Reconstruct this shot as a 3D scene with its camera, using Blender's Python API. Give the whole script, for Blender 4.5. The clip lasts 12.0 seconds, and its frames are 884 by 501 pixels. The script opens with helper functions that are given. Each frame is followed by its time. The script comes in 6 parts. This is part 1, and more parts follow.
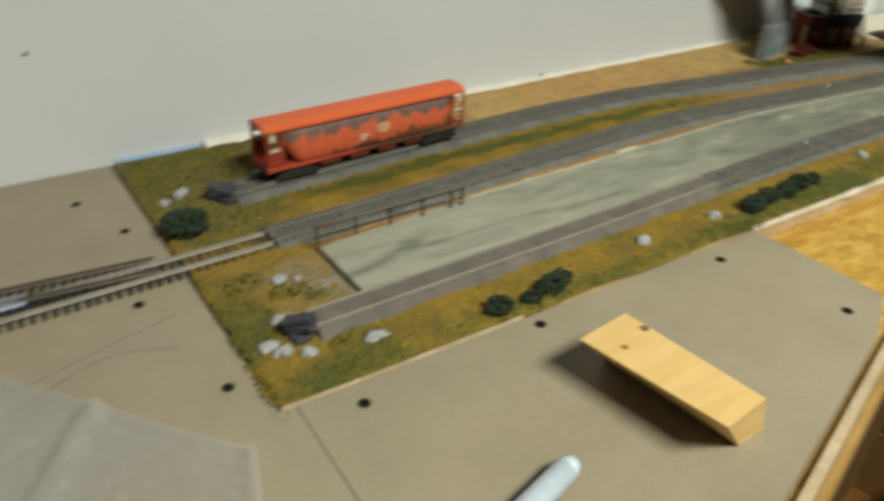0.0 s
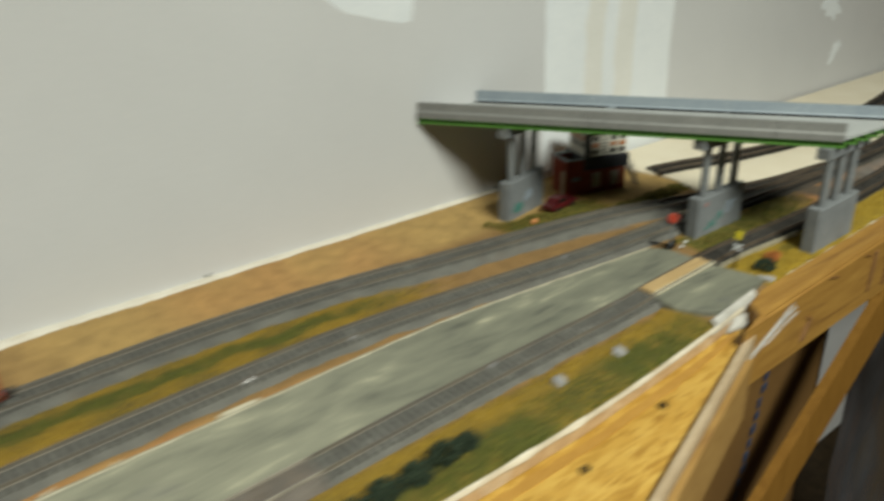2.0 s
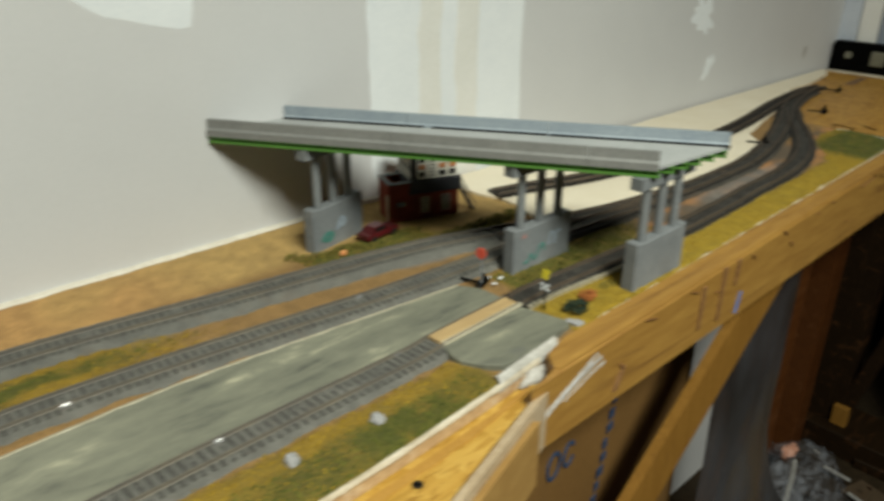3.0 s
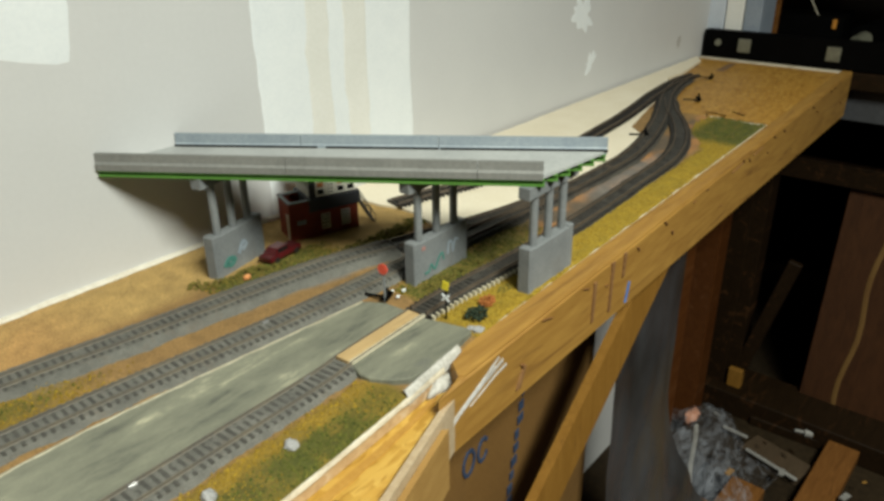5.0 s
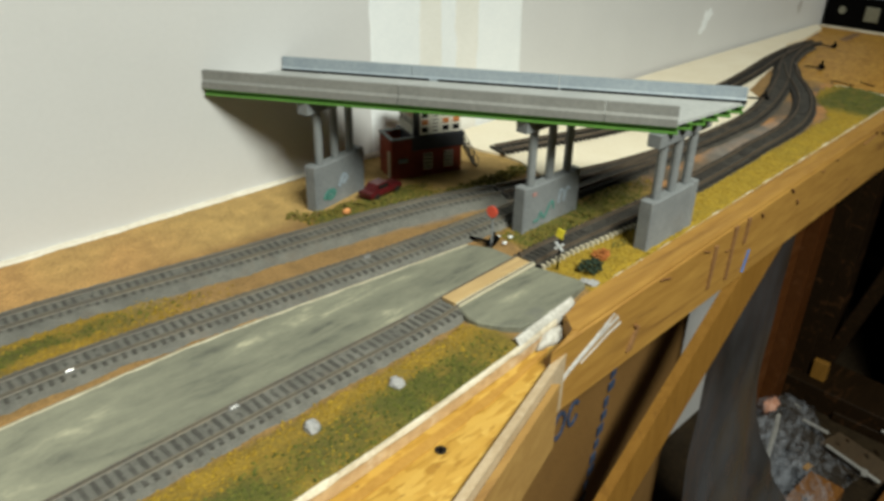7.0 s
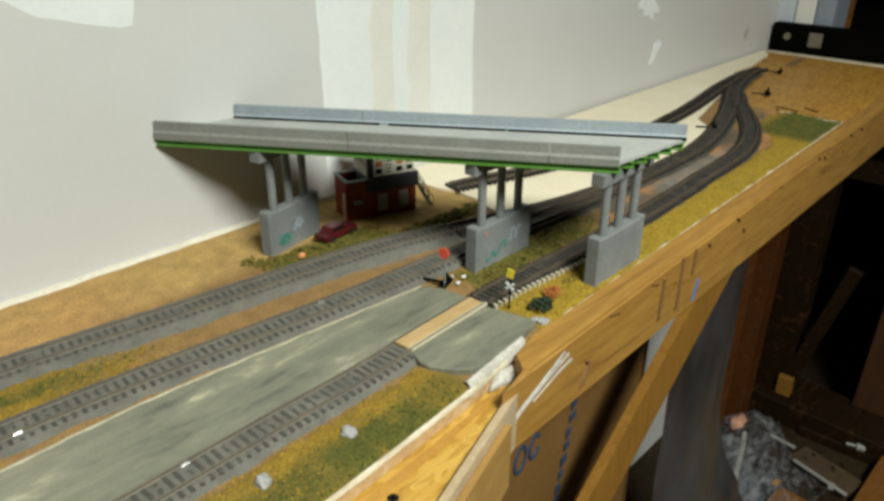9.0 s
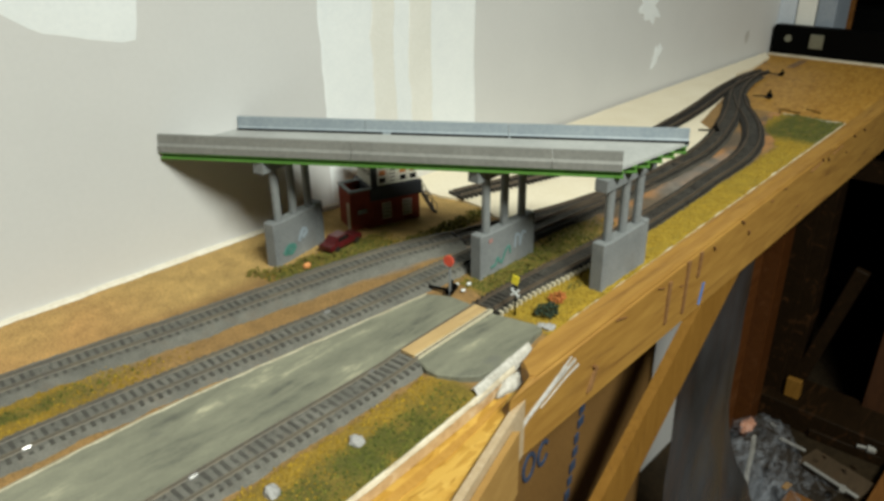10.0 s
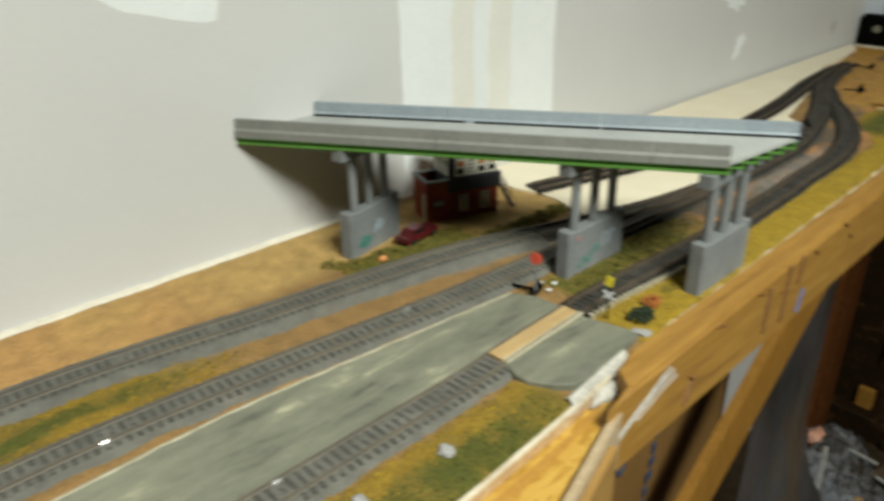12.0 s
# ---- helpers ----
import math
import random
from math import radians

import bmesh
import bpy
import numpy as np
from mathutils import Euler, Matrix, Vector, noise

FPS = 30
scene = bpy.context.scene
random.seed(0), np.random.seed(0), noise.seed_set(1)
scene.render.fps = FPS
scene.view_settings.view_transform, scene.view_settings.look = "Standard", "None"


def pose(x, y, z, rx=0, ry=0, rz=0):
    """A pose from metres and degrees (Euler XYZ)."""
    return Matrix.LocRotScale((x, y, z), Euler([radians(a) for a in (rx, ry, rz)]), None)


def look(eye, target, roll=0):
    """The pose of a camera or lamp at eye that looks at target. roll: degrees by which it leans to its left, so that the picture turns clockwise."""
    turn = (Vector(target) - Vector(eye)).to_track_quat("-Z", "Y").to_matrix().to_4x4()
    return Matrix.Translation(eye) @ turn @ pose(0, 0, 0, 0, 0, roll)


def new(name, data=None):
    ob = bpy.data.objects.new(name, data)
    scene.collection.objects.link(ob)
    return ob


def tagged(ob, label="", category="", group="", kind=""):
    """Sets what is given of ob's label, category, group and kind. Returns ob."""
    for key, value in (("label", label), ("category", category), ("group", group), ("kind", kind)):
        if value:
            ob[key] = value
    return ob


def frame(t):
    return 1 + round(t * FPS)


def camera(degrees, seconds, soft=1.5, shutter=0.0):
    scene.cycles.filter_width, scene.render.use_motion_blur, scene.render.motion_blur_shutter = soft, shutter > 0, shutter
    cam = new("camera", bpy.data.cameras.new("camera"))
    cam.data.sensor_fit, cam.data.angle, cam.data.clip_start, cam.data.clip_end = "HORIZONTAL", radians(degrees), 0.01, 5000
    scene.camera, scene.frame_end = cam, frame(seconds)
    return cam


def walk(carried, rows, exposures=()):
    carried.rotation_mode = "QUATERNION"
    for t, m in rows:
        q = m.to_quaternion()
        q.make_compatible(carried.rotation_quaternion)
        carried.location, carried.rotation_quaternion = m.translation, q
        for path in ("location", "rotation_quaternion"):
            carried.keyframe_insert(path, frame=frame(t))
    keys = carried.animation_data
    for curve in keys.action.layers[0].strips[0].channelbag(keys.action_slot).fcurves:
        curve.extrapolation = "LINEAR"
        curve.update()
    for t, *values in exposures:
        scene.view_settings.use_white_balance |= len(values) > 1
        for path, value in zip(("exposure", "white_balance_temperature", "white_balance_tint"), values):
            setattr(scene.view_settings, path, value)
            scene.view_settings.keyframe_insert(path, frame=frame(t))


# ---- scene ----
cam = camera(62.0, 12.0, soft=3.1, shutter=0.9)
PATH = [
    (0, (-0.1, -0.104, 1.167), (0.835, 1.323, 0.122), 1.7),
    (0.2, (-0.095, -0.104, 1.167), (0.914, 1.292, 0.151), 0.9),
    (0.5, (-0.084, -0.107, 1.177), (1.056, 1.263, 0.269), 1.7),
    (1, (-0.052, -0.097, 1.177), (1.109, 1.267, 0.286), 0.5),
    (1.5, (0.02, -0.086, 1.18), (1.11, 1.366, 0.341), -0.6),
    (2, (0.111, -0.086, 1.182), (1.224, 1.355, 0.353), -1.7),
    (2.5, (0.183, -0.089, 1.177), (1.374, 1.29, 0.353), 0.0),
    (3, (0.205, -0.098, 1.177), (1.442, 1.242, 0.356), 0.3),
    (3.5, (0.223, -0.108, 1.182), (1.561, 1.142, 0.379), -0.7),
    (5.5, (0.201, -0.105, 1.195), (1.595, 1.047, 0.341), -0.8),
    (6, (0.204, -0.1, 1.188), (1.568, 1.068, 0.308), -1.6),
    (6.5, (0.216, -0.088, 1.177), (1.532, 1.073, 0.218), -1.1),
    (7, (0.2, -0.079, 1.173), (1.449, 1.179, 0.247), 1.2),
    (7.5, (0.197, -0.079, 1.178), (1.492, 1.152, 0.278), 3.7),
    (9.5, (0.208, -0.088, 1.184), (1.532, 1.143, 0.329), -0.5),
    (10, (0.206, -0.087, 1.184), (1.524, 1.154, 0.336), -0.8),
    (10.5, (0.205, -0.084, 1.182), (1.51, 1.167, 0.328), -1.5),
    (11, (0.209, -0.078, 1.182), (1.514, 1.166, 0.316), -1.7),
    (11.5, (0.213, -0.072, 1.179), (1.51, 1.179, 0.313), -1.5),
    (12, (0.206, -0.06, 1.178), (1.43, 1.262, 0.308), -0.9),
]
# The plan is drawn with the rails 9.8 mm apart and the table top at 1.0; at true size the gauge is 16.5 mm and the floor lies at 0.
TRUE, FLOOR_Z = 1.7, 0.42


def true_place(p):
    return Vector((p[0], p[1], p[2] - FLOOR_Z)) * TRUE


walk(cam, [(t, look(true_place(eye), true_place(target), roll)) for t, eye, target, roll in PATH],
     exposures=[(0, 0.20), (1.0, 0.20), (2.5, 0.24), (3.5, 0.38), (5.5, 0.55), (7.5, 0.53), (12.0, 0.52)])

# ---------------------------------------------------------------- light
world = bpy.data.worlds.new("world")
scene.world = world
world.use_nodes = True
world.node_tree.nodes["Background"].inputs[0].default_value = (0.9, 0.95, 1.0, 1)
world.node_tree.nodes["Background"].inputs[1].default_value = 0.02


def ceiling_tube(name, loc, sx, sy, watts, colour, rz=0):
    data = bpy.data.lights.new(name, "AREA")
    data.shape, data.size, data.size_y = "RECTANGLE", sx * TRUE, sy * TRUE
    data.energy, data.color = watts, colour
    data.spread = math.radians(150)
    ob = new(name, data)
    ob.matrix_world = pose(*true_place(loc), 0, 0, rz)
    return ob


ceiling_tube("ceiling_lamp_light", (0.24, -0.68, 1.93), 0.48, 0.30, 60.0, (0.975, 1.0, 0.868))


# ---------------------------------------------------------------- materials
def shader(name, rough=0.6, metal=0.0):
    m = bpy.data.materials.new(name)
    m.use_nodes = True
    b = m.node_tree.nodes["Principled BSDF"]
    b.inputs["Roughness"].default_value = rough
    b.inputs["Metallic"].default_value = metal
    return m, m.node_tree, b


def node(nt, kind, **kw):
    n = nt.nodes.new(kind)
    for k, v in kw.items():
        n.inputs[k.replace("_", " ")].default_value = v
    return n


def ramp(nt, fac, stops):
    r = nt.nodes.new("ShaderNodeValToRGB")
    e = r.color_ramp.elements
    while len(e) < len(stops):
        e.new(0.5)
    for el, (p, c) in zip(e, stops):
        el.position, el.color = p, (*c, 1)
    nt.links.new(fac, r.inputs[0])
    return r.outputs[0]


def mix(nt, fac, a, b, kind="MIX"):
    n = nt.nodes.new("ShaderNodeMix")
    n.data_type, n.blend_type = "RGBA", kind
    for sock, v in ((n.inputs[0], fac), (n.inputs[6], a), (n.inputs[7], b)):
        if hasattr(v, "is_linked"):
            nt.links.new(v, sock)
        elif isinstance(v, tuple):
            sock.default_value = (*v, 1)
        else:
            sock.default_value = v
    return n.outputs[2]


def coords(nt, stretch=(1, 1, 1), turn=0.0):
    c = nt.nodes.new("ShaderNodeTexCoord")
    mp = nt.nodes.new("ShaderNodeMapping")
    mp.inputs["Scale"].default_value = stretch
    mp.inputs["Rotation"].default_value = (0, 0, radians(turn))
    nt.links.new(c.outputs["Object"], mp.inputs[0])
    return mp.outputs[0]


def noise_tex(nt, vec, scale, detail=4.0, rough=0.6, distort=0.0):
    n = node(nt, "ShaderNodeTexNoise", Scale=scale, Detail=detail, Roughness=rough, Distortion=distort)
    nt.links.new(vec, n.inputs["Vector"])
    return n.outputs[0]


def bump(nt, b, height, strength=0.3, dist=0.001):
    n = node(nt, "ShaderNodeBump", Strength=strength, Distance=dist * TRUE)
    nt.links.new(height, n.inputs["Height"])
    nt.links.new(n.outputs[0], b.inputs["Normal"])


def surface(name, dark, light, fine=900.0, coarse=60.0, rough=0.65, metal=0.0, relief=0.2, dist=0.0004, stain=None, amount=0.5,
            stretch=(1, 1, 1), turn=0.0, island=0.0):
    """A grained surface: a coarse and a fine noise between two colours, and stains of a third."""
    m, nt, b = shader(name, rough, metal)
    v = coords(nt, stretch, turn)
    a, c = noise_tex(nt, v, coarse), noise_tex(nt, v, fine)
    f = mix(nt, 0.5, a, c)
    col = ramp(nt, f, [(0.36, dark), (0.64, light)])
    if stain:
        s = ramp(nt, noise_tex(nt, v, coarse * 0.7, 6, 0.7, 0.6), [(0.55, (0, 0, 0)), (0.72, (amount,) * 3)])
        col = mix(nt, s, col, stain)
    if island:
        g = nt.nodes.new("ShaderNodeObjectInfo")
        k = ramp(nt, g.outputs["Random"], [(0, (1 - island,) * 3), (1, (1.0,) * 3)])
        col = mix(nt, 1.0, col, k, "MULTIPLY")
    nt.links.new(col, b.inputs["Base Color"])
    bump(nt, b, c, relief, dist)
    return m


def wood(name, dark, light, turn=0.0, scale=1.0, rough=0.55, knots=(0.12, 0.05, 0.02), axis=(1, 6, 6), amount=0.35):
    """Long grain in the object's x direction, growth rings and a few darker streaks."""
    m, nt, b = shader(name, rough)
    v = coords(nt, tuple(s * scale for s in axis), turn)
    g = noise_tex(nt, v, 18, 6, 0.6, 1.2)
    fine = noise_tex(nt, coords(nt, tuple(s * scale * k for s, k in zip(axis, (1, 4, 4))), turn), 60, 4)
    col = ramp(nt, mix(nt, 0.35, g, fine), [(0.3, dark), (0.7, light)])
    s = ramp(nt, noise_tex(nt, v, 6, 3, 0.5, 2.0), [(0.58, (0, 0, 0)), (0.75, (amount,) * 3)])
    col = mix(nt, s, col, knots)
    nt.links.new(col, b.inputs["Base Color"])
    bump(nt, b, fine, 0.15, 0.0004)
    return m


def osb_material(name, tone=(1, 1, 1)):
    """Pressed wood strands: long thin flakes lying in several directions, with dark flecks."""
    m, nt, b = shader(name, 0.5)
    col = None
    for turn, sc in ((20, 95), (75, 80), (-35, 110)):
        v = coords(nt, (1, 3.4, 1), turn)
        w = nt.nodes.new("ShaderNodeTexVoronoi")
        w.inputs["Scale"].default_value = sc
        nt.links.new(v, w.inputs["Vector"])
        cell = ramp(nt, w.outputs["Color"], [(0.15, (0.33, 0.172, 0.024)), (0.5, (0.46, 0.265, 0.046)), (0.85, (0.54, 0.34, 0.075))])
        pick = ramp(nt, noise_tex(nt, v, sc * 0.6, 2), [(0.47, (0, 0, 0)), (0.53, (1, 1, 1))])
        col = cell if col is None else mix(nt, pick, col, cell)
    v = coords(nt, (1, 2.2, 1), 15)
    fleck = ramp(nt, noise_tex(nt, v, 120, 3, 0.7), [(0.63, (0, 0, 0)), (0.72, (0.7,) * 3)])
    col = mix(nt, fleck, col, (0.17, 0.075, 0.015))
    blot = ramp(nt, noise_tex(nt, coords(nt), 16, 4, 0.6), [(0.55, (0, 0, 0)), (0.75, (0.45,) * 3)])
    col = mix(nt, blot, col, (0.30, 0.15, 0.03))
    col = mix(nt, 1.0, col, tone, "MULTIPLY")
    nt.links.new(col, b.inputs["Base Color"])
    bump(nt, b, noise_tex(nt, v, 260, 4), 0.25, 0.0006)
    return m


def wall_material():
    """Primed drywall: grey-white board paper with fine roller texture."""
    m, nt, b = shader("drywall", 0.8)
    v = coords(nt)
    a, c = noise_tex(nt, v, 5, 4), noise_tex(nt, v, 350, 3)
    col = ramp(nt, mix(nt, 0.25, a, c), [(0.3, (0.535, 0.54, 0.548)), (0.7, (0.605, 0.61, 0.618))])
    nt.links.new(col, b.inputs["Base Color"])
    bump(nt, b, c, 0.08, 0.0004)
    return m


M_WALL = wall_material()
# For the unseen walls and ceiling, dark so that little light bounces back.
M_BARE = wood("bare_boards", (0.05, 0.035, 0.02), (0.09, 0.065, 0.04), axis=(1, 4, 4))
M_PLASTER = surface("joint_compound", (0.725, 0.765, 0.80), (0.795, 0.83, 0.855), 500, 25, 0.75, relief=0.05)
M_TAPE = surface("paper_tape", (0.70, 0.70, 0.665), (0.77, 0.77, 0.745), 500, 30, 0.8, relief=0.05)
M_MAT = surface("hardboard", (0.235, 0.1944, 0.1326), (0.2961, 0.2497, 0.1732), 700, 22, 0.6, relief=0.1, stain=(0.176, 0.1364, 0.0924), amount=0.4)
M_OSB = osb_material("osb")
M_OSB_FAR = osb_material("osb_weathered", (0.84, 0.75, 0.68))
M_PINE = wood("pine", (0.2205, 0.1056, 0.01944), (0.378, 0.2113, 0.04608), axis=(1, 8, 8), knots=(0.11, 0.045, 0.012), amount=0.7)
M_BRACE = wood("brace_wood", (0.171, 0.08026, 0.01368), (0.2565, 0.1295, 0.02584), axis=(9, 9, 1), knots=(0.10, 0.045, 0.012), amount=0.5)
M_EDGE = surface("ply_edge", (0.34, 0.25, 0.15), (0.47, 0.37, 0.25), 400, 40, 0.7, stain=(0.4, 0.28, 0.15), amount=0.6)
M_LATH = wood("pine_lath", (0.247, 0.1336, 0.03634), (0.38, 0.2304, 0.07267), axis=(1, 8, 8))
M_RAIL = surface("rail_steel", (0.095, 0.088, 0.080), (0.165, 0.142, 0.105), 900, 40, 0.65, 0.1, relief=0.05)
M_TIE = surface("tie_plastic", (0.04715, 0.04551, 0.04055), (0.08676, 0.08356, 0.0738), 1500, 200, 0.7, island=0.3)
M_TIE_BLACK = surface("tie_black", (0.012, 0.011, 0.010), (0.026, 0.022, 0.020), 1500, 200, 0.6, island=0.3)
M_BALLAST = surface("ballast", (0.09058, 0.08922, 0.08088), (0.1881, 0.1853, 0.1647), 1700, 90, 0.9, relief=0.9, dist=0.0008, stain=(0.1584, 0.1152, 0.0792), amount=0.4)
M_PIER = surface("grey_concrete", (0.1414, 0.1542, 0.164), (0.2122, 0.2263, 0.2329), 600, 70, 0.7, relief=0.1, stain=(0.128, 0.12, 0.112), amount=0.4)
# Front parapet darker and deck lighter, the fall of light put into their colours.
M_PARAPET = surface("parapet_shaded_grey", (0.1693, 0.173, 0.1656), (0.2282, 0.2318, 0.2208), 500, 40, 0.6, relief=0.08, stain=(0.12, 0.12, 0.12), amount=0.5)
M_DECK = surface("deck_lit_grey", (0.3326, 0.3485, 0.3493), (0.4277, 0.4435, 0.4385), 500, 40, 0.6, relief=0.08, stain=(0.2376, 0.2376, 0.2376), amount=0.5)
M_DECK_BLUE = surface("parapet_blue_grey", (0.216, 0.261, 0.306), (0.306, 0.351, 0.387), 500, 40, 0.5, relief=0.08)
M_GREEN = surface("girder_green", (0.0605, 0.165, 0.02772), (0.099, 0.242, 0.04455), 500, 40, 0.5, relief=0.05)
M_WHITE_EDGE = surface("plaster_edge", (0.46, 0.39, 0.28), (0.68, 0.63, 0.52), 500, 60, 0.8, relief=0.4, dist=0.001)
M_FOAM = surface("foam_board", (0.722, 0.646, 0.494), (0.798, 0.7315, 0.589), 400, 30, 0.7, relief=0.05)
# Floor colour holds the shade under the table.
M_FLOOR = surface("shaded_floor", (0.0144, 0.0096, 0.00504), (0.036, 0.024, 0.01224), 120, 9, 0.8, stain=(0.02, 0.016, 0.012), amount=0.6)
# Table legs darkened as well, carrying the shade below the top.
M_REDWOOD = wood("shaded_red_lumber", (0.0465, 0.01354, 0.003), (0.09, 0.03064, 0.0072), axis=(1, 7, 7), amount=0.6)
M_BOARD = wood("brown_board", (0.1084, 0.0436, 0.01102), (0.2167, 0.09447, 0.0257), axis=(1, 7, 7), knots=(0.04, 0.016, 0.006), amount=0.7)
M_DUSTY = wood("dusty_board", (0.045, 0.030, 0.017), (0.085, 0.058, 0.034), axis=(1, 7, 7))
# Near-black so that the store's lumber carries the shade in its colour.
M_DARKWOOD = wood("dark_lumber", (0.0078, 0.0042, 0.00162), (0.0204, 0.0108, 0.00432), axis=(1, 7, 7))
M_BLACK = surface("black_plastic", (0.00081, 0.00081, 0.00081), (0.002025, 0.002025, 0.002025), 500, 40, 0.55, relief=0.05)
M_BLACK.node_tree.nodes["Principled BSDF"].inputs["Specular IOR Level"].default_value = 0.04
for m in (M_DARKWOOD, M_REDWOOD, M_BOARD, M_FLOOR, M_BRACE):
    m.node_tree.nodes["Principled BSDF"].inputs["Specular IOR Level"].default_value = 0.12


# ---------------------------------------------------------------- mesh helpers
def finish(ob, bm, material, smooth=False):
    me = bpy.data.meshes.new(ob.name if hasattr(ob, "name") else ob)
    bmesh.ops.recalc_face_normals(bm, faces=bm.faces)
    bm.to_mesh(me)
    bm.free()
    me.materials.append(material)
    if smooth:
        me.polygons.foreach_set("use_smooth", [True] * len(me.polygons))
    return me


def part(name, bm, material, parent=None, label="", smooth=False):
    ob = new(name, finish(name, bm, material, smooth))
    if parent is not None:
        ob.parent = parent
    if label:
        ob["label"] = label
    return ob


def thing(name, label, category, group="", loc=(0, 0, 0), rz=0.0, kind=""):
    ob = new(name)
    ob.empty_display_size = 0.01
    ob.matrix_world = pose(*loc, 0, 0, rz)
    return tagged(ob, label, category, group, kind)


def box(bm, x0, x1, y0, y1, z0, z1, bevel=0.0, m=None):
    r = bmesh.ops.create_cube(bm, size=1.0)
    vs = r["verts"]
    for v in vs:
        v.co = Vector((x0 + (v.co.x + 0.5) * (x1 - x0), y0 + (v.co.y + 0.5) * (y1 - y0), z0 + (v.co.z + 0.5) * (z1 - z0)))
    if m is not None:
        bmesh.ops.transform(bm, matrix=m, verts=vs)
    if bevel:
        es = list({e for v in vs for e in v.link_edges})
        bmesh.ops.bevel(bm, geom=es, offset=bevel, segments=1, affect="EDGES")
    return bm


def slab(bm, pts, z0, z1):
    """A flat plate of the given outline between two heights; heights may be functions of (x, y)."""
    f0 = z0 if callable(z0) else (lambda x, y: z0)
    f1 = z1 if callable(z1) else (lambda x, y: z1)
    lo = [bm.verts.new((x, y, f0(x, y))) for x, y in pts]
    hi = [bm.verts.new((x, y, f1(x, y))) for x, y in pts]
    n = len(pts)
    bm.faces.new(hi)
    bm.faces.new(lo[::-1])
    for i in range(n):
        bm.faces.new((lo[i], lo[(i + 1) % n], hi[(i + 1) % n], hi[i]))
    return bm


def prism(bm, profile, a, b, up=(0, 0, 1)):
    """A profile of (across, up) points drawn from a to b."""
    a, b, up = Vector(a), Vector(b), Vector(up)
    d = (b - a).normalized()
    s = d.cross(up).normalized()
    u = s.cross(d)
    ra = [bm.verts.new(a + s * p + u * q) for p, q in profile]
    rb = [bm.verts.new(b + s * p + u * q) for p, q in profile]
    n = len(profile)
    bm.faces.new(ra)
    bm.faces.new(rb[::-1])
    for i in range(n):
        bm.faces.new((ra[i], ra[(i + 1) % n], rb[(i + 1) % n], rb[i]))
    return bm


def rod(bm, a, b, r, r2=None, n=8):
    r2 = r if r2 is None else r2
    a, b = Vector(a), Vector(b)
    d = (b - a)
    q = d.to_track_quat("Z", "Y").to_matrix().to_4x4()
    bmesh.ops.create_cone(bm, cap_ends=True, segments=n, radius1=r, radius2=r2, depth=d.length,
                          matrix=Matrix.Translation((a + b) / 2) @ q)
    return bm


def sweep(bm, path, profile, closed=True, z=0.0):
    """A profile of (across, up) points carried along a path of (x, y) or (x, y, z) points."""
    rows = []
    n = len(path)
    for i, p in enumerate(path):
        a, b = path[max(i - 1, 0)], path[min(i + 1, n - 1)]
        dx, dy = b[0] - a[0], b[1] - a[1]
        k = math.hypot(dx, dy)
        sx, sy = dy / k, -dx / k
        h = p[2] if len(p) > 2 else z
        rows.append([bm.verts.new((p[0] + sx * u, p[1] + sy * u, h + w)) for u, w in profile])
    m = len(profile)
    for r0, r1 in zip(rows, rows[1:]):
        for j in range(m if closed else m - 1):
            bm.faces.new((r0[j], r0[(j + 1) % m], r1[(j + 1) % m], r1[j]))
    if closed:
        bm.faces.new(rows[0])
        bm.faces.new(rows[-1][::-1])
    return bm


def curve_points(knots, step=0.004):
    """Evenly spaced points on a smooth line through the knots."""
    pts = []
    k = [Vector((*p, 0)) for p in knots]
    k = [k[0] * 2 - k[1], *k, k[-1] * 2 - k[-2]]
    for i in range(1, len(k) - 2):
        p0, p1, p2, p3 = k[i - 1:i + 3]
        for j in range(40):
            t = j / 40
            pts.append(0.5 * (2 * p1 + (p2 - p0) * t + (2 * p0 - 5 * p1 + 4 * p2 - p3) * t * t + (3 * p1 - p0 - 3 * p2 + p3) * t ** 3))
    pts.append(k[-2])
    run = [0.0]
    for p, q in zip(pts, pts[1:]):
        run.append(run[-1] + (q - p).length)
    n = max(1, round(run[-1] / step))
    out, i = [], 0
    for k in range(n + 1):
        d = run[-1] * k / n
        while i < len(run) - 2 and run[i + 1] < d:
            i += 1
        p = pts[i].lerp(pts[i + 1], (d - run[i]) / max(run[i + 1] - run[i], 1e-9))
        out.append((p.x, p.y))
    return out


def ribbon(bm, pts, normal, width, thick=0.0004):
    """One connected painted stroke through the points, lying in the plane with that normal."""
    nv = Vector(normal).normalized()
    pts = [Vector(p) for p in pts]
    rows = []
    for i, p in enumerate(pts):
        d = (pts[min(i + 1, len(pts) - 1)] - pts[max(i - 1, 0)]).normalized()
        side = nv.cross(d) * width / 2
        rows.append([bm.verts.new(q) for q in (p - side - nv * thick, p + side - nv * thick, p + side + nv * thick, p - side + nv * thick)])
    for a, b in zip(rows, rows[1:]):
        for j in range(4):
            bm.faces.new((a[j], a[(j + 1) % 4], b[(j + 1) % 4], b[j]))
    bm.faces.new(rows[0])
    bm.faces.new(rows[-1][::-1])
    return bm


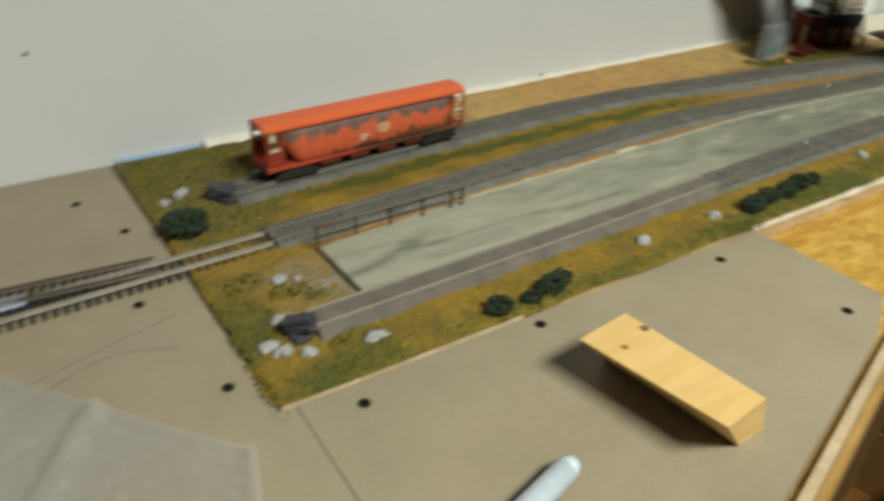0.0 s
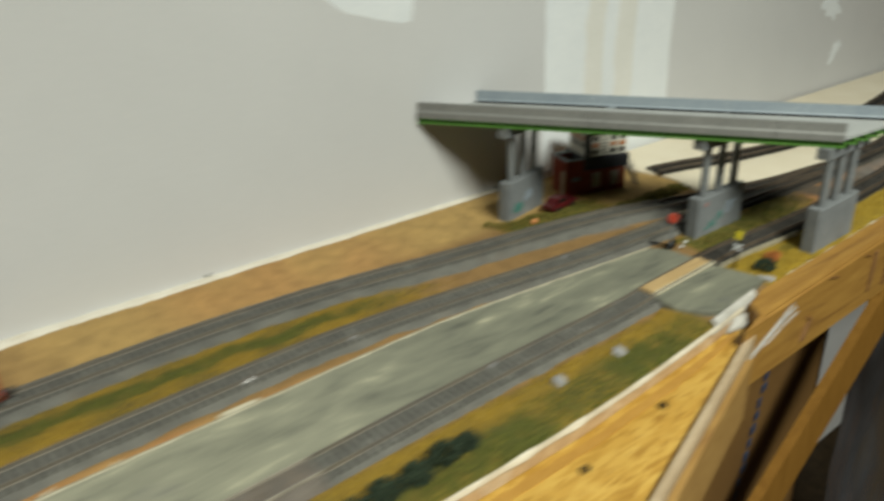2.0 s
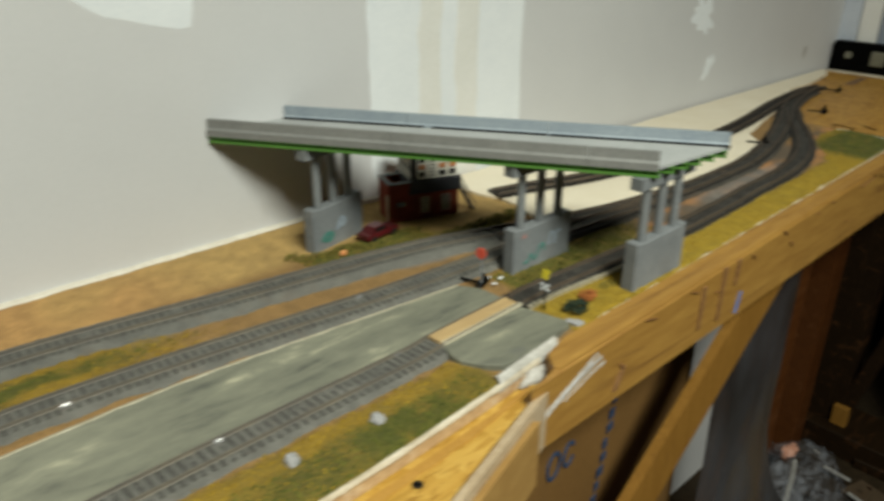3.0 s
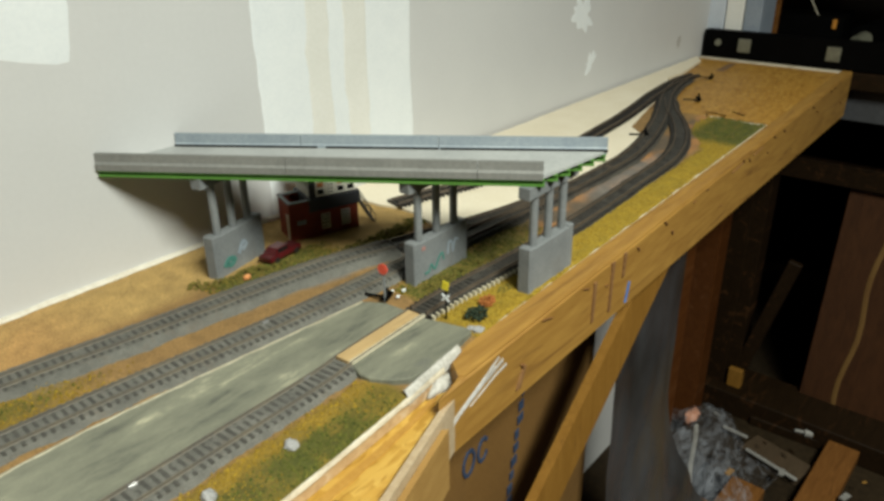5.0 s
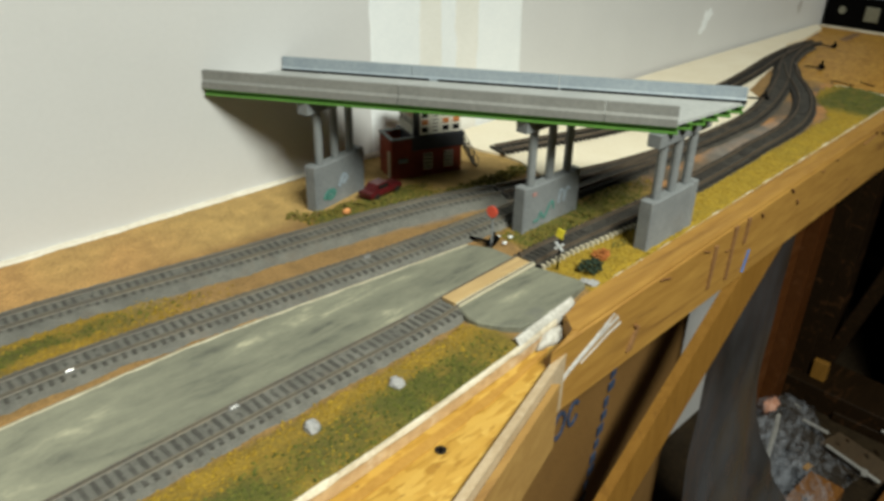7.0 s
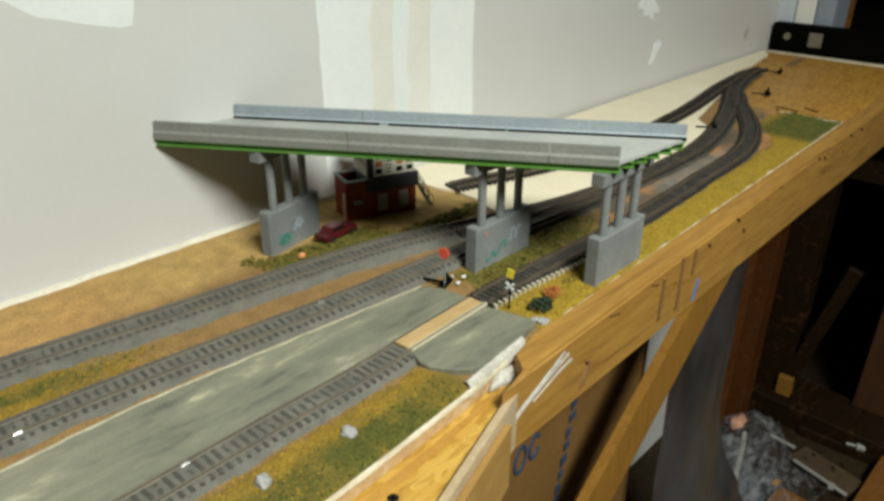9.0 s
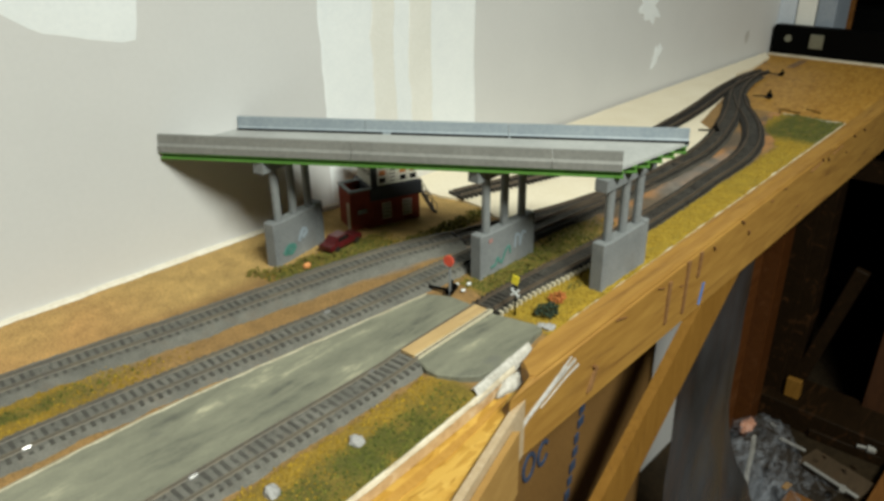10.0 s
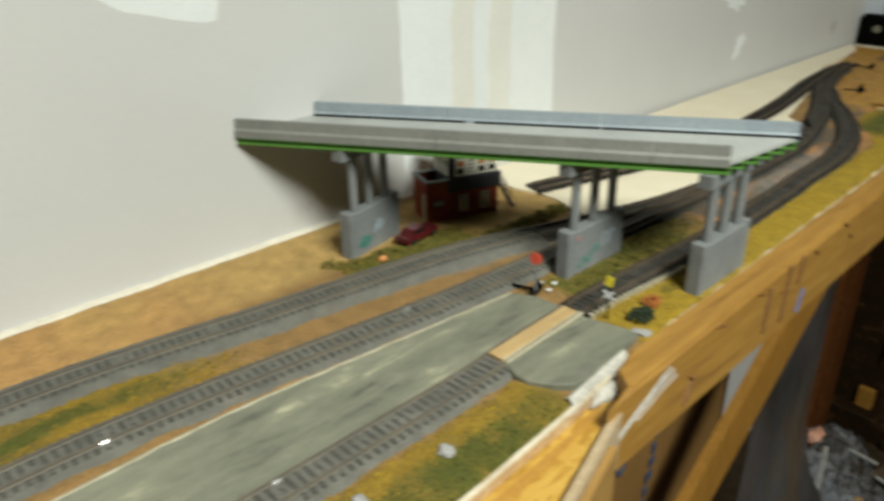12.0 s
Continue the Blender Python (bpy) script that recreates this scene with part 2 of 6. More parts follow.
def blob(bm, loc, r, squash=(1, 1, 1), rough=0.25, seed=0, sub=2):
    vs = bmesh.ops.create_icosphere(bm, subdivisions=sub, radius=1.0)["verts"]
    for v in vs:
        k = 1 + rough * noise.noise(v.co * 1.7 + Vector((seed * 3.1, seed * 1.7, seed)))
        v.co = Vector((v.co.x * r * squash[0] * k, v.co.y * r * squash[1] * k, v.co.z * r * squash[2] * k)) + Vector(loc)
    return bm


def smooth(a, b, t):
    t = min(max((t - a) / (b - a), 0.0), 1.0)
    return t * t * (3 - 2 * t)


def hump(a, b, c, d, t):
    return smooth(a, b, t) * (1 - smooth(c, d, t))


# ---------------------------------------------------------------- the setting
WALL_Y, CEIL_Z = 0.283, 1.96
bm = box(bmesh.new(), -2.0, 1.262, WALL_Y, WALL_Y + 0.1, FLOOR_Z, CEIL_Z)
tagged(part("wall_north", bm, M_WALL), "grey-white primed drywall behind the layout, unpainted and patched", "wall", kind="structure")
# Unseen walls that close the room, kept dark to hold down bounced light.
for nm, dims in (("wall_west", (-2.1, -2.0, -2.4, 0.38)), ("wall_south", (-2.0, 3.0, -2.5, -2.4))):
    bm = box(bmesh.new(), dims[0], dims[1], dims[2], dims[3], FLOOR_Z, CEIL_Z)
    tagged(part(nm, bm, M_BARE), "unseen boarded wall closing the room, dark to limit bounced light", "wall", kind="structure")
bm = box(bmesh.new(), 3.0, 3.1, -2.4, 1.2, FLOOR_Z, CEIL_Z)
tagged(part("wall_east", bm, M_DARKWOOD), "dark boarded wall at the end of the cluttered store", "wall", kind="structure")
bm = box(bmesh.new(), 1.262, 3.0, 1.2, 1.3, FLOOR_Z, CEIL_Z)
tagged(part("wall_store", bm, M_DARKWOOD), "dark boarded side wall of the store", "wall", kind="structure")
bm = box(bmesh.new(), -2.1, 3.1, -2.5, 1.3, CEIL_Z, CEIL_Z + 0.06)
tagged(part("ceiling", bm, M_BARE), "unseen boarded ceiling, dark to limit bounced light", "ceiling", kind="structure")
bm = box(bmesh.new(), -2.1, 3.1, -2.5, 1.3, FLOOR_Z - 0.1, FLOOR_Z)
tagged(part("floor", bm, M_FLOOR), "dirty floor under the layout, darkened for the shade there", "floor", kind="structure")


# Unseen slab added to keep the lamp's light out of the store.
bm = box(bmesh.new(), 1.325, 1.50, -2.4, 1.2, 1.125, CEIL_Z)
tagged(part("store_shade_block", bm, M_DARKWOOD), "unseen dark block added above the store to shade it", "wall", kind="structure")


# white wall base strip, joint compound, patches
bm = bmesh.new()
rows = []
for i in range(190):
    x = -0.006 + 0.003 * i
    w = (0.0058 - 0.0026 * smooth(0.12, 0.40, x)) * (1 + 0.35 * noise.noise(Vector((x * 45, 0, 3))) + 0.25 * noise.noise(Vector((x * 170, 0, 8))))
    h = 1.0036 + 0.0006 * noise.noise(Vector((x * 60, 4, 1)))
    rows.append([bm.verts.new(p) for p in ((x, WALL_Y - w, 1.0005), (x, WALL_Y - w * 0.8, h - 0.0006), (x, WALL_Y - w * 0.3, h), (x, WALL_Y + 0.001, h + 0.0004))])
for r0, r1 in zip(rows, rows[1:]):
    for j in range(3):
        bm.faces.new((r0[j], r0[j + 1], r1[j + 1], r1[j]))
M_BASE = surface("base_plaster", (0.58, 0.53, 0.44), (0.74, 0.71, 0.63), 500, 60, 0.8, relief=0.4, dist=0.001)
tagged(part("baseboard", bm, M_BASE, smooth=True), "ragged white plaster strip along the wall foot", "trim", kind="structure")


def jitter_outline(pts, step, amp, seed=0.0):
    """The outline cut into short steps that waver by amp."""
    out = []
    n = len(pts)
    for i in range(n):
        a, b = Vector((*pts[i], 0)), Vector((*pts[(i + 1) % n], 0))
        k = max(1, int((b - a).length / step))
        for j in range(k):
            p = a.lerp(b, j / k)
            w = 1.0 if j else 0.4
            out.append((p.x + w * amp * noise.noise(Vector((p.x * 160, p.y * 160, seed))), p.y + w * amp * noise.noise(Vector((p.x * 160, p.y * 160, seed + 7)))))
    return out


def smear(name, cx, cz, wx, hz, material, thick, label, wobble=0.12, seed=0, n=40, power=4.0, shear=0.0):
    """A trowelled patch on the wall: a superellipse with an uneven edge."""
    bm = bmesh.new()
    ring0, ring1 = [], []
    for i in range(n):
        a = 2 * math.pi * i / n
        c, s = math.cos(a), math.sin(a)
        k = (abs(c) ** power + abs(s) ** power) ** (-1 / power)
        k *= 1 + wobble * noise.noise(Vector((c * 2.3 + seed, s * 2.3, seed * 1.7)))
        x, z = cx + k * c * wx, cz + k * s * hz
        x += shear * (z - cz)
        ring0.append(bm.verts.new((x, WALL_Y + 0.0002, z)))
        ring1.append(bm.verts.new((cx + (x - cx) * 0.9, WALL_Y - thick * 0.3, cz + (z - cz) * 0.9)))
    bm.faces.new(ring1)
    for i in range(n):
        bm.faces.new((ring0[i], ring0[(i + 1) % n], ring1[(i + 1) % n], ring1[i]))
    return tagged(part(name, bm, material), label, "wall patch", kind="structure")


def band(name, x0, x1, material, thick, label, seed, amp=0.002):
    """An upright trowelled band with wavering sides."""
    bm = bmesh.new()
    zs = [FLOOR_Z + 0.008 * i for i in range(int((CEIL_Z - FLOOR_Z) / 0.008) + 1)]
    rows = []
    for z in zs:
        l = x0 + amp * noise.noise(Vector((seed, z * 18, 0))) + amp * 0.7 * noise.noise(Vector((seed, z * 70, 3)))
        r = x1 + amp * noise.noise(Vector((seed + 9, z * 18, 0))) + amp * 0.7 * noise.noise(Vector((seed + 9, z * 70, 3)))
        rows.append([bm.verts.new(p) for p in ((l, WALL_Y + 0.0005, z), (l + 0.004, WALL_Y - thick * 0.4, z), (r - 0.004, WALL_Y - thick * 0.4, z), (r, WALL_Y + 0.0005, z))])
    for a, b in zip(rows, rows[1:]):
        for j in range(3):
            bm.faces.new((a[j], a[j + 1], b[j + 1], b[j]))
    return tagged(part(name, bm, material), label, "wall joint", kind="structure")


band("wall_joint_1", 0.490, 0.641, M_PLASTER, 0.0008, "wide white band of smoothed joint compound", 1.0)
band("wall_joint_2", 0.531, 0.558, M_TAPE, 0.0012, "cream paper tape showing through joint compound", 5.0, 0.003)
band("wall_joint_3", 0.566, 0.594, M_TAPE, 0.0013, "cream paper tape showing through joint compound", 8.0, 0.004)
def poly_patch(name, pts, thick, label):
    """A trowelled patch of the given outline with a feathered rim."""
    bm = bmesh.new()
    pts = jitter_outline(pts, 0.006, 0.0012, thick * 9000)
    cx, cz = sum(p[0] for p in pts) / len(pts), sum(p[1] for p in pts) / len(pts)
    r0 = [bm.verts.new((x, WALL_Y + 0.0002, z)) for x, z in pts]
    r1 = [bm.verts.new((cx + (x - cx) * 0.94, WALL_Y - thick, cz + (z - cz) * 0.94)) for x, z in pts]
    bm.faces.new(r1)
    for i in range(len(pts)):
        bm.faces.new((r0[i], r0[(i + 1) % len(pts)], r1[(i + 1) % len(pts)], r1[i]))
    return tagged(part(name, bm, M_PLASTER, smooth=True), label, "wall patch", kind="structure")


poly_patch("wall_patch_1", [(0.150, 1.30), (0.133, 1.15), (0.119, 1.118), (0.1085, 1.091), (0.100, 1.0915), (0.085, 1.099), (0.062, 1.120), (0.040, 1.142), (0.015, 1.175), (-0.02, 1.30)], 0.0002, "white trowelled filler patch on grey drywall")
poly_patch("wall_patch_2", [(0.388, 1.26), (0.3845, 1.15), (0.379, 1.123), (0.372, 1.1225), (0.355, 1.126), (0.335, 1.131), (0.318, 1.142), (0.300, 1.165), (0.285, 1.26)], 0.00021, "white trowelled filler patch on grey drywall")
smear("wall_patch_3", 0.905, 1.092, 0.020, 0.017, M_PLASTER, 0.0008, "small white filler smear on grey drywall", 0.7, 3, power=2.0, shear=-0.3)
smear("wall_patch_4", 0.929, 1.041, 0.009, 0.010, M_PLASTER, 0.0008, "small white filler smear on grey drywall", 0.8, 8, power=2.0, shear=0.5)
smear("wall_patch_5", 1.165, 1.03, 0.006, 0.007, surface("scuff", (0.35, 0.34, 0.33), (0.45, 0.44, 0.43)), 0.0005, "small grey scuff mark on drywall", 0.8, 4, power=2.0)
M_BLUE_TAPE = surface("blue_tape", (0.05, 0.14, 0.42), (0.09, 0.22, 0.55), 500, 60, 0.6)
M_HOLE = surface("screw_hole", (0.01, 0.009, 0.008), (0.03, 0.025, 0.02), 900, 200, 0.5, 0.3)
for hx, hz in ((-0.080, 1.062), (0.232, 1.0045)):
    rod(bm := bmesh.new(), (hx, WALL_Y - 0.0006, hz), (hx, WALL_Y + 0.002, hz), 0.0009, n=12)
    tagged(part("wall_screw", bm, M_HOLE), "dark drywall screw sunk in the wall", "screw", "wall screws")
box(bm := bmesh.new(), -0.052, -0.008, WALL_Y - 0.003, WALL_Y + 0.0002, 0.9965, 1.0026, 0.0004)
tagged(part("blue_strip", bm, surface("pale_blue", (0.24, 0.36, 0.54), (0.32, 0.44, 0.60), 500, 60, 0.7)), "pale blue tape strip along the wall foot", "tape")

# door casing at the end of the wall
M_CASING = surface("casing_paint", (0.50, 0.55, 0.63), (0.58, 0.63, 0.70), 300, 20, 0.5, relief=0.05)
casing = thing("door_casing", "blue-white painted casing with a bare cream stop", "door casing", kind="structure")
box(bm := bmesh.new(), 1.2625, 1.282, 0.262, WALL_Y + 0.11, 0.93, CEIL_Z, 0.001)
part("jamb", bm, M_CASING, casing)
box(bm := bmesh.new(), 1.2625, 1.290, 0.237, 0.2605, 0.93, CEIL_Z, 0.001)
part("stop", bm, M_TAPE, casing, "cream unpainted strip")
# This strip's colour is darker than the first jamb, its shade painted in.
box(bm := bmesh.new(), 1.2625, 1.32, 0.213, 0.2355, 0.93, CEIL_Z, 0.001)
part("jamb", bm, surface("shaded_casing_paint", (0.20, 0.24, 0.30), (0.27, 0.31, 0.37), 300, 20, 0.5), casing, "blue-grey shaded strip")


# ---------------------------------------------------------------- table
def edge_y(x):
    return 0.077 + (x - 0.42) * 0.026


table = thing("layout_table", "pine framed layout table with chipboard top and diagonal brace", "table")
bm = slab(bmesh.new(), [(0.40, 0.085), (0.445, 0.0785), (1.235, edge_y(1.235)), (1.235, 0.282), (0.40, 0.282)], 0.984, 0.9985)
part("top_panel", bm, M_OSB_FAR, table, "orange-brown chipboard panel")
G0, G1 = Vector((0.438, 0.0735)), Vector((-0.25, -0.1363))
bm = slab(bmesh.new(), [(-1.2, -0.43), (G1.x, G1.y), (G0.x, G0.y), (0.438, 0.09), (0.40, 0.0845), (0.39, 0.282), (-1.2, 0.282)], 0.974, 0.990)
part("gusset_panel", bm, M_OSB, table, "orange-brown chipboard panel")
gd = (G0 - G1).normalized()
gn = Vector((gd.y, -gd.x))
bm = slab(bmesh.new(), [tuple(G1 + gn * 0.0001), tuple(G0 + gn * 0.0001 - gd * 0.003), tuple(G0 + gn * 0.0033 - gd * 0.003), tuple(G1 + gn * 0.0038)], 0.964, 0.9935)
part("edge_lath", bm, M_EDGE, table, "dusty pale edge lath")
bm = slab(bmesh.new(), [tuple(G1 + gn * 0.0039), tuple(G0 + gn * 0.0037 - gd * 0.0400), tuple(G0 + gn * 0.0065 - gd * 0.0385), tuple(G1 + gn * 0.0070)], 0.955, 0.9885)
part("edge_lath", bm, M_LATH, table, "yellow-brown pine edge lath")
fb = Vector((1.237, edge_y(1.237) - 0.0135, 0))
fs, fe = G0 + gn * 0.0035 - gd * 0.0370, G0 + gn * 0.0035 - gd * 0.016
bm = slab(bmesh.new(), [(fs.x, edge_y(fs.x) - 0.0135), (fb.x, fb.y), (fb.x, fb.y + 0.0135), (0.462, edge_y(0.462) + 0.0006), (0.445, 0.0783), (0.428, 0.0757), (fe.x, fe.y)],
          lambda x, y: 0.9625 - 0.02 * (x - 0.40), lambda x, y: 1.0022 - max(0.0, 0.44 - x) * 0.06)
bmesh.ops.bevel(bm, geom=bm.edges[:], offset=0.0012, segments=2, affect="EDGES")
part("fascia_board", bm, M_PINE, table)
bm = slab(bmesh.new(), [(1.2375, 0.099), (1.2425, 0.099), (1.2425, 0.28), (1.2375, 0.28)], 0.95, 1.0005)
part("end_strip", bm, M_WHITE_EDGE, table, "dusty pale edge strip")
# diagonal brace, leg post and end panel
bm = bmesh.new()
prism(bm, [(-0.0035, -0.0195), (0.0035, -0.0195), (0.0035, 0.0195), (-0.0035, 0.0195)], (0.722, 0.0905, 0.9645), (0.30, 0.0905, 0.614))
part("brace", bm, M_BRACE, table)
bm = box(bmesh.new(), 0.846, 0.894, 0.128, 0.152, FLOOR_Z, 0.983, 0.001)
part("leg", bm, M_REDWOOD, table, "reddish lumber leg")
for lx in (-0.9, 1.20):
    box(bm := bmesh.new(), lx, lx + 0.038, 0.2, 0.27, FLOOR_Z, 0.9735, 0.001)
    part("leg", bm, M_REDWOOD, table, "reddish lumber leg")

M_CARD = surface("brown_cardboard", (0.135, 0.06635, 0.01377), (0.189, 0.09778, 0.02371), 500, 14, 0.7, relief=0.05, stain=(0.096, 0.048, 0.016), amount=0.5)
M_INK = surface("blue_ink", (0.02, 0.035, 0.07), (0.035, 0.06, 0.12), 600, 80, 0.6)
carton = thing("cardboard_sheet", "brown cardboard sheet with blue stencilled marks", "cardboard")
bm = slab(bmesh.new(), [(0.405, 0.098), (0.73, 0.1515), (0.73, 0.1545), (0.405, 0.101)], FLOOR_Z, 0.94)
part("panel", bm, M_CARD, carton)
cdir = Vector((0.155, 0.0255, 0)).normalized()


def card_mark(u, z, w, h):
    o = Vector((0.405, 0.0974, 0)) + cdir * u
    prism(bm := bmesh.new(), [(-0.0001, -h / 2), (0.0006, -h / 2), (0.0006, h / 2), (-0.0001, h / 2)], o + Vector((0, 0, z)), o + cdir * w + Vector((0, 0, z)))
    return part("mark", bm, M_INK, carton)


for k in range(13):
    card_mark(0.164 - 0.0026 * k - 0.0012 * (k % 2), 0.884 - 0.0108 * k, 0.0060 + 0.0015 * (k % 3), 0.0064 + 0.001 * (k % 2))
for cu, cz, cr, a0, a1 in ((0.086, 0.8800, 0.0072, 0, 360), (0.1050, 0.8770, 0.0066, 30, 330)):
    n = 14
    o = Vector((0.405, 0.0974, 0)) + cdir * cu
    pts = [o + cdir * (cr * math.cos(radians(a0 + (a1 - a0) * i / n))) + Vector((0, 0, cz + 1.25 * cr * math.sin(radians(a0 + (a1 - a0) * i / n)))) for i in range(n + 1)]
    bm = ribbon(bmesh.new(), pts, (cdir.y, -cdir.x, 0), 0.0026)
    part("mark", bm, M_INK, carton, "round blue stencilled shape")

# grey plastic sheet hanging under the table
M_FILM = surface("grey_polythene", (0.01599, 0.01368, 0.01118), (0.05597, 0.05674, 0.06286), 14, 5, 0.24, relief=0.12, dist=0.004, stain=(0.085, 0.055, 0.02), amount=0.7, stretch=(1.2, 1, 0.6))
bm = bmesh.new()
g = []
for i in range(60):
    row = []
    for j in range(40):
        u, v = i / 59, j / 39
        z = 0.965 - v * 0.543
        flare = smooth(0.42, 1.0, v)
        x = 0.705 + u * (0.138 + 0.10 * flare)
        crumple_by = 0.004 + 0.020 * flare
        y = 0.118 + crumple_by * noise.noise(Vector((x * 14, z * 5, 1))) + 0.6 * crumple_by * noise.noise(Vector((x * 42, z * 20, 5))) - 0.055 * flare * (0.4 + 0.6 * u)
        row.append(bm.verts.new((x, y, z)))
    g.append(row)
for i in range(59):
    for j in range(39):
        bm.faces.new((g[i][j], g[i + 1][j], g[i + 1][j + 1], g[i][j + 1]))
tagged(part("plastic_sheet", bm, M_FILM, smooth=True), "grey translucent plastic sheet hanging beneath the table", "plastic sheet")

# marks on the fascia: tape, plaster smear, saw marks and screws
bm = bmesh.new()
prism(bm, [(-0.0012, -0.0001), (0.0012, -0.0001), (0.0012, 0.0004), (-0.0012, 0.0004)], (0.6011, edge_y(0.6011) - 0.0137, 0.9758), (0.5974, edge_y(0.5974) - 0.0137, 0.9621), up=(0, -1, 0))
tagged(part("masking_tape", bm, M_BLUE_TAPE), "short strip of blue masking tape on pine", "tape")


def on_fascia(name, x0, z0, x1, z1, w0, w1, material, label, category, group="", thick=0.0006):
    bm = bmesh.new()
    n = 7
    cols = []
    for i in range(n):
        t = i / (n - 1)
        x, z, w = x0 + (x1 - x0) * t, z0 + (z1 - z0) * t, w0 + (w1 - w0) * t
        w *= 1 + 0.35 * noise.noise(Vector((x * 400, z * 400, 2)))
        y = edge_y(x) - 0.0135 - 0.0009
        cols.append([bm.verts.new((x - w, y + 0.001, z)), bm.verts.new((x - w * 0.9, y - thick, z)), bm.verts.new((x + w * 0.9, y - thick, z)), bm.verts.new((x + w, y + 0.001, z))])
    for a, b in zip(cols, cols[1:]):
        for j in range(3):
            bm.faces.new((a[j], a[j + 1], b[j + 1], b[j]))
    bm.faces.new(cols[0])
    bm.faces.new(cols[-1][::-1])
    return tagged(part(name, bm, material), label, category, group)


M_SMEAR = surface("thin_plaster", (0.42, 0.40, 0.37), (0.62, 0.61, 0.60), 500, 120, 0.8, relief=0.3)
nt = M_SMEAR.node_tree
nt.links.new(ramp(nt, noise_tex(nt, coords(nt, (1, 1, 1.6)), 260, 4, 0.7), [(0.25, (0.45,) * 3), (0.7, (0.75,) * 3)]), nt.nodes["Principled BSDF"].inputs["Alpha"])
M_STAIN = surface("saw_stain", (0.15, 0.070, 0.022), (0.25, 0.13, 0.048), 600, 90, 0.7)


def streak(pts, w0, w1, seed):
    """A brushed streak on the fascia's face that follows the points (x, z) and thins out."""
    line = curve_points(pts, 0.0016)
    bm = bmesh.new()
    rows = []
    for i, (x, z) in enumerate(line):
        t = i / (len(line) - 1)
        a, b = line[max(i - 1, 0)], line[min(i + 1, len(line) - 1)]
        d = Vector((b[0] - a[0], b[1] - a[1])).normalized()
        w = (w0 + (w1 - w0) * t) * (1 + 0.5 * noise.noise(Vector((t * 9, seed, 0))))
        y = edge_y(x) - 0.0137
        rows.append([bm.verts.new((x - d.y * w, y + 0.0004, z + d.x * w)), bm.verts.new((x, y - 0.0003, z)), bm.verts.new((x + d.y * w, y + 0.0004, z - d.x * w))])
    for r0, r1 in zip(rows, rows[1:]):
        for j in range(2):
            bm.faces.new((r0[j], r0[j + 1], r1[j + 1], r1[j]))
    return tagged(part("plaster_smear", bm, M_SMEAR), "thin white plaster brushed over the pine fascia", "plaster", "plaster smears")


streak([(0.4520, 0.9970), (0.4440, 0.9935), (0.4313, 0.9885), (0.4179, 0.9832), (0.4070, 0.9765)], 0.0012, 0.0006, 1)
streak([(0.4555, 0.9935), (0.4450, 0.9908), (0.4330, 0.9868), (0.4190, 0.9815), (0.4049, 0.9735), (0.4010, 0.9680)], 0.0024, 0.0006, 2)
streak([(0.4585, 0.9895), (0.4490, 0.9880), (0.4380, 0.9850), (0.4280, 0.9822)], 0.0016, 0.0004, 3)
streak([(0.4480, 0.9940), (0.4350, 0.9885), (0.4210, 0.9825), (0.4090, 0.9760)], 0.0030, 0.0010, 5)
streak([(0.4400, 0.9905), (0.4300, 0.9866), (0.4200, 0.9822)], 0.0020, 0.0011, 4)
for x0, z0, z1 in ((0.5512, 0.996, 0.970), (0.5740, 1.000, 0.967), (0.5905, 1.000, 0.984)):
    on_fascia("saw_mark", x0, z0, x0 - 0.001, z1, 0.0017, 0.001, M_STAIN, "dark vertical saw mark in the pine fascia", "mark", "saw marks", 0.0003)
for x0, z0, x1, z1 in ((0.79, 0.996, 0.815, 0.9975), (0.845, 0.9965, 0.87, 0.9975)):
    on_fascia("saw_mark", x0, z0, x1, z1, 0.001, 0.001, M_STAIN, "dark nick in the pine fascia's upper edge", "mark", "saw marks", 0.0003)
on_fascia("wood_knot", 0.4755, 0.980, 0.4697, 0.9685, 0.0010, 0.0022, M_STAIN, "dark knot in the pine fascia", "mark", "", 0.0003)

M_NICK = surface("brown_nick", (0.13, 0.058, 0.018), (0.20, 0.095, 0.03), 600, 90, 0.7)
rnd = random.Random(5)
for k in range(22):
    x0 = 0.47 + 0.034 * k + rnd.uniform(-0.012, 0.012)
    top = k % 3 != 0
    z0 = rnd.uniform(0.9965, 1.0005) if top else rnd.uniform(0.958, 0.99)
    ln = rnd.uniform(0.003, 0.010) if top else rnd.uniform(0.001, 0.003)
    on_fascia("wood_knot", x0, z0, x0 + ln, z0 - rnd.uniform(0.0, 0.004), rnd.uniform(0.0005, 0.0012), rnd.uniform(0.0004, 0.0014), M_NICK, "small dark nick in the pine fascia", "mark", "fascia nicks", 0.0002)

# ---------------------------------------------------------------- hardboard sheets
bm = slab(bmesh.new(), [(-1.2, -0.40), (-0.2, -0.1185), (-0.0423, -0.0704), (-0.0423, 0.066), (-0.048, 0.067), (-0.0555, 0.282), (-1.2, 0.282)], 0.9903, 1.0)
tagged(part("hardboard_sheet", bm, M_MAT), "grey-tan hardboard sheet lying on the table", "board")
bm = slab(bmesh.new(), [(-0.0419, -0.0703), (0.10, -0.0271), (0.160, -0.0088), (0.1865, 0.005), (0.1855, 0.0665), (-0.0419, 0.0665)], 0.9903, 1.0)
tagged(part("hardboard_sheet", bm, M_MAT), "grey-tan hardboard sheet with a cut corner, screwed to chipboard", "board")
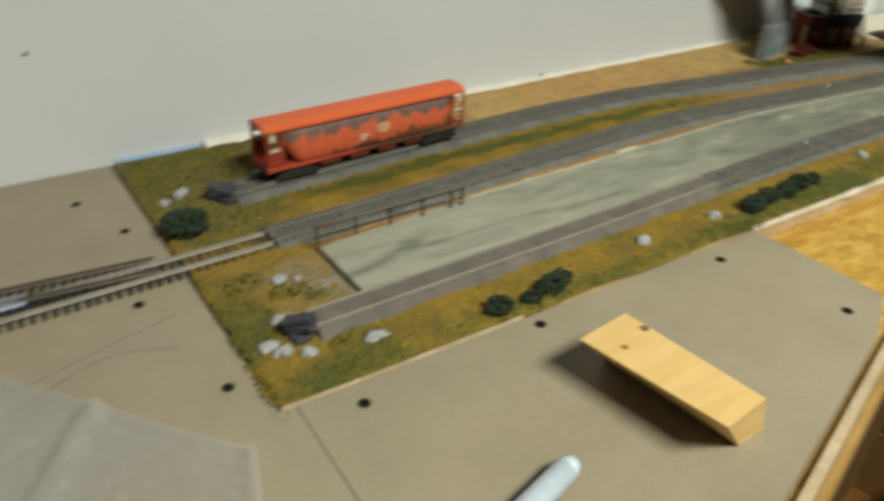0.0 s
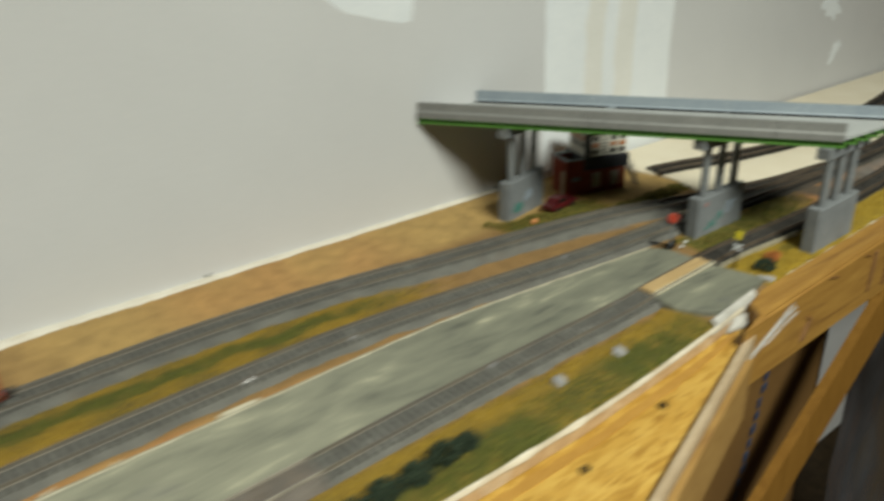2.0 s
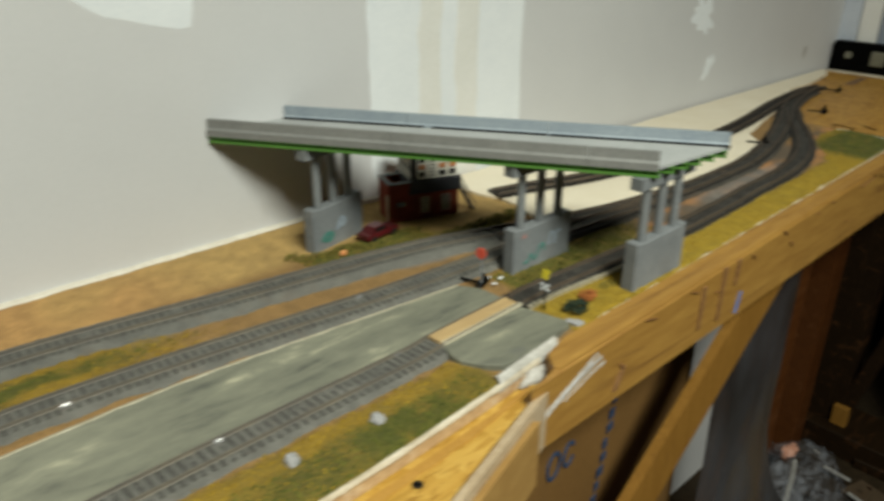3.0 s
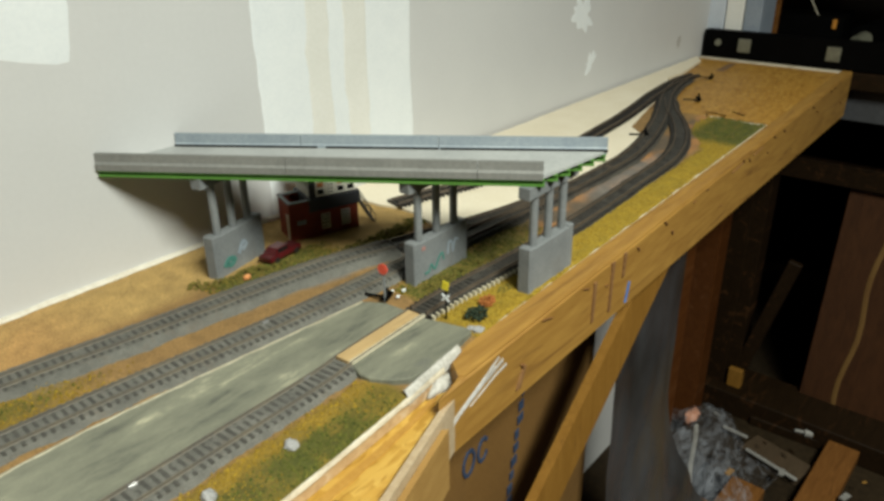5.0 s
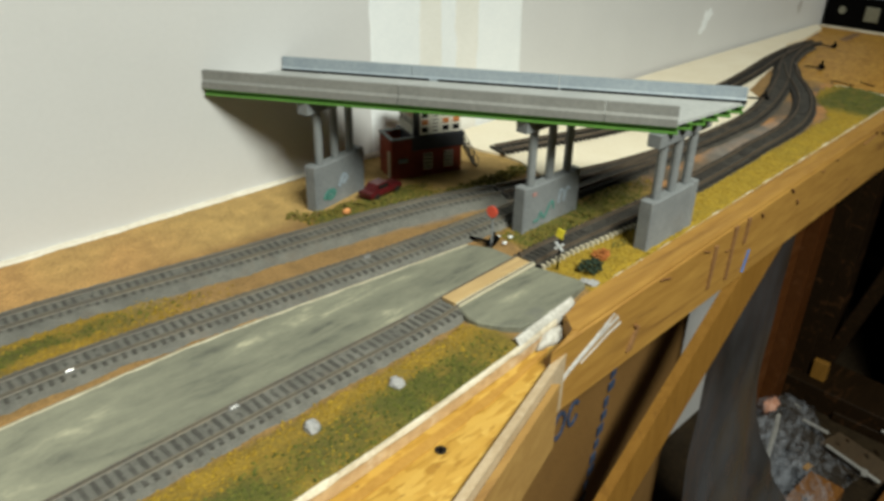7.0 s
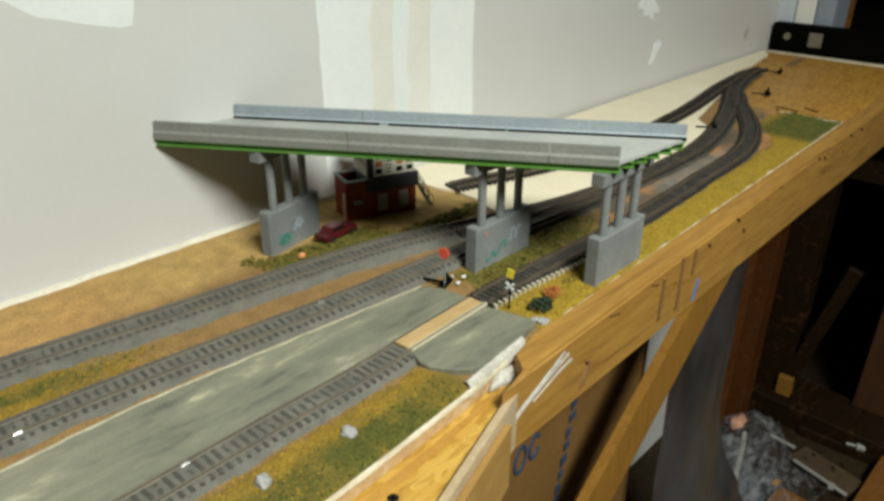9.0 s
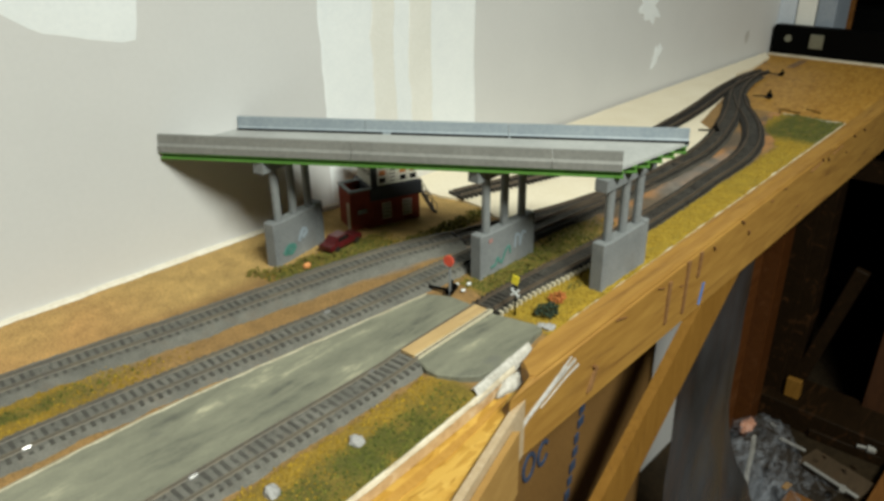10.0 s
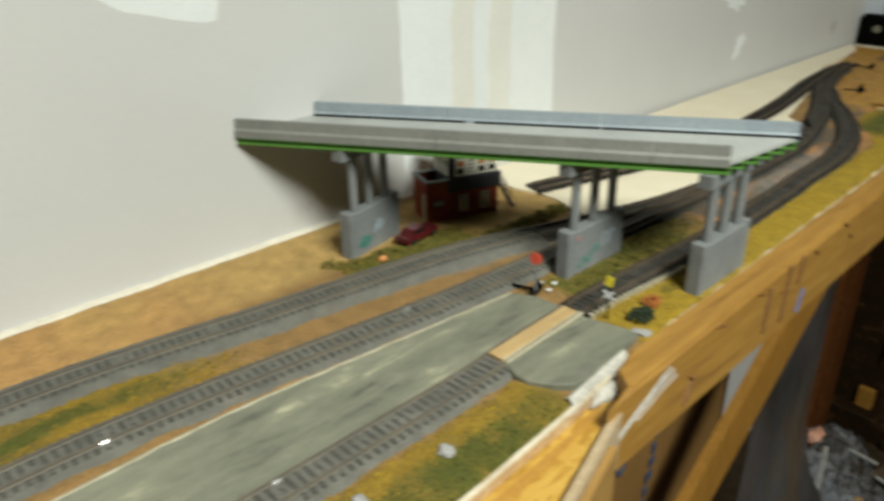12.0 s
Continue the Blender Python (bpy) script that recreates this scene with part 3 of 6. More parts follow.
for sx, sy, sz in ((0.053, 0.0605, 1.0), (0.150, 0.057, 1.0), (0.163, 0.006, 1.0), (-0.023, 0.0565, 1.0), (-0.058, 0.086, 1.0), (-0.072, 0.148, 1.0),
                   (-0.064, 0.208, 1.0), (-0.078, 0.245, 1.0), (0.340, 0.0605, 0.990), (0.262, 0.03, 0.990), (0.285, 0.055, 0.990)):
    scr = thing("board_screw", "dark countersunk screw set in the board", "screw", "board screws", (sx, sy, sz), random.uniform(0, 90))
    rod(bm := bmesh.new(), (0, 0, -0.002), (0, 0, 0.0004), 0.0016, 0.0022, 14)
    part("head", bm, M_HOLE, scr)
    for a in (0, 90):
        box(bm := bmesh.new(), -0.0015, 0.0015, -0.0003, 0.0003, 0.0002, 0.0006, m=pose(0, 0, 0, 0, 0, a))
        part("slot", bm, M_BLACK, scr)

# pencil squiggles
M_PENCIL = surface("pencil", (0.135, 0.1275, 0.12), (0.21, 0.195, 0.18), 800, 200, 0.6)
for pts in ([(-0.049, 0.072), (-0.050, 0.066), (-0.0475, 0.062), (-0.0455, 0.066), (-0.0475, 0.0705)], [(-0.062, 0.135), (-0.088, 0.128), (-0.12, 0.118)], [(-0.066, 0.115), (-0.09, 0.122), (-0.13, 0.104)]):
    bm = sweep(bmesh.new(), curve_points(pts, 0.002), [(-0.00025, -0.0003), (0.00025, -0.0003), (0.00025, 0.0001), (-0.00025, 0.0001)], True, 1.0)
    tagged(part("pencil_line", bm, M_PENCIL), "faint pencil line on the hardboard", "pencil line", "pencil lines")

# ---------------------------------------------------------------- tracks (centre lines)
T1 = [(-0.014, 0.2155), (0.02, 0.2180), (0.06, 0.2206), (0.12, 0.2238), (0.2, 0.2262), (0.26, 0.224), (0.30, 0.2195), (0.34, 0.2135), (0.38, 0.2085), (0.43, 0.2020), (0.47, 0.1945), (0.505, 0.1835)]
T2 = [(-0.012, 0.1665), (0.05, 0.1690), (0.11, 0.1730), (0.16, 0.1760), (0.22, 0.1785), (0.26, 0.1785), (0.312, 0.1745), (0.368, 0.1685), (0.40, 0.1650), (0.45, 0.1615), (0.505, 0.159)]
T2_W = [(-0.34, 0.156), (-0.117, 0.163), (-0.012, 0.1665)]
T2_B = [(-0.34, 0.188), (-0.15, 0.176), (-0.06, 0.1685)]
T1_E = [(0.507, 0.1829), (0.55, 0.1700), (0.60, 0.1580), (0.66, 0.1500)]
T2_E = [(0.507, 0.1589), (0.60, 0.1515), (0.674, 0.1478), (0.72, 0.1475), (0.757, 0.1489), (0.806, 0.157), (0.864, 0.1724), (0.917, 0.190), (0.976, 0.2122), (1.034, 0.2274), (1.075, 0.232)]
T3_W = [(-0.022, 0.1005), (0.05, 0.1022), (0.12, 0.1040), (0.20, 0.1070)]
T3 = [(0.2002, 0.1070), (0.26, 0.1092), (0.32, 0.1103), (0.376, 0.1108), (0.40, 0.1128), (0.449, 0.1152)]
T3_E = [(0.452, 0.1154), (0.47, 0.1160), (0.504, 0.1146), (0.535, 0.1128), (0.59, 0.1118), (0.66, 0.1135), (0.70, 0.1160), (0.737, 0.1169), (0.776, 0.1203), (0.818, 0.1305), (0.86, 0.1476), (0.895, 0.1669), (0.922, 0.1837), (0.9655, 0.2049)]
T0 = [(0.558, 0.2300), (0.5866, 0.2230), (0.609, 0.2160), (0.646, 0.2072), (0.70, 0.199), (0.76, 0.200), (0.819, 0.2049), (0.859, 0.2086), (0.91, 0.2156), (0.965, 0.2250), (1.007, 0.2300), (1.06, 0.2340), (1.098, 0.2295)]
ALL_LINES = [curve_points(k, 0.006) for k in (T1, T2, T1_E, T2_E, T3, T3_W, T3_E)]


def near_track(x, y):
    return min(math.hypot(x - px, y - py) for line in ALL_LINES for px, py in line if abs(px - x) < 0.03) if -0.04 < x < 1.1 else 1.0


# ---------------------------------------------------------------- scenery base
def front_y(x):
    if x < 0.30:
        return 0.0675 + 0.0006 * math.sin(x * 90)
    if x < 0.395:
        return 0.0675 + (x - 0.30) * 0.063
    if x < 0.445:
        return 0.0735 + (x - 0.395) * 0.115
    return edge_y(x) + 0.0008


DIRT, SAND, RUST = Vector((0.29, 0.17, 0.06)), Vector((0.47, 0.305, 0.105)), Vector((0.46, 0.215, 0.075))
CHALK = Vector((0.27, 0.24, 0.18))
DUSTY = Vector((0.175, 0.128, 0.045))
YELLOW, GREEN, OLIVE = Vector((0.275, 0.176, 0.013)), Vector((0.064, 0.078, 0.009)), Vector((0.125, 0.095, 0.012))
GOLD = Vector((0.42, 0.285, 0.015))
GREYS, DUSK = Vector((0.24, 0.235, 0.225)), Vector((0.10, 0.085, 0.07))


def cover(x, y):
    """Ground cover at a place: its colour, and how much yellow and green turf grows there."""
    n1 = noise.noise(Vector((x * 45, y * 45, 0)))
    n2 = noise.noise(Vector((x * 140, y * 140, 4)))
    n3 = noise.noise(Vector((x * 22, y * 22, 9)))
    w = 0.004 * n1 + 0.002 * n2
    c = DIRT.lerp(SAND, smooth(0.10, 0.16, x + w) * smooth(0.225, 0.24, y))
    c = c.lerp(RUST, 0.5 * smooth(0.17, 0.24, x) * (1 - smooth(0.29, 0.37, x)) * smooth(0.20, 0.24, y + w) * (0.4 + 0.6 * smooth(-0.3, 0.3, n3)))
    ye = gr = 0.0
    # west end
    west = 1 - smooth(-0.004, 0.014, x + w * 2 - 0.012 * smooth(0.2, 0.26, y))
    ye = max(ye, west * (0.75 + 0.5 * n1))
    gr = max(gr, west * smooth(-0.15, 0.35, n3 + 0.4 * n1 + (0.35 if y > 0.19 else 0.0)) * 0.8)
    gr = max(gr, (1 - smooth(0.05, 0.10, x)) * smooth(0.232, 0.245, y) * 0.6)
    brown = west * smooth(0.17, 0.19, y) * smooth(-0.35, 0.35, n3 + 0.5 * n1)
    # strip between the two back tracks
    mid = 0.196 + 0.004 * math.sin(x * 12) + 0.003 * smooth(0.1, 0.25, x)
    k = (1 - smooth(0.27, 0.34, x + 2 * w)) * hump(mid - 0.017, mid - 0.012, mid + 0.012, mid + 0.017, y + 0.5 * w)
    ye = max(ye, k)
    gr = max(gr, (1 - smooth(0.24, 0.33, x + 2 * w)) * hump(mid - 0.005, mid - 0.001, mid + 0.004, mid + 0.008, y + w) * smooth(-0.02, 0.05, x))
    # front strip
    k = (1 - smooth(0.392, 0.402, x + w)) * (1 - smooth(0.0945, 0.1000, y + 0.4 * w))
    ye = max(ye, k)
    lim = 0.0745 + 0.0120 * smooth(0.1, 0.34, x)
    gr = max(gr, k * (1 - smooth(lim - 0.002, lim + 0.005, y + 1.2 * w)) * (0.55 + 0.45 * smooth(-0.2, 0.3, n3)) * smooth(0.0, 0.04, x))
    # rust-brown strip behind the platform
    k = hump(0.147, 0.150, 0.160, 0.165, y + 0.3 * w) * smooth(0.0, 0.03, x) * (1 - smooth(0.44, 0.46, x))
    c = c.lerp(RUST.lerp(SAND, 0.5 + 0.5 * n1), k)
    # round the bridge piers and beside the building
    k = hump(0.395, 0.41, 0.47, 0.49, x + w) * hump(0.204, 0.210, 0.226, 0.233, y + w)
    ye, gr = max(ye, 0.7 * k), max(gr, 0.75 * k)
    k = hump(0.47, 0.48, 0.55, 0.56, x + w) * hump(0.193, 0.197, 0.204, 0.21, y + w - 0.1 * (0.5 - x) * 0.3)
    ye, gr = max(ye, 0.5 * k), max(gr, 0.65 * k)
    c = c.lerp(SAND, smooth(0.46, 0.48, x) * (1 - smooth(0.56, 0.58, x)) * smooth(0.2, 0.21, y))
    k = hump(0.462, 0.468, 0.56, 0.60, x) * hump(0.122, 0.126, 0.138, 0.15, y + w)
    ye, gr = max(ye, 0.5 * k), max(gr, 0.8 * k)
    # by the fascia, past the crossing
    k = smooth(0.450, 0.456, x + w) * (1 - smooth(0.106, 0.112, y + w - 0.03 * max(0, x - 0.8) - 0.035 * smooth(0.8, 0.9, x)))
    ye = max(ye, k)
    gr = max(gr, k * smooth(0.835, 0.855, x + w) * smooth(0.0, 0.01, 0.02 + n1 * 0.01) * (1 - smooth(0.13, 0.15, y)))
    # dusky ground between the far tracks
    k = smooth(0.53, 0.60, x) * (1 - smooth(0.115, 0.12, 0.23 - y)) * hump(0.112, 0.118, 0.15, 0.16, y)
    c = c.lerp(DUSK.lerp(RUST, smooth(-0.2, 0.4, n1)), 0.8 * k)
    g = hump(0.64, 0.68, 0.76, 0.80, x) * hump(0.116, 0.121, 0.134, 0.14, y)
    c = c.lerp(GREYS, 0.8 * g * (1 - k * 0.3))
    c = c.lerp(GREYS, 0.85 * hump(0.27, 0.33, 0.50, 0.53, x + 2 * w) * hump(-0.003, 0.002, 0.014, 0.020, 0.2185 - 0.21 * max(0, x - 0.36) - y + 0.6 * w))
    ye, gr = min(max(ye, 0), 1), min(max(gr, 0), 1)
    c = c.lerp(YELLOW.lerp(OLIVE, smooth(-0.3, 0.5, n1)), 0.9 * ye).lerp(GREEN.lerp(OLIVE, smooth(0.0, 0.5, n2)), 0.85 * gr)
    c = c.lerp(GOLD, 0.6 * ye * (1 - gr) * smooth(0.45, 0.46, x)).lerp(DUSTY, 0.65 * brown)
    dust = hump(-0.028, -0.012, 0.004, 0.02, x + 3 * w) * hump(0.10, 0.115, 0.14, 0.152, y + 2 * w) * (0.55 + 0.8 * n1)
    c = c.lerp(CHALK, max(0.0, min(0.85, dust)))
    ye, gr = ye * (1 - 0.8 * max(0.0, min(1.0, dust))), gr * (1 - 0.8 * max(0.0, min(1.0, dust)))
    ye, gr = ye * (1 - 0.55 * brown), gr * (1 - 0.5 * brown)
    return c * (1 + 0.22 * n2 + 0.12 * n1), ye, gr


def ground_z(x, y, turf=0.0):
    z = 1.0012 + 0.0005 * noise.noise(Vector((x * 60, y * 60, 1))) + 0.0003 * noise.noise(Vector((x * 260, y * 260, 3)))
    z += turf * (0.0007 + 0.0007 * noise.noise(Vector((x * 330, y * 330, 6))))
    return z + 0.0010 * smooth(0.245, 0.275, y) * smooth(0.1, 0.16, x) * (1 - smooth(0.46, 0.5, x))


verts, cols = [], []
NX, NY = 560, 110
for i in range(NX):
    u = i / (NX - 1)
    for j in range(NY):
        v = j / (NY - 1)
        x = -0.047 + u * 0.977
        y = front_y(x) + v * (0.2815 - front_y(x))
        x -= 0.0075 * v * (1 - u) ** 6
        if x > 0.9:
            x += 0.004 * noise.noise(Vector((y * 120, 0, 2))) * (x - 0.9) / 0.03
        x += (1 - u) ** 40 * 0.0015 * noise.noise(Vector((y * 200, 3, 2)))
        c, ye, gr = cover(x, y)
        edge = min(j, NY - 1 - j, i, NX - 1 - i)
        verts.append((x, y, ground_z(x, y, max(ye, gr)) if edge else 1.0005))
        cols.append((c.x, c.y, c.z, 1.0))
faces = [(i * NY + j, (i + 1) * NY + j, (i + 1) * NY + j + 1, i * NY + j + 1) for i in range(NX - 1) for j in range(NY - 1)]
me = bpy.data.meshes.new("ground")
me.from_pydata(verts, [], faces)
at = me.color_attributes.new("soil", "FLOAT_COLOR", "POINT")
at.data.foreach_set("color", [q for c in cols for q in c])
me.polygons.foreach_set("use_smooth", [True] * len(me.polygons))
M_SOIL, nt, b = shader("soil", 0.95)
an = nt.nodes.new("ShaderNodeVertexColor")
an.layer_name = "soil"
gv = coords(nt)
gr1 = noise_tex(nt, gv, 900, 3)
gcol = mix(nt, 1.0, an.outputs[0], ramp(nt, gr1, [(0.3, (0.55,) * 3), (0.7, (1.12,) * 3)]), "MULTIPLY")
nt.links.new(gcol, b.inputs["Base Color"])
bump(nt, b, gr1, 0.8, 0.0008)
me.materials.append(M_SOIL)
tagged(new("ground", me), "brown sandy scenery base with flocked grass strips", "ground", kind="structure")
bm = slab(bmesh.new(), [(-0.0465, 0.0685), (0.30, 0.0685), (0.395, 0.0745), (0.444, 0.0795), (0.444, 0.28), (-0.053, 0.28)], 0.9905, 1.0004)
tagged(part("scenery_board", bm, surface("foam_base", (0.36, 0.22, 0.10), (0.55, 0.38, 0.20), 300, 60, 0.9, stain=(0.7, 0.66, 0.55), amount=0.7)), "brown painted foam board under the scenery", "board")
# ragged plaster along the scenery edges
for pts, nm in (([(-0.047, 0.0672), (-0.02, 0.0668), (0.05, 0.0672)], 0), ([(0.185, 0.0672), (0.30, 0.067), (0.395, 0.073), (0.424, 0.0755)], 1), ([(0.47, edge_y(0.47) + 0.001), (0.7, edge_y(0.7) + 0.001), (0.93, edge_y(0.93) + 0.001)], 2)):
    bm = bmesh.new()
    path = curve_points(pts, 0.0025)
    rows = []
    for q, (x, y) in enumerate(path):
        a = (0.14, 0.42, 0.75)[nm] * max(0.03, 0.30 + 1.5 * noise.noise(Vector((x * 70, nm, 0))) + 0.6 * noise.noise(Vector((x * 260, nm, 4))))
        rows.append([bm.verts.new(p) for p in ((x, y - 0.0016 * a, 0.9985), (x, y - 0.0012 * a, 1.0003 + 0.0015 * min(2 * a, 1)), (x, y + 0.0004, 1.0012 + 0.0012 * min(a, 1)), (x, y + 0.0017 * a, 1.0010))])
    for r0, r1 in zip(rows, rows[1:]):
        for j in range(3):
            bm.faces.new((r0[j], r0[j + 1], r1[j + 1], r1[j]))
    tagged(part("plaster_edge", bm, M_EDGE if nm == 0 else M_WHITE_EDGE, smooth=True), "ragged white plaster along the scenery edge", "trim", kind="structure")
box(bm := bmesh.new(), -0.128, -0.108, 0.1655, 0.1735, 1.0012, 1.0032, 0.0006)
tagged(part("turnout_plate", bm, surface("blue_grey_metal", (0.16, 0.19, 0.26), (0.28, 0.31, 0.38), 500, 90, 0.4, 0.3)), "blue-grey metal plate between the turnout rails", "plate")
bm = bmesh.new()
rows = []
for q in range(40):
    y = 0.094 + q * 0.0013
    x = 0.926 + 0.004 * noise.noise(Vector((y * 120, 0, 2))) + 0.003 * noise.noise(Vector((y * 60, 5, 2)))
    w = max(0.0003, 0.0022 + 0.004 * noise.noise(Vector((y * 90, 7, 1))))
    rows.append([bm.verts.new(p) for p in ((x - w, y, 1.0012), (x, y, 1.0022), (x + w, y, 0.9984))])
for r0, r1 in zip(rows, rows[1:]):
    for j in range(2):
        bm.faces.new((r0[j], r0[j + 1], r1[j + 1], r1[j]))
tagged(part("plaster_edge", bm, M_WHITE_EDGE, smooth=True), "ragged white plaster along the scenery edge", "trim", kind="structure")
for q, (x, y, l, a) in enumerate(((0.945, 0.155, 0.016, 20), (0.952, 0.147, 0.02, 80), (0.94, 0.14, 0.012, -30), (0.965, 0.13, 0.018, 60))):
    box(bm := bmesh.new(), -l / 2, l / 2, -0.0004, 0.0004, 0, 0.0007, 0, pose(x, y, 0.9987, 0, 0, a))
    tagged(part("twig", bm, M_DARKWOOD), "thin dark twig on bare chipboard", "twig", "twigs")
# white plaster lump where the road meets the fascia
M_SMEARED = surface("lumpy_plaster", (0.30, 0.285, 0.25), (0.54, 0.53, 0.50), 500, 120, 0.8, relief=0.5)
bm = bmesh.new()
rows = []
for q in range(26):
    x = 0.396 + q * 0.00175
    w = 0.0008 + 0.0016 * abs(noise.noise(Vector((x * 190, 1, 0))))
    y = front_y(x) + 0.0006
    rows.append([bm.verts.new(p) for p in ((x, y - 0.0014, 0.9975), (x, y - 0.0012, 1.0022), (x, y + w * 0.5, 1.0040 + 0.0004 * noise.noise(Vector((x * 400, 2, 0)))), (x, y + w, 1.0042), (x, y + w + 0.0015, 1.0030))])
for r0, r1 in zip(rows, rows[1:]):
    for j in range(4):
        bm.faces.new((r0[j], r0[j + 1], r1[j + 1], r1[j]))
tagged(part("plaster_lump", bm, M_SMEARED, smooth=True), "lumpy white plaster at the road's end", "plaster")

blob(bm := bmesh.new(), (0.4235, 0.0757, 0.9922), 0.0055, (1.9, 0.45, 0.85), 0.5, 4.2, 3)
tagged(part("plaster_lump", bm, M_SMEARED, smooth=True), "white plaster plug between the road and the fascia", "plaster")

# brown glue band on the chipboard beside the scenery
GLUE = [(0.188, 0.0655), (0.30, 0.0652), (0.395, 0.0712), (0.418, 0.0742), (0.412, 0.0712), (0.37, 0.0655), (0.30, 0.0612), (0.225, 0.0608), (0.195, 0.0620)]
bm = slab(bmesh.new(), jitter_outline(GLUE, 0.006, 0.0011, 6), 0.9895, 0.9906)
tagged(part("glue_stain", bm, surface("brown_glue", (0.34, 0.175, 0.030), (0.45, 0.25, 0.052), 500, 60, 0.6, relief=0.3)), "brown glue band on the chipboard beside the scenery", "stain")

# cream foam board
FOAM = [(0.552, 0.2785), (0.5525, 0.2407), (0.557, 0.2250), (0.556, 0.2085), (0.549, 0.1876), (0.548, 0.178), (0.572, 0.170), (0.61, 0.1655), (0.66, 0.159), (0.73, 0.1585), (0.79, 0.1620), (0.828, 0.1720), (0.845, 0.190), (0.90, 0.203), (0.965, 0.2185), (1.0, 0.2245), (1.03, 0.236), (1.068, 0.2520), (1.12, 0.2520), (1.20, 0.2635), (1.225, 0.2785)]
CORK = [(0.832, 0.178), (0.848, 0.191), (0.90, 0.204), (0.965, 0.2195), (0.985, 0.2225), (0.955, 0.2125), (0.905, 0.196), (0.86, 0.181)]
bm = slab(bmesh.new(), jitter_outline(CORK, 0.008, 0.0006), 0.9990, 1.0008)
tagged(part("cork_strip", bm, surface("brown_cork_bed", (0.14, 0.075, 0.03), (0.22, 0.13, 0.055), 600, 60, 0.9)), "brown cork roadbed offcut between the tracks", "roadbed")
bm = slab(bmesh.new(), jitter_outline(FOAM, 0.01, 0.0008), 0.9992, 1.0027)
tagged(part("foam_board", bm, M_FOAM), "cream foam board sheet laid along the wall", "board")
# sawdust on the bare chipboard
for cx, cy, w in ((1.15, 0.262, 0.03), (1.19, 0.225, 0.028)):
    bm = slab(bmesh.new(), jitter_outline([(cx - w, cy - 0.006), (cx + w, cy - 0.003), (cx + w, cy + 0.006), (cx - w, cy + 0.003)], 0.006, 0.002, cx), 0.9982, 0.9992)
    tagged(part("roadbed_strip", bm, surface("brown_cork", (0.13, 0.07, 0.03), (0.22, 0.13, 0.06), 500, 60, 0.9)), "dark brown glue stain strip on chipboard", "roadbed")

# ---------------------------------------------------------------- track building
RAIL_PROFILE = [(-0.0006, 0), (0.0006, 0), (0.00025, 0.0005), (0.00034, 0.0017), (-0.00034, 0.0017), (-0.00025, 0.0005)]
M_BALLAST_DARK = surface("dirty_ballast", (0.02625, 0.02438, 0.02064), (0.075, 0.07018, 0.05805), 1700, 70, 0.9, relief=0.9, dist=0.0008, stain=(0.16, 0.11, 0.07), amount=0.5)
M_RAIL_DARK = surface("rusty_rail", (0.06, 0.045, 0.032), (0.13, 0.10, 0.072), 900, 80, 0.55, 0.2, relief=0.05)
M_RAIL_BRIGHT = surface("nickel_rail", (0.23, 0.207, 0.1667), (0.345, 0.3105, 0.253), 900, 80, 0.6, 0.1, relief=0.05)


def track(knots, label, tie_material, rail_material, ballast=None, z=1.0032, width=0.0125, fill=0.00085, buried=False):
    ob = thing("railway_track", label, "track", "model tracks")
    if ballast:
        pts = curve_points(knots, 0.0016)
        bm = bmesh.new()
        rows = []
        n = len(pts)
        for i, (x, y) in enumerate(pts):
            a, b = pts[max(i - 1, 0)], pts[min(i + 1, n - 1)]
            k = math.hypot(b[0] - a[0], b[1] - a[1])
            sx, sy = (b[1] - a[1]) / k, -(b[0] - a[0]) / k
            row = []
            for q in range(17):
                u = -1 + q / 8
                s = width * u * (1 + (0.10 * noise.noise(Vector((x * 90, y * 90 + u, 1))) if abs(u) > 0.9 else 0))
                h = fill - 0.0034 * smooth(0.62, 1.0, abs(u)) + 0.0005 * noise.noise(Vector((x * 700 + u * 9, y * 700, u * 6)))
                row.append(bm.verts.new((x + sx * s, y + sy * s, z + h)))
            rows.append(row)
        for r0, r1 in zip(rows, rows[1:]):
            for j in range(16):
                bm.faces.new((r0[j], r0[j + 1], r1[j + 1], r1[j]))
        part("ballast_bed", bm, ballast, ob, smooth=True)
    pts = curve_points(knots, 0.004)
    for side in (-0.0049, 0.0049):
        bm = sweep(bmesh.new(), pts, [(side + u, w) for u, w in RAIL_PROFILE], True, z + 0.0010)
        part("rail", bm, rail_material, ob)
    bm = box(bmesh.new(), -0.0008, 0.0008, -0.0084, 0.0084, -0.0012, 0.0010)
    me = finish("tie", bm, tie_material)
    tp = [] if buried else curve_points(knots, 0.0038)
    for a, b in zip(tp, tp[1:]):
        t = new("tie", me)
        t.parent = ob
        t.matrix_basis = pose(a[0], a[1], z + random.uniform(-0.00012, 0.00012), 0, 0, math.degrees(math.atan2(b[1] - a[1], b[0] - a[0])) + random.uniform(-1.5, 1.5))
    return ob


track(T1, "ballasted grey model track holding the hopper wagon", M_TIE, M_RAIL, M_BALLAST, width=0.0155)
track(T2, "ballasted grey model main track beside the platform", M_TIE, M_RAIL, M_BALLAST, width=0.0118)
track(T2_W, "bare black-tied model track on the hardboard", M_TIE_BLACK, M_RAIL_BRIGHT, z=1.0013)
track(T2_B, "bare black-tied turnout branch on the hardboard", M_TIE_BLACK, M_RAIL_DARK, z=1.0017)
M_BALLAST_BROWN = surface("brown_ballast", (0.10, 0.088, 0.075), (0.19, 0.165, 0.14), 1700, 90, 0.9, relief=0.9, dist=0.0008, stain=(0.24, 0.16, 0.09), amount=0.5)
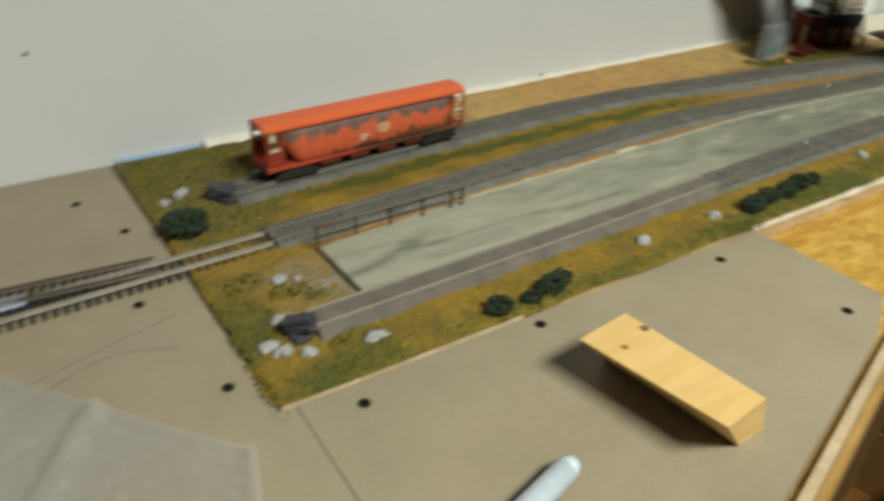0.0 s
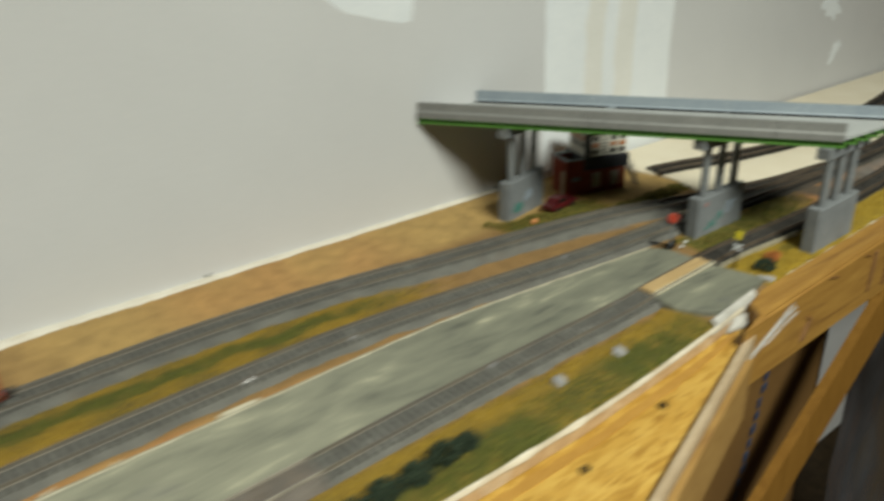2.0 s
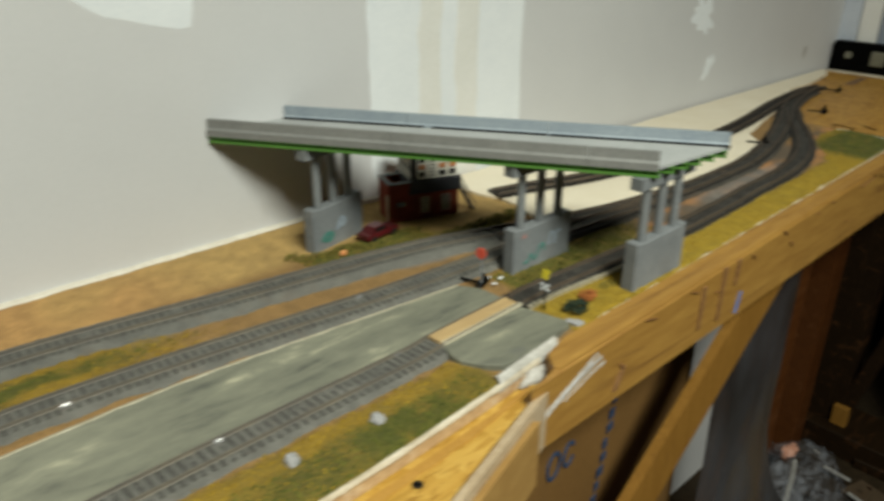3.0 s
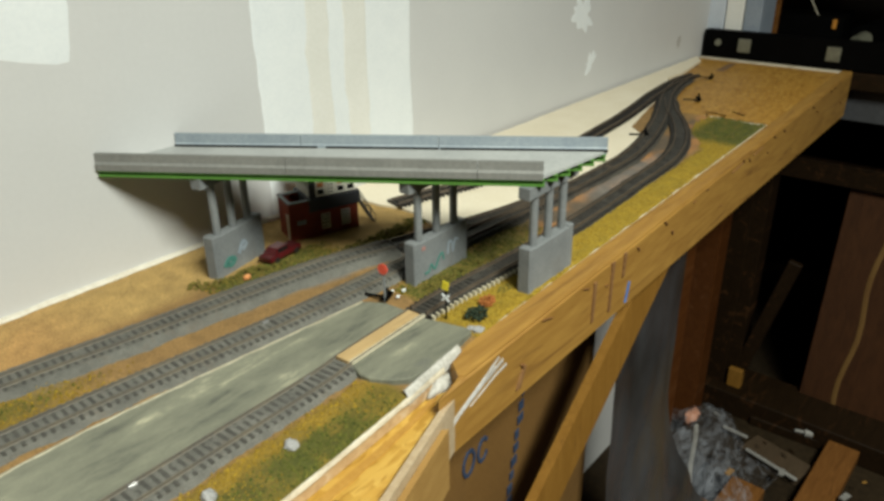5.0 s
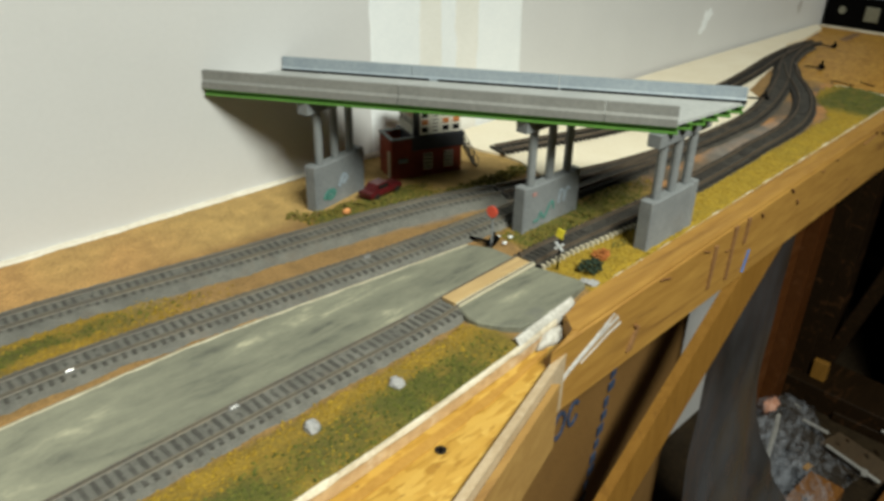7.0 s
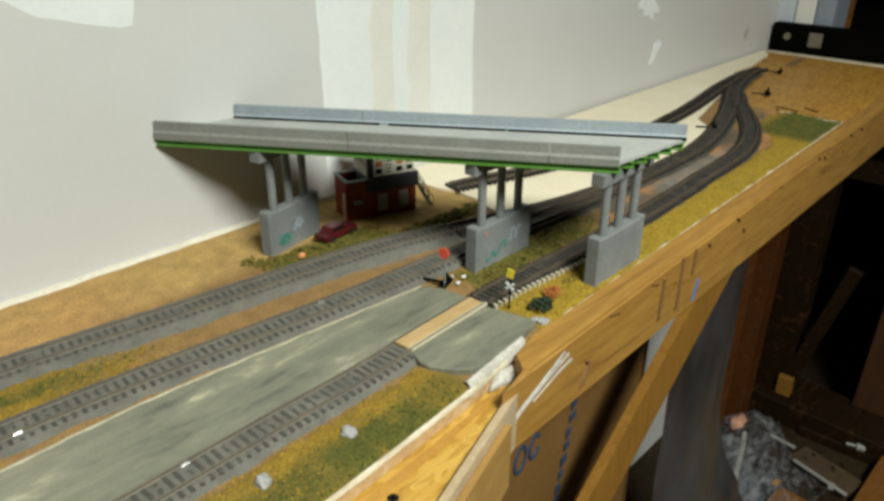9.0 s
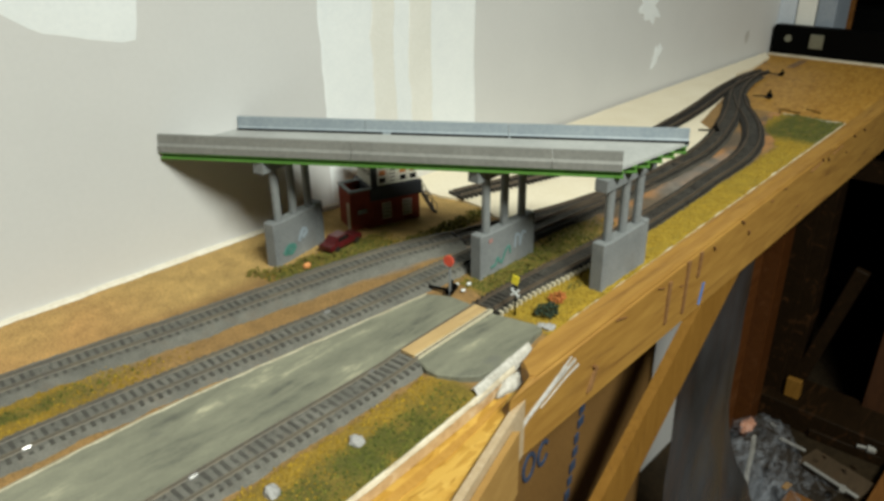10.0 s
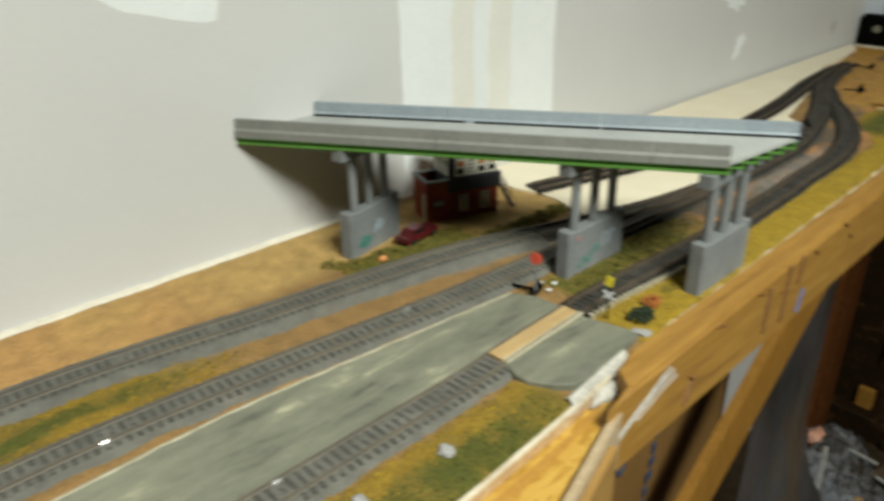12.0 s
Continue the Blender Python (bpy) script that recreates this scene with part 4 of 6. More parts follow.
track(T3_W, "siding track with its ties buried in ballast", M_TIE, M_RAIL_BRIGHT, M_BALLAST_BROWN, width=0.0102, fill=0.0016, buried=True)
track(T3, "ballasted siding track in front of the platform", M_TIE, M_RAIL, M_BALLAST, width=0.0115)
track(T1_E, "dark weathered turnout leg beneath the bridge", M_TIE_BLACK, M_RAIL_DARK, M_BALLAST_DARK, width=0.0105)
track(T2_E, "dark weathered main track beyond the bridge", M_TIE_BLACK, M_RAIL_DARK, M_BALLAST_DARK, width=0.0105, z=1.0034)
track(T3_E, "dark weathered siding track beyond the crossing", M_TIE_BLACK, M_RAIL_DARK, M_BALLAST_DARK, width=0.0105, z=1.0030)
track(T0, "unballasted brown-tied track on cream foam board", M_TIE_BLACK, M_RAIL_DARK, z=1.0040)
# rail joiners and pale tie ends
M_CHROME = surface("bright_metal", (0.32, 0.32, 0.32), (0.48, 0.48, 0.48), 600, 60, 0.25, 0.6)
for jx, jy in ((0.3955, 0.1695), (0.2575, 0.1735), (0.3758, 0.1160), (0.2911, 0.1140), (0.205, 0.1725)):
    box(bm := bmesh.new(), jx - 0.0019, jx + 0.0019, jy - 0.0008, jy + 0.0008, 1.0036, 1.0054, 0.0004)
    tagged(part("rail_joiner", bm, M_CHROME), "small bright metal rail joiner", "rail joiner", "rail joiners")
M_CREAM = surface("cream_plastic", (0.465, 0.42, 0.3), (0.5625, 0.525, 0.405), 800, 100, 0.6)
for k in range(20):
    tx = 0.4535 + k * 0.0038
    ty = 0.1068 - 0.0038 * smooth(0.47, 0.53, tx)
    box(bm := bmesh.new(), tx - 0.0007, tx + 0.0007, ty - 0.001, ty + 0.0012, 1.0015, 1.0042)
    tagged(part("tie_end", bm, M_CREAM), "unpainted cream tie end beside the siding", "tie end", "cream tie ends")

# ---------------------------------------------------------------- platform and crossing
PLAT = [(0.003, 0.1085), (0.002, 0.146), (0.083, 0.1530), (0.2, 0.1560), (0.272, 0.158), (0.306, 0.1576), (0.331, 0.1565), (0.357, 0.1537), (0.387, 0.151), (0.42, 0.148), (0.4415, 0.1466), (0.448, 0.135), (0.4488, 0.1205), (0.394, 0.1172), (0.36, 0.1165), (0.34, 0.1172), (0.305, 0.1160), (0.28, 0.1150), (0.25, 0.1140), (0.2, 0.1115), (0.08, 0.1085)]


def platform_material():
    m, nt, b = shader("platform_paint", 0.75)
    v = coords(nt, (1, 4.6, 1), 6)
    big = noise_tex(nt, v, 15, 6, 0.65, 0.8)
    mid = noise_tex(nt, coords(nt, (1, 2.6, 1), -8), 55, 5, 0.7)
    fine = noise_tex(nt, v, 900, 3)
    col = ramp(nt, mix(nt, 0.4, big, mid), [(0.34, (0.072, 0.074, 0.064)), (0.44, (0.148, 0.152, 0.116)), (0.57, (0.208, 0.211, 0.157)), (0.65, (0.40, 0.385, 0.275))])
    blot = ramp(nt, noise_tex(nt, coords(nt, (1, 1.5, 1), 10), 22, 3, 0.6), [(0.64, (0, 0, 0)), (0.74, (0.75,) * 3)])
    col = mix(nt, blot, col, (0.10, 0.10, 0.10))
    # Mixed paler towards the low-x end of the platform.
    sep = nt.nodes.new("ShaderNodeSeparateXYZ")
    nt.links.new(coords(nt), sep.inputs[0])
    worn = mix(nt, 1.0, ramp(nt, sep.outputs[0], [(0.06, (0.75,) * 3), (0.30, (0.0,) * 3)]), ramp(nt, big, [(0.36, (0.25,) * 3), (0.55, (1.0,) * 3)]), "MULTIPLY")
    col = mix(nt, worn, col, (0.34, 0.335, 0.25))
    col = mix(nt, 1.0, col, ramp(nt, fine, [(0.3, (0.85,) * 3), (0.7, (1.1,) * 3)]), "MULTIPLY")
    nt.links.new(col, b.inputs["Base Color"])
    bump(nt, b, mix(nt, 0.5, mid, fine), 0.35, 0.0008)
    return m


M_PLATFORM = platform_material()
bm = slab(bmesh.new(), jitter_outline(PLAT, 0.008, 0.0007), 1.0, 1.0046)
bmesh.ops.bevel(bm, geom=[e for e in bm.edges if abs(e.verts[0].co.z - e.verts[1].co.z) < 1e-5 and e.verts[0].co.z > 1.004], offset=0.0006, segments=1, affect="EDGES")
platform = thing("platform", "weathered grey-green plaster loading platform beside the tracks", "platform")
part("slab", bm, M_PLATFORM, platform)
bm = bmesh.new()
rows = []
for x, y in curve_points([(0.083, 0.1530), (0.2, 0.1560), (0.272, 0.158), (0.306, 0.1576), (0.357, 0.1537), (0.42, 0.148), (0.441, 0.1464)], 0.003):
    w = 0.0007 * (1 + 0.8 * noise.noise(Vector((x * 120, 2, 0))))
    rows.append([bm.verts.new(p) for p in ((x, y + 0.0006, 1.0015), (x, y + 0.0005, 1.0047), (x, y - w, 1.0050), (x, y - 2 * w, 1.0044))])
for r0, r1 in zip(rows, rows[1:]):
    for j in range(3):
        bm.faces.new((r0[j], r0[j + 1], r1[j + 1], r1[j]))
part("worn_edge", bm, surface("worn_plaster", (0.30, 0.27, 0.19), (0.46, 0.43, 0.33), 600, 80, 0.85), platform, "pale worn plaster edge", True)
ROAD = [(0.3955, 0.1075), (0.3930, 0.099), (0.3935, 0.0935), (0.3985, 0.0850), (0.4040, 0.0795), (0.4174, 0.0782), (0.434, 0.0793), (0.4455, 0.0808), (0.4535, 0.0825), (0.4545, 0.0865), (0.4505, 0.1005), (0.4490, 0.1085)]
bm = slab(bmesh.new(), jitter_outline(ROAD, 0.006, 0.0012, 3), 1.0, 1.0044)
bmesh.ops.bevel(bm, geom=[e for e in bm.edges if abs(e.verts[0].co.z - e.verts[1].co.z) < 1e-5 and e.verts[0].co.z > 1.004], offset=0.0006, segments=1, affect="EDGES")
tagged(part("road_slab", bm, M_PLATFORM), "cracked grey-green plaster road slab with broken edges", "road")
bm = bmesh.new()
prism(bm, [(-0.0036, 0), (0.0036, 0), (0.0036, 0.0016), (-0.0036, 0.0016)], (0.3950, 0.1128, 1.0044), (0.4480, 0.1152, 1.0044))
tagged(part("crossing_plank", bm, wood("crossing_wood", (0.36, 0.24, 0.105), (0.52, 0.37, 0.18), axis=(2, 10, 10))), "pale wooden plank laid between the rails", "plank")
bm = bmesh.new()
prism(bm, [(-0.0012, 0), (0.0012, 0), (0.0012, 0.0013), (-0.0012, 0.0013)], (0.3960, 0.1082, 1.0042), (0.4500, 0.1104, 1.0042))
tagged(part("crossing_plank", bm, M_CREAM), "narrow cream wooden strip beside the rail", "plank")
box(bm := bmesh.new(), 0.186, 0.203, 0.1575, 0.1605, 1.0015, 1.0036, 0.0004, pose(0, 0, 0, 0, 0, 0))
tagged(part("white_strip", bm, M_CREAM), "short white plastic strip on the brown ground", "strip")
# debris on the brown strip
for k in range(9):
    x = 0.10 + k * 0.012 + random.uniform(-0.003, 0.003)
    box(bm := bmesh.new(), -0.003, 0.003, -0.0006, 0.0006, 0, 0.001, 0.0, pose(x, 0.1555 + random.uniform(-0.002, 0.002) + 0.01 * (x - 0.1), 1.0018, 0, 0, random.uniform(-30, 40)))
    tagged(part("scrap_timber", bm, M_CREAM if k % 3 else M_DARKWOOD), "loose scrap of timber on the ground", "timber", "timber scraps")

# sign, rail and post details
fence = thing("platform_fence", "low brown wooden fence along the platform edge", "fence")
M_RUSTWOOD = surface("rust_brown", (0.035, 0.020, 0.013), (0.085, 0.045, 0.024), 800, 90, 0.7)
FX = [0.002, 0.020, 0.037, 0.054, 0.0695, 0.0755]
for x in FX:
    box(bm := bmesh.new(), x - 0.0005, x + 0.0005, 0.1475, 0.1485, 1.0, 1.0135, 0.0001)
    part("post", bm, M_RUSTWOOD, fence)
for z in (1.0124, 1.0080):
    box(bm := bmesh.new(), 0.001, 0.077, 0.1484, 0.1489, z - 0.0003, z + 0.0003)
    part("rail", bm, M_RUSTWOOD, fence)


def crossing_sign(loc):
    ob = thing("crossing_sign", "yellow diamond sign over white crossbuck on dark post", "sign", loc=loc, rz=8)
    rod(bm := bmesh.new(), (0, 0, 0), (0, 0, 0.0205), 0.0005)
    part("post", bm, M_BLACK, ob)
    for a in (40, -40):
        box(bm := bmesh.new(), -0.0007, -0.0003, -0.0028, 0.0028, -0.0005, 0.0005, 0, pose(0, 0, 0.0132, a, 0, 0))
        part("crossbuck", bm, M_PLASTER, ob)
    box(bm := bmesh.new(), -0.0008, -0.0003, -0.0019, 0.0019, -0.0025, 0.0025, 0.0002, pose(0, 0, 0.0200, 12, 0, 0))
    part("plate", bm, surface("sign_yellow", (0.62, 0.52, 0.02), (0.75, 0.64, 0.05), 500, 60, 0.5), ob)
    return ob


def stop_sign(loc):
    ob = thing("stop_sign", "red round sign on a grey post", "sign", loc=loc, rz=10)
    rod(bm := bmesh.new(), (0, 0, 0), (0, 0, 0.018), 0.0006)
    part("post", bm, M_PIER, ob)
    rod(bm := bmesh.new(), (-0.0012, 0, 0.0195), (-0.0004, 0, 0.0195), 0.0031, n=8)
    part("plate", bm, surface("sign_red", (0.55, 0.06, 0.03), (0.66, 0.10, 0.06), 500, 60, 0.5), ob)
    return ob


crossing_sign((0.4571, 0.1012, 1.002))
stop_sign((0.4510, 0.1385, 1.003))


def switch_machine(loc, rz, s=1.0):
    ob = thing("switch_machine", "small black turnout switch machine beside the rails", "switch machine", "switch machines", loc, rz)
    box(bm := bmesh.new(), -0.0045 * s, 0.0045 * s, -0.002 * s, 0.002 * s, 0, 0.0032 * s, 0.0006 * s)
    part("housing", bm, M_BLACK, ob)
    rod(bm := bmesh.new(), (0, 0, 0.003 * s), (0.001 * s, 0, 0.0062 * s), 0.0008 * s)
    part("lever", bm, M_BLACK, ob)
    box(bm := bmesh.new(), -0.0008 * s, 0.0008 * s, 0.002 * s, 0.013 * s, 0.0004 * s, 0.0012 * s)
    part("throw_bar", bm, M_BLACK, ob)
    return ob


switch_machine((0.4545, 0.1405, 1.0025), 20)
switch_machine((0.992, 0.183, 1.0), 28, 1.2)
switch_machine((0.825, 0.166, 1.003), 35, 1.1)
switch_machine((1.108, 0.2135, 1.0), 10, 1.1)
for x, y in ((0.462, 0.1435), (0.4665, 0.139), (0.459, 0.1365)):
    blob(bm := bmesh.new(), (x, y, 1.003), 0.0011, (1.3, 1, 0.8), 0.4, x * 900, 1)
    tagged(part("rock", bm, M_PLASTER), "small pale grey rock on the scenery", "rock", "rocks")

# ---------------------------------------------------------------- bridge
bridge = thing("road_bridge", "grey concrete road bridge with green girders crossing the tracks", "bridge")
Z = Vector((0, 0, 1))
FL, FR, BL, BR = Vector((0.380, 0.2827, 0)), Vector((0.5125, 0.081, 0)), Vector((0.429, 0.2827, 0)), Vector((0.571, 0.0758, 0))
bm = slab(bmesh.new(), [(p.x, p.y) for p in (FL, FR, BR, BL)], 1.0672, 1.0688)
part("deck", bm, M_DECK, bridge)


def stretch_parts(name, profile, a, b, z, cuts, material, label=""):
    """A long part made of lengths that meet in fine joints."""
    for k0, k1 in zip(cuts, cuts[1:]):
        d = (b - a).normalized() * 0.00015
        prism(bm := bmesh.new(), profile, a.lerp(b, k0) + d + Z * z, a.lerp(b, k1) - d + Z * z)
        part(name, bm, material, bridge, label)


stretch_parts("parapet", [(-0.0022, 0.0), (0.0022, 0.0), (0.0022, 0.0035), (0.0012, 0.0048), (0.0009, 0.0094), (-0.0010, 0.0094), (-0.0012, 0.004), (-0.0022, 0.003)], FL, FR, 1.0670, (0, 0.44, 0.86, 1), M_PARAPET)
stretch_parts("parapet", [(-0.0022, 0.0), (0.0022, 0.0), (0.0022, 0.003), (0.0012, 0.004), (0.0010, 0.0092), (-0.0009, 0.0092), (-0.0012, 0.0048), (-0.0022, 0.0035)], BL, BR, 1.0670, (0, 0.30, 0.62, 1), M_DECK_BLUE, "blue-grey parapet")
nrm = Vector((BL.y - BR.y, BR.x - BL.x, 0)).normalized()
for k0, k1 in ((0.0, 0.34), (0.36, 0.62), (0.625, 1.0)):
    prism(bm := bmesh.new(), [(-0.0003, 0), (0.0003, 0), (0.0003, 0.0012), (-0.0003, 0.0012)], BL.lerp(BR, k0) - nrm * 0.0026 + Z * 1.0687, BL.lerp(BR, k1) - nrm * 0.0026 + Z * 1.0687)
    part("joint", bm, M_BLACK, bridge, "dark gap at the parapet's foot")
for k in (0.02, 0.21, 0.40, 0.59, 0.78, 0.97):
    a, b = FL.lerp(BL, k), FR.lerp(BR, k)
    prism(bm := bmesh.new(), [(-0.0027, 0), (0.0027, 0), (0.0027, 0.0009), (0.0006, 0.0011), (0.0006, 0.0027), (0.0027, 0.0029), (0.0027, 0.0036), (-0.0027, 0.0036), (-0.0027, 0.0029), (-0.0006, 0.0027), (-0.0006, 0.0011), (-0.0027, 0.0009)],
          a + Z * 1.0634, b + Z * 1.0634)
    part("girder", bm, M_GREEN, bridge)
M_TEAL = surface("teal_spray", (0.05, 0.17, 0.145), (0.075, 0.22, 0.19), 500, 60, 0.6)
M_PALE_SPRAY = surface("pale_blue_spray", (0.21, 0.26, 0.31), (0.31, 0.36, 0.41), 500, 60, 0.6)
M_PINK = surface("red_spray", (0.30, 0.16, 0.15), (0.36, 0.20, 0.18), 500, 60, 0.6)


def scrawl(pts, y, material, parent, w=0.0011):
    fine = curve_points(pts, 0.0008)
    bm = ribbon(bmesh.new(), [(x, y, z) for x, z in fine], (0, -1, 0), w, 0.00025)
    return part("graffiti", bm, material, parent)


for px, py, rz, ln, hw, kind in ((0.4120, 0.2372, 13, 0.0412, 0.0266, 0), (0.4759, 0.1420, 0.5, 0.0465, 0.0263, 1), (0.5064, 0.0866, 1.1, 0.0455, 0.0278, 2)):
    pier = thing("bridge_pier", "grey concrete bridge pier with three columns" + (" and spray-painted scrawls" if kind < 2 else ""), "pier", "bridge piers", (px, py, 1.0), rz)
    box(bm := bmesh.new(), 0, ln, -0.0034, 0.0034, -0.001, hw, 0.0006)
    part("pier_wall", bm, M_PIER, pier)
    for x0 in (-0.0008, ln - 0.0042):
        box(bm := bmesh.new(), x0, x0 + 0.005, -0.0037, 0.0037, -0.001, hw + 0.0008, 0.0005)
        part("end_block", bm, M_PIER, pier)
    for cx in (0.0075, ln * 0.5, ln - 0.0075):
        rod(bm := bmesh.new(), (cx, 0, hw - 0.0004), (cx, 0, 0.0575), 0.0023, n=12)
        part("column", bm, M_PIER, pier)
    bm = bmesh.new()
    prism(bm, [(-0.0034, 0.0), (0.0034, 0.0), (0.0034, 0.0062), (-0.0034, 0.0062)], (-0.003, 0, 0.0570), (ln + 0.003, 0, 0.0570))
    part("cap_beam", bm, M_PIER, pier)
    if kind == 0:
        scrawl([(0.006, 0.0065), (0.010, 0.010), (0.015, 0.0085), (0.012, 0.006), (0.008, 0.0075)], -0.0035, M_TEAL, pier, 0.003)
        scrawl([(0.019, 0.010), (0.023, 0.016), (0.026, 0.014), (0.0225, 0.011)], -0.0035, M_PALE_SPRAY, pier, 0.0022)
    elif kind == 1:
        scrawl([(0.008, 0.006), (0.012, 0.0065), (0.014, 0.010), (0.017, 0.006), (0.021, 0.012), (0.024, 0.0135), (0.025, 0.009)], -0.0035, M_TEAL, pier, 0.0014)
        scrawl([(0.029, 0.011), (0.030, 0.018), (0.033, 0.017), (0.0335, 0.011), (0.036, 0.018), (0.039, 0.017)], -0.0035, M_PALE_SPRAY, pier, 0.0014)
        scrawl([(0.006, 0.022), (0.009, 0.0222)], -0.0035, M_PINK, pier, 0.0022)

# ---------------------------------------------------------------- hopper wagon
M_ROOF = surface("orange_paint", (0.5576, 0.0943, 0.02296), (0.6396, 0.123, 0.0328), 600, 60, 0.5, relief=0.05)
M_RED = surface("dull_red_paint", (0.24, 0.032, 0.012), (0.34, 0.048, 0.018), 600, 60, 0.5, relief=0.05, stain=(0.12, 0.05, 0.03), amount=0.6)
M_WHEEL = surface("wheel_black", (0.012, 0.011, 0.010), (0.03, 0.026, 0.022), 900, 90, 0.5)


def wagon_side_material():
    """Orange paint sprayed over with grey-brown weathering whose lower edge is ragged, and brown grime low down at one end."""
    m, nt, b = shader("sprayed_wagon_side", 0.5)
    c = nt.nodes.new("ShaderNodeTexCoord")
    sep = nt.nodes.new("ShaderNodeSeparateXYZ")
    nt.links.new(c.outputs["Object"], sep.inputs[0])
    n1 = noise_tex(nt, coords(nt, (1, 0.1, 0.35)), 130, 3, 0.7)
    n2 = noise_tex(nt, coords(nt, (1, 1, 1)), 330, 4)
    def math_node(op, a, b2):
        q = nt.nodes.new("ShaderNodeMath")
        q.operation = op
        for s, v in ((q.inputs[0], a), (q.inputs[1], b2)):
            if hasattr(v, "is_linked"):
                nt.links.new(v, s)
            else:
                s.default_value = v
        return q.outputs[0]
    h = math_node("ADD", sep.outputs[2], math_node("MULTIPLY", math_node("SUBTRACT", n1, 0.5), 0.023))
    h = math_node("ADD", h, math_node("MULTIPLY", math_node("SUBTRACT", n2, 0.5), 0.003))
    grey = ramp(nt, math_node("MULTIPLY", math_node("SUBTRACT", h, 0.0188), 520), [(0.2, (0, 0, 0)), (0.8, (0.93,) * 3)])
    paint = ramp(nt, n2, [(0.3, (0.50, 0.085, 0.03)), (0.7, (0.62, 0.13, 0.055))])
    dusk = ramp(nt, n2, [(0.3, (0.085, 0.06, 0.055)), (0.7, (0.15, 0.11, 0.10))])
    col = mix(nt, grey, paint, dusk)
    low = math_node("SUBTRACT", math_node("ADD", 0.0030, math_node("MULTIPLY", sep.outputs[0], 0.115)), h)
    grime = ramp(nt, math_node("MULTIPLY", low, 500), [(0.0, (0, 0, 0)), (0.9, (0.85,) * 3)])
    col = mix(nt, grime, col, ramp(nt, math_node("MULTIPLY", sep.outputs[0], 8.5), [(0.45, (0.04, 0.026, 0.018)), (0.9, (0.14, 0.08, 0.035))]))
    nt.links.new(col, b.inputs["Base Color"])
    bump(nt, b, n2, 0.1, 0.0003)
    return m


M_SIDE = wagon_side_material()


def sill_material():
    """Dull red paint that turns to brown grime along the frame."""
    m, nt, b = shader("grimy_sill", 0.6)
    c = nt.nodes.new("ShaderNodeTexCoord")
    sep = nt.nodes.new("ShaderNodeSeparateXYZ")
    nt.links.new(c.outputs["Object"], sep.inputs[0])
    n2 = noise_tex(nt, coords(nt), 120, 4, 0.7)
    q = nt.nodes.new("ShaderNodeMath")
    q.operation, q.inputs[1].default_value, q.inputs[2].default_value = "MULTIPLY_ADD", 9.0, -0.18
    nt.links.new(sep.outputs[0], q.inputs[0])
    fac = mix(nt, 0.42, q.outputs[0], n2)
    col = ramp(nt, fac, [(0.28, (0.38, 0.052, 0.018)), (0.42, (0.10, 0.035, 0.016)), (0.6, (0.06, 0.036, 0.02)), (0.85, (0.11, 0.07, 0.035))])
    nt.links.new(col, b.inputs["Base Color"])
    return m


M_SILL = sill_material()
WL = 0.1167
wagon = thing("hopper_wagon", "weathered orange cylindrical grain hopper wagon on the track", "railway wagon", loc=(0.0036, 0.2182, 1.0060), rz=2.6)
# tank: rounded sides that slope inwards at both ends
bm = bmesh.new()
prof = []
for i in range(15):
    a = radians(-84 + 162 * i / 14)
    c, q = math.cos(a), math.sin(a)
    prof.append((0.0093 * c ** 0.30, 0.0158 + 0.0103 * q))
prof = prof + [(-y, z) for y, z in prof[::-1]]
rows = []
for x in (0.0082, 0.0155, 0.03, 0.06, WL - 0.03, WL - 0.014, WL - 0.0062):
    row = []
    for y, z in prof:
        dx = 0.0
        if x < 0.012:
            dx = max(0, 0.0215 - z) * 0.62
        if x > WL - 0.012:
            dx = -max(0, 0.0215 - z) * 0.30
        if 0.012 < x < 0.02:
            dx = max(0, 0.0215 - z) * 0.31
        if WL - 0.02 < x < WL - 0.012:
            dx = -max(0, 0.0215 - z) * 0.12
        row.append(bm.verts.new((x + dx, y, z)))
    rows.append(row)
for r0, r1 in zip(rows, rows[1:]):
    for j in range(len(prof)):
        k = (j + 1) % len(prof)
        bm.faces.new((r0[j], r0[k], r1[k], r1[j]))
bm.faces.new(rows[0][::-1])
bm.faces.new(rows[-1])
part("tank", bm, M_SIDE, wagon, "orange side sprayed with grey-brown weathering", True)
bm = bmesh.new()
prism(bm, [(-0.0094, 0.0255), (0.0094, 0.0255), (0.0094, 0.0268), (0.0052, 0.0288), (-0.0052, 0.0288), (-0.0094, 0.0268)], (0.0, 0, 0), (WL, 0, 0))
part("roof", bm, M_ROOF, wagon, "clean orange roof")
box(bm := bmesh.new(), 0.004, WL - 0.004, -0.0018, 0.0018, 0.0286, 0.0290, 0.0001)
part("running_board", bm, M_ROOF, wagon)
for sy in (-1, 1):
    box(bm := bmesh.new(), 0.001, WL - 0.001, min(sy * 0.0091, sy * 0.0099), max(sy * 0.0091, sy * 0.0099), 0.0060, 0.0078, 0.0001)
    part("side_sill", bm, M_SILL, wagon, "red sill grown brown with grime")
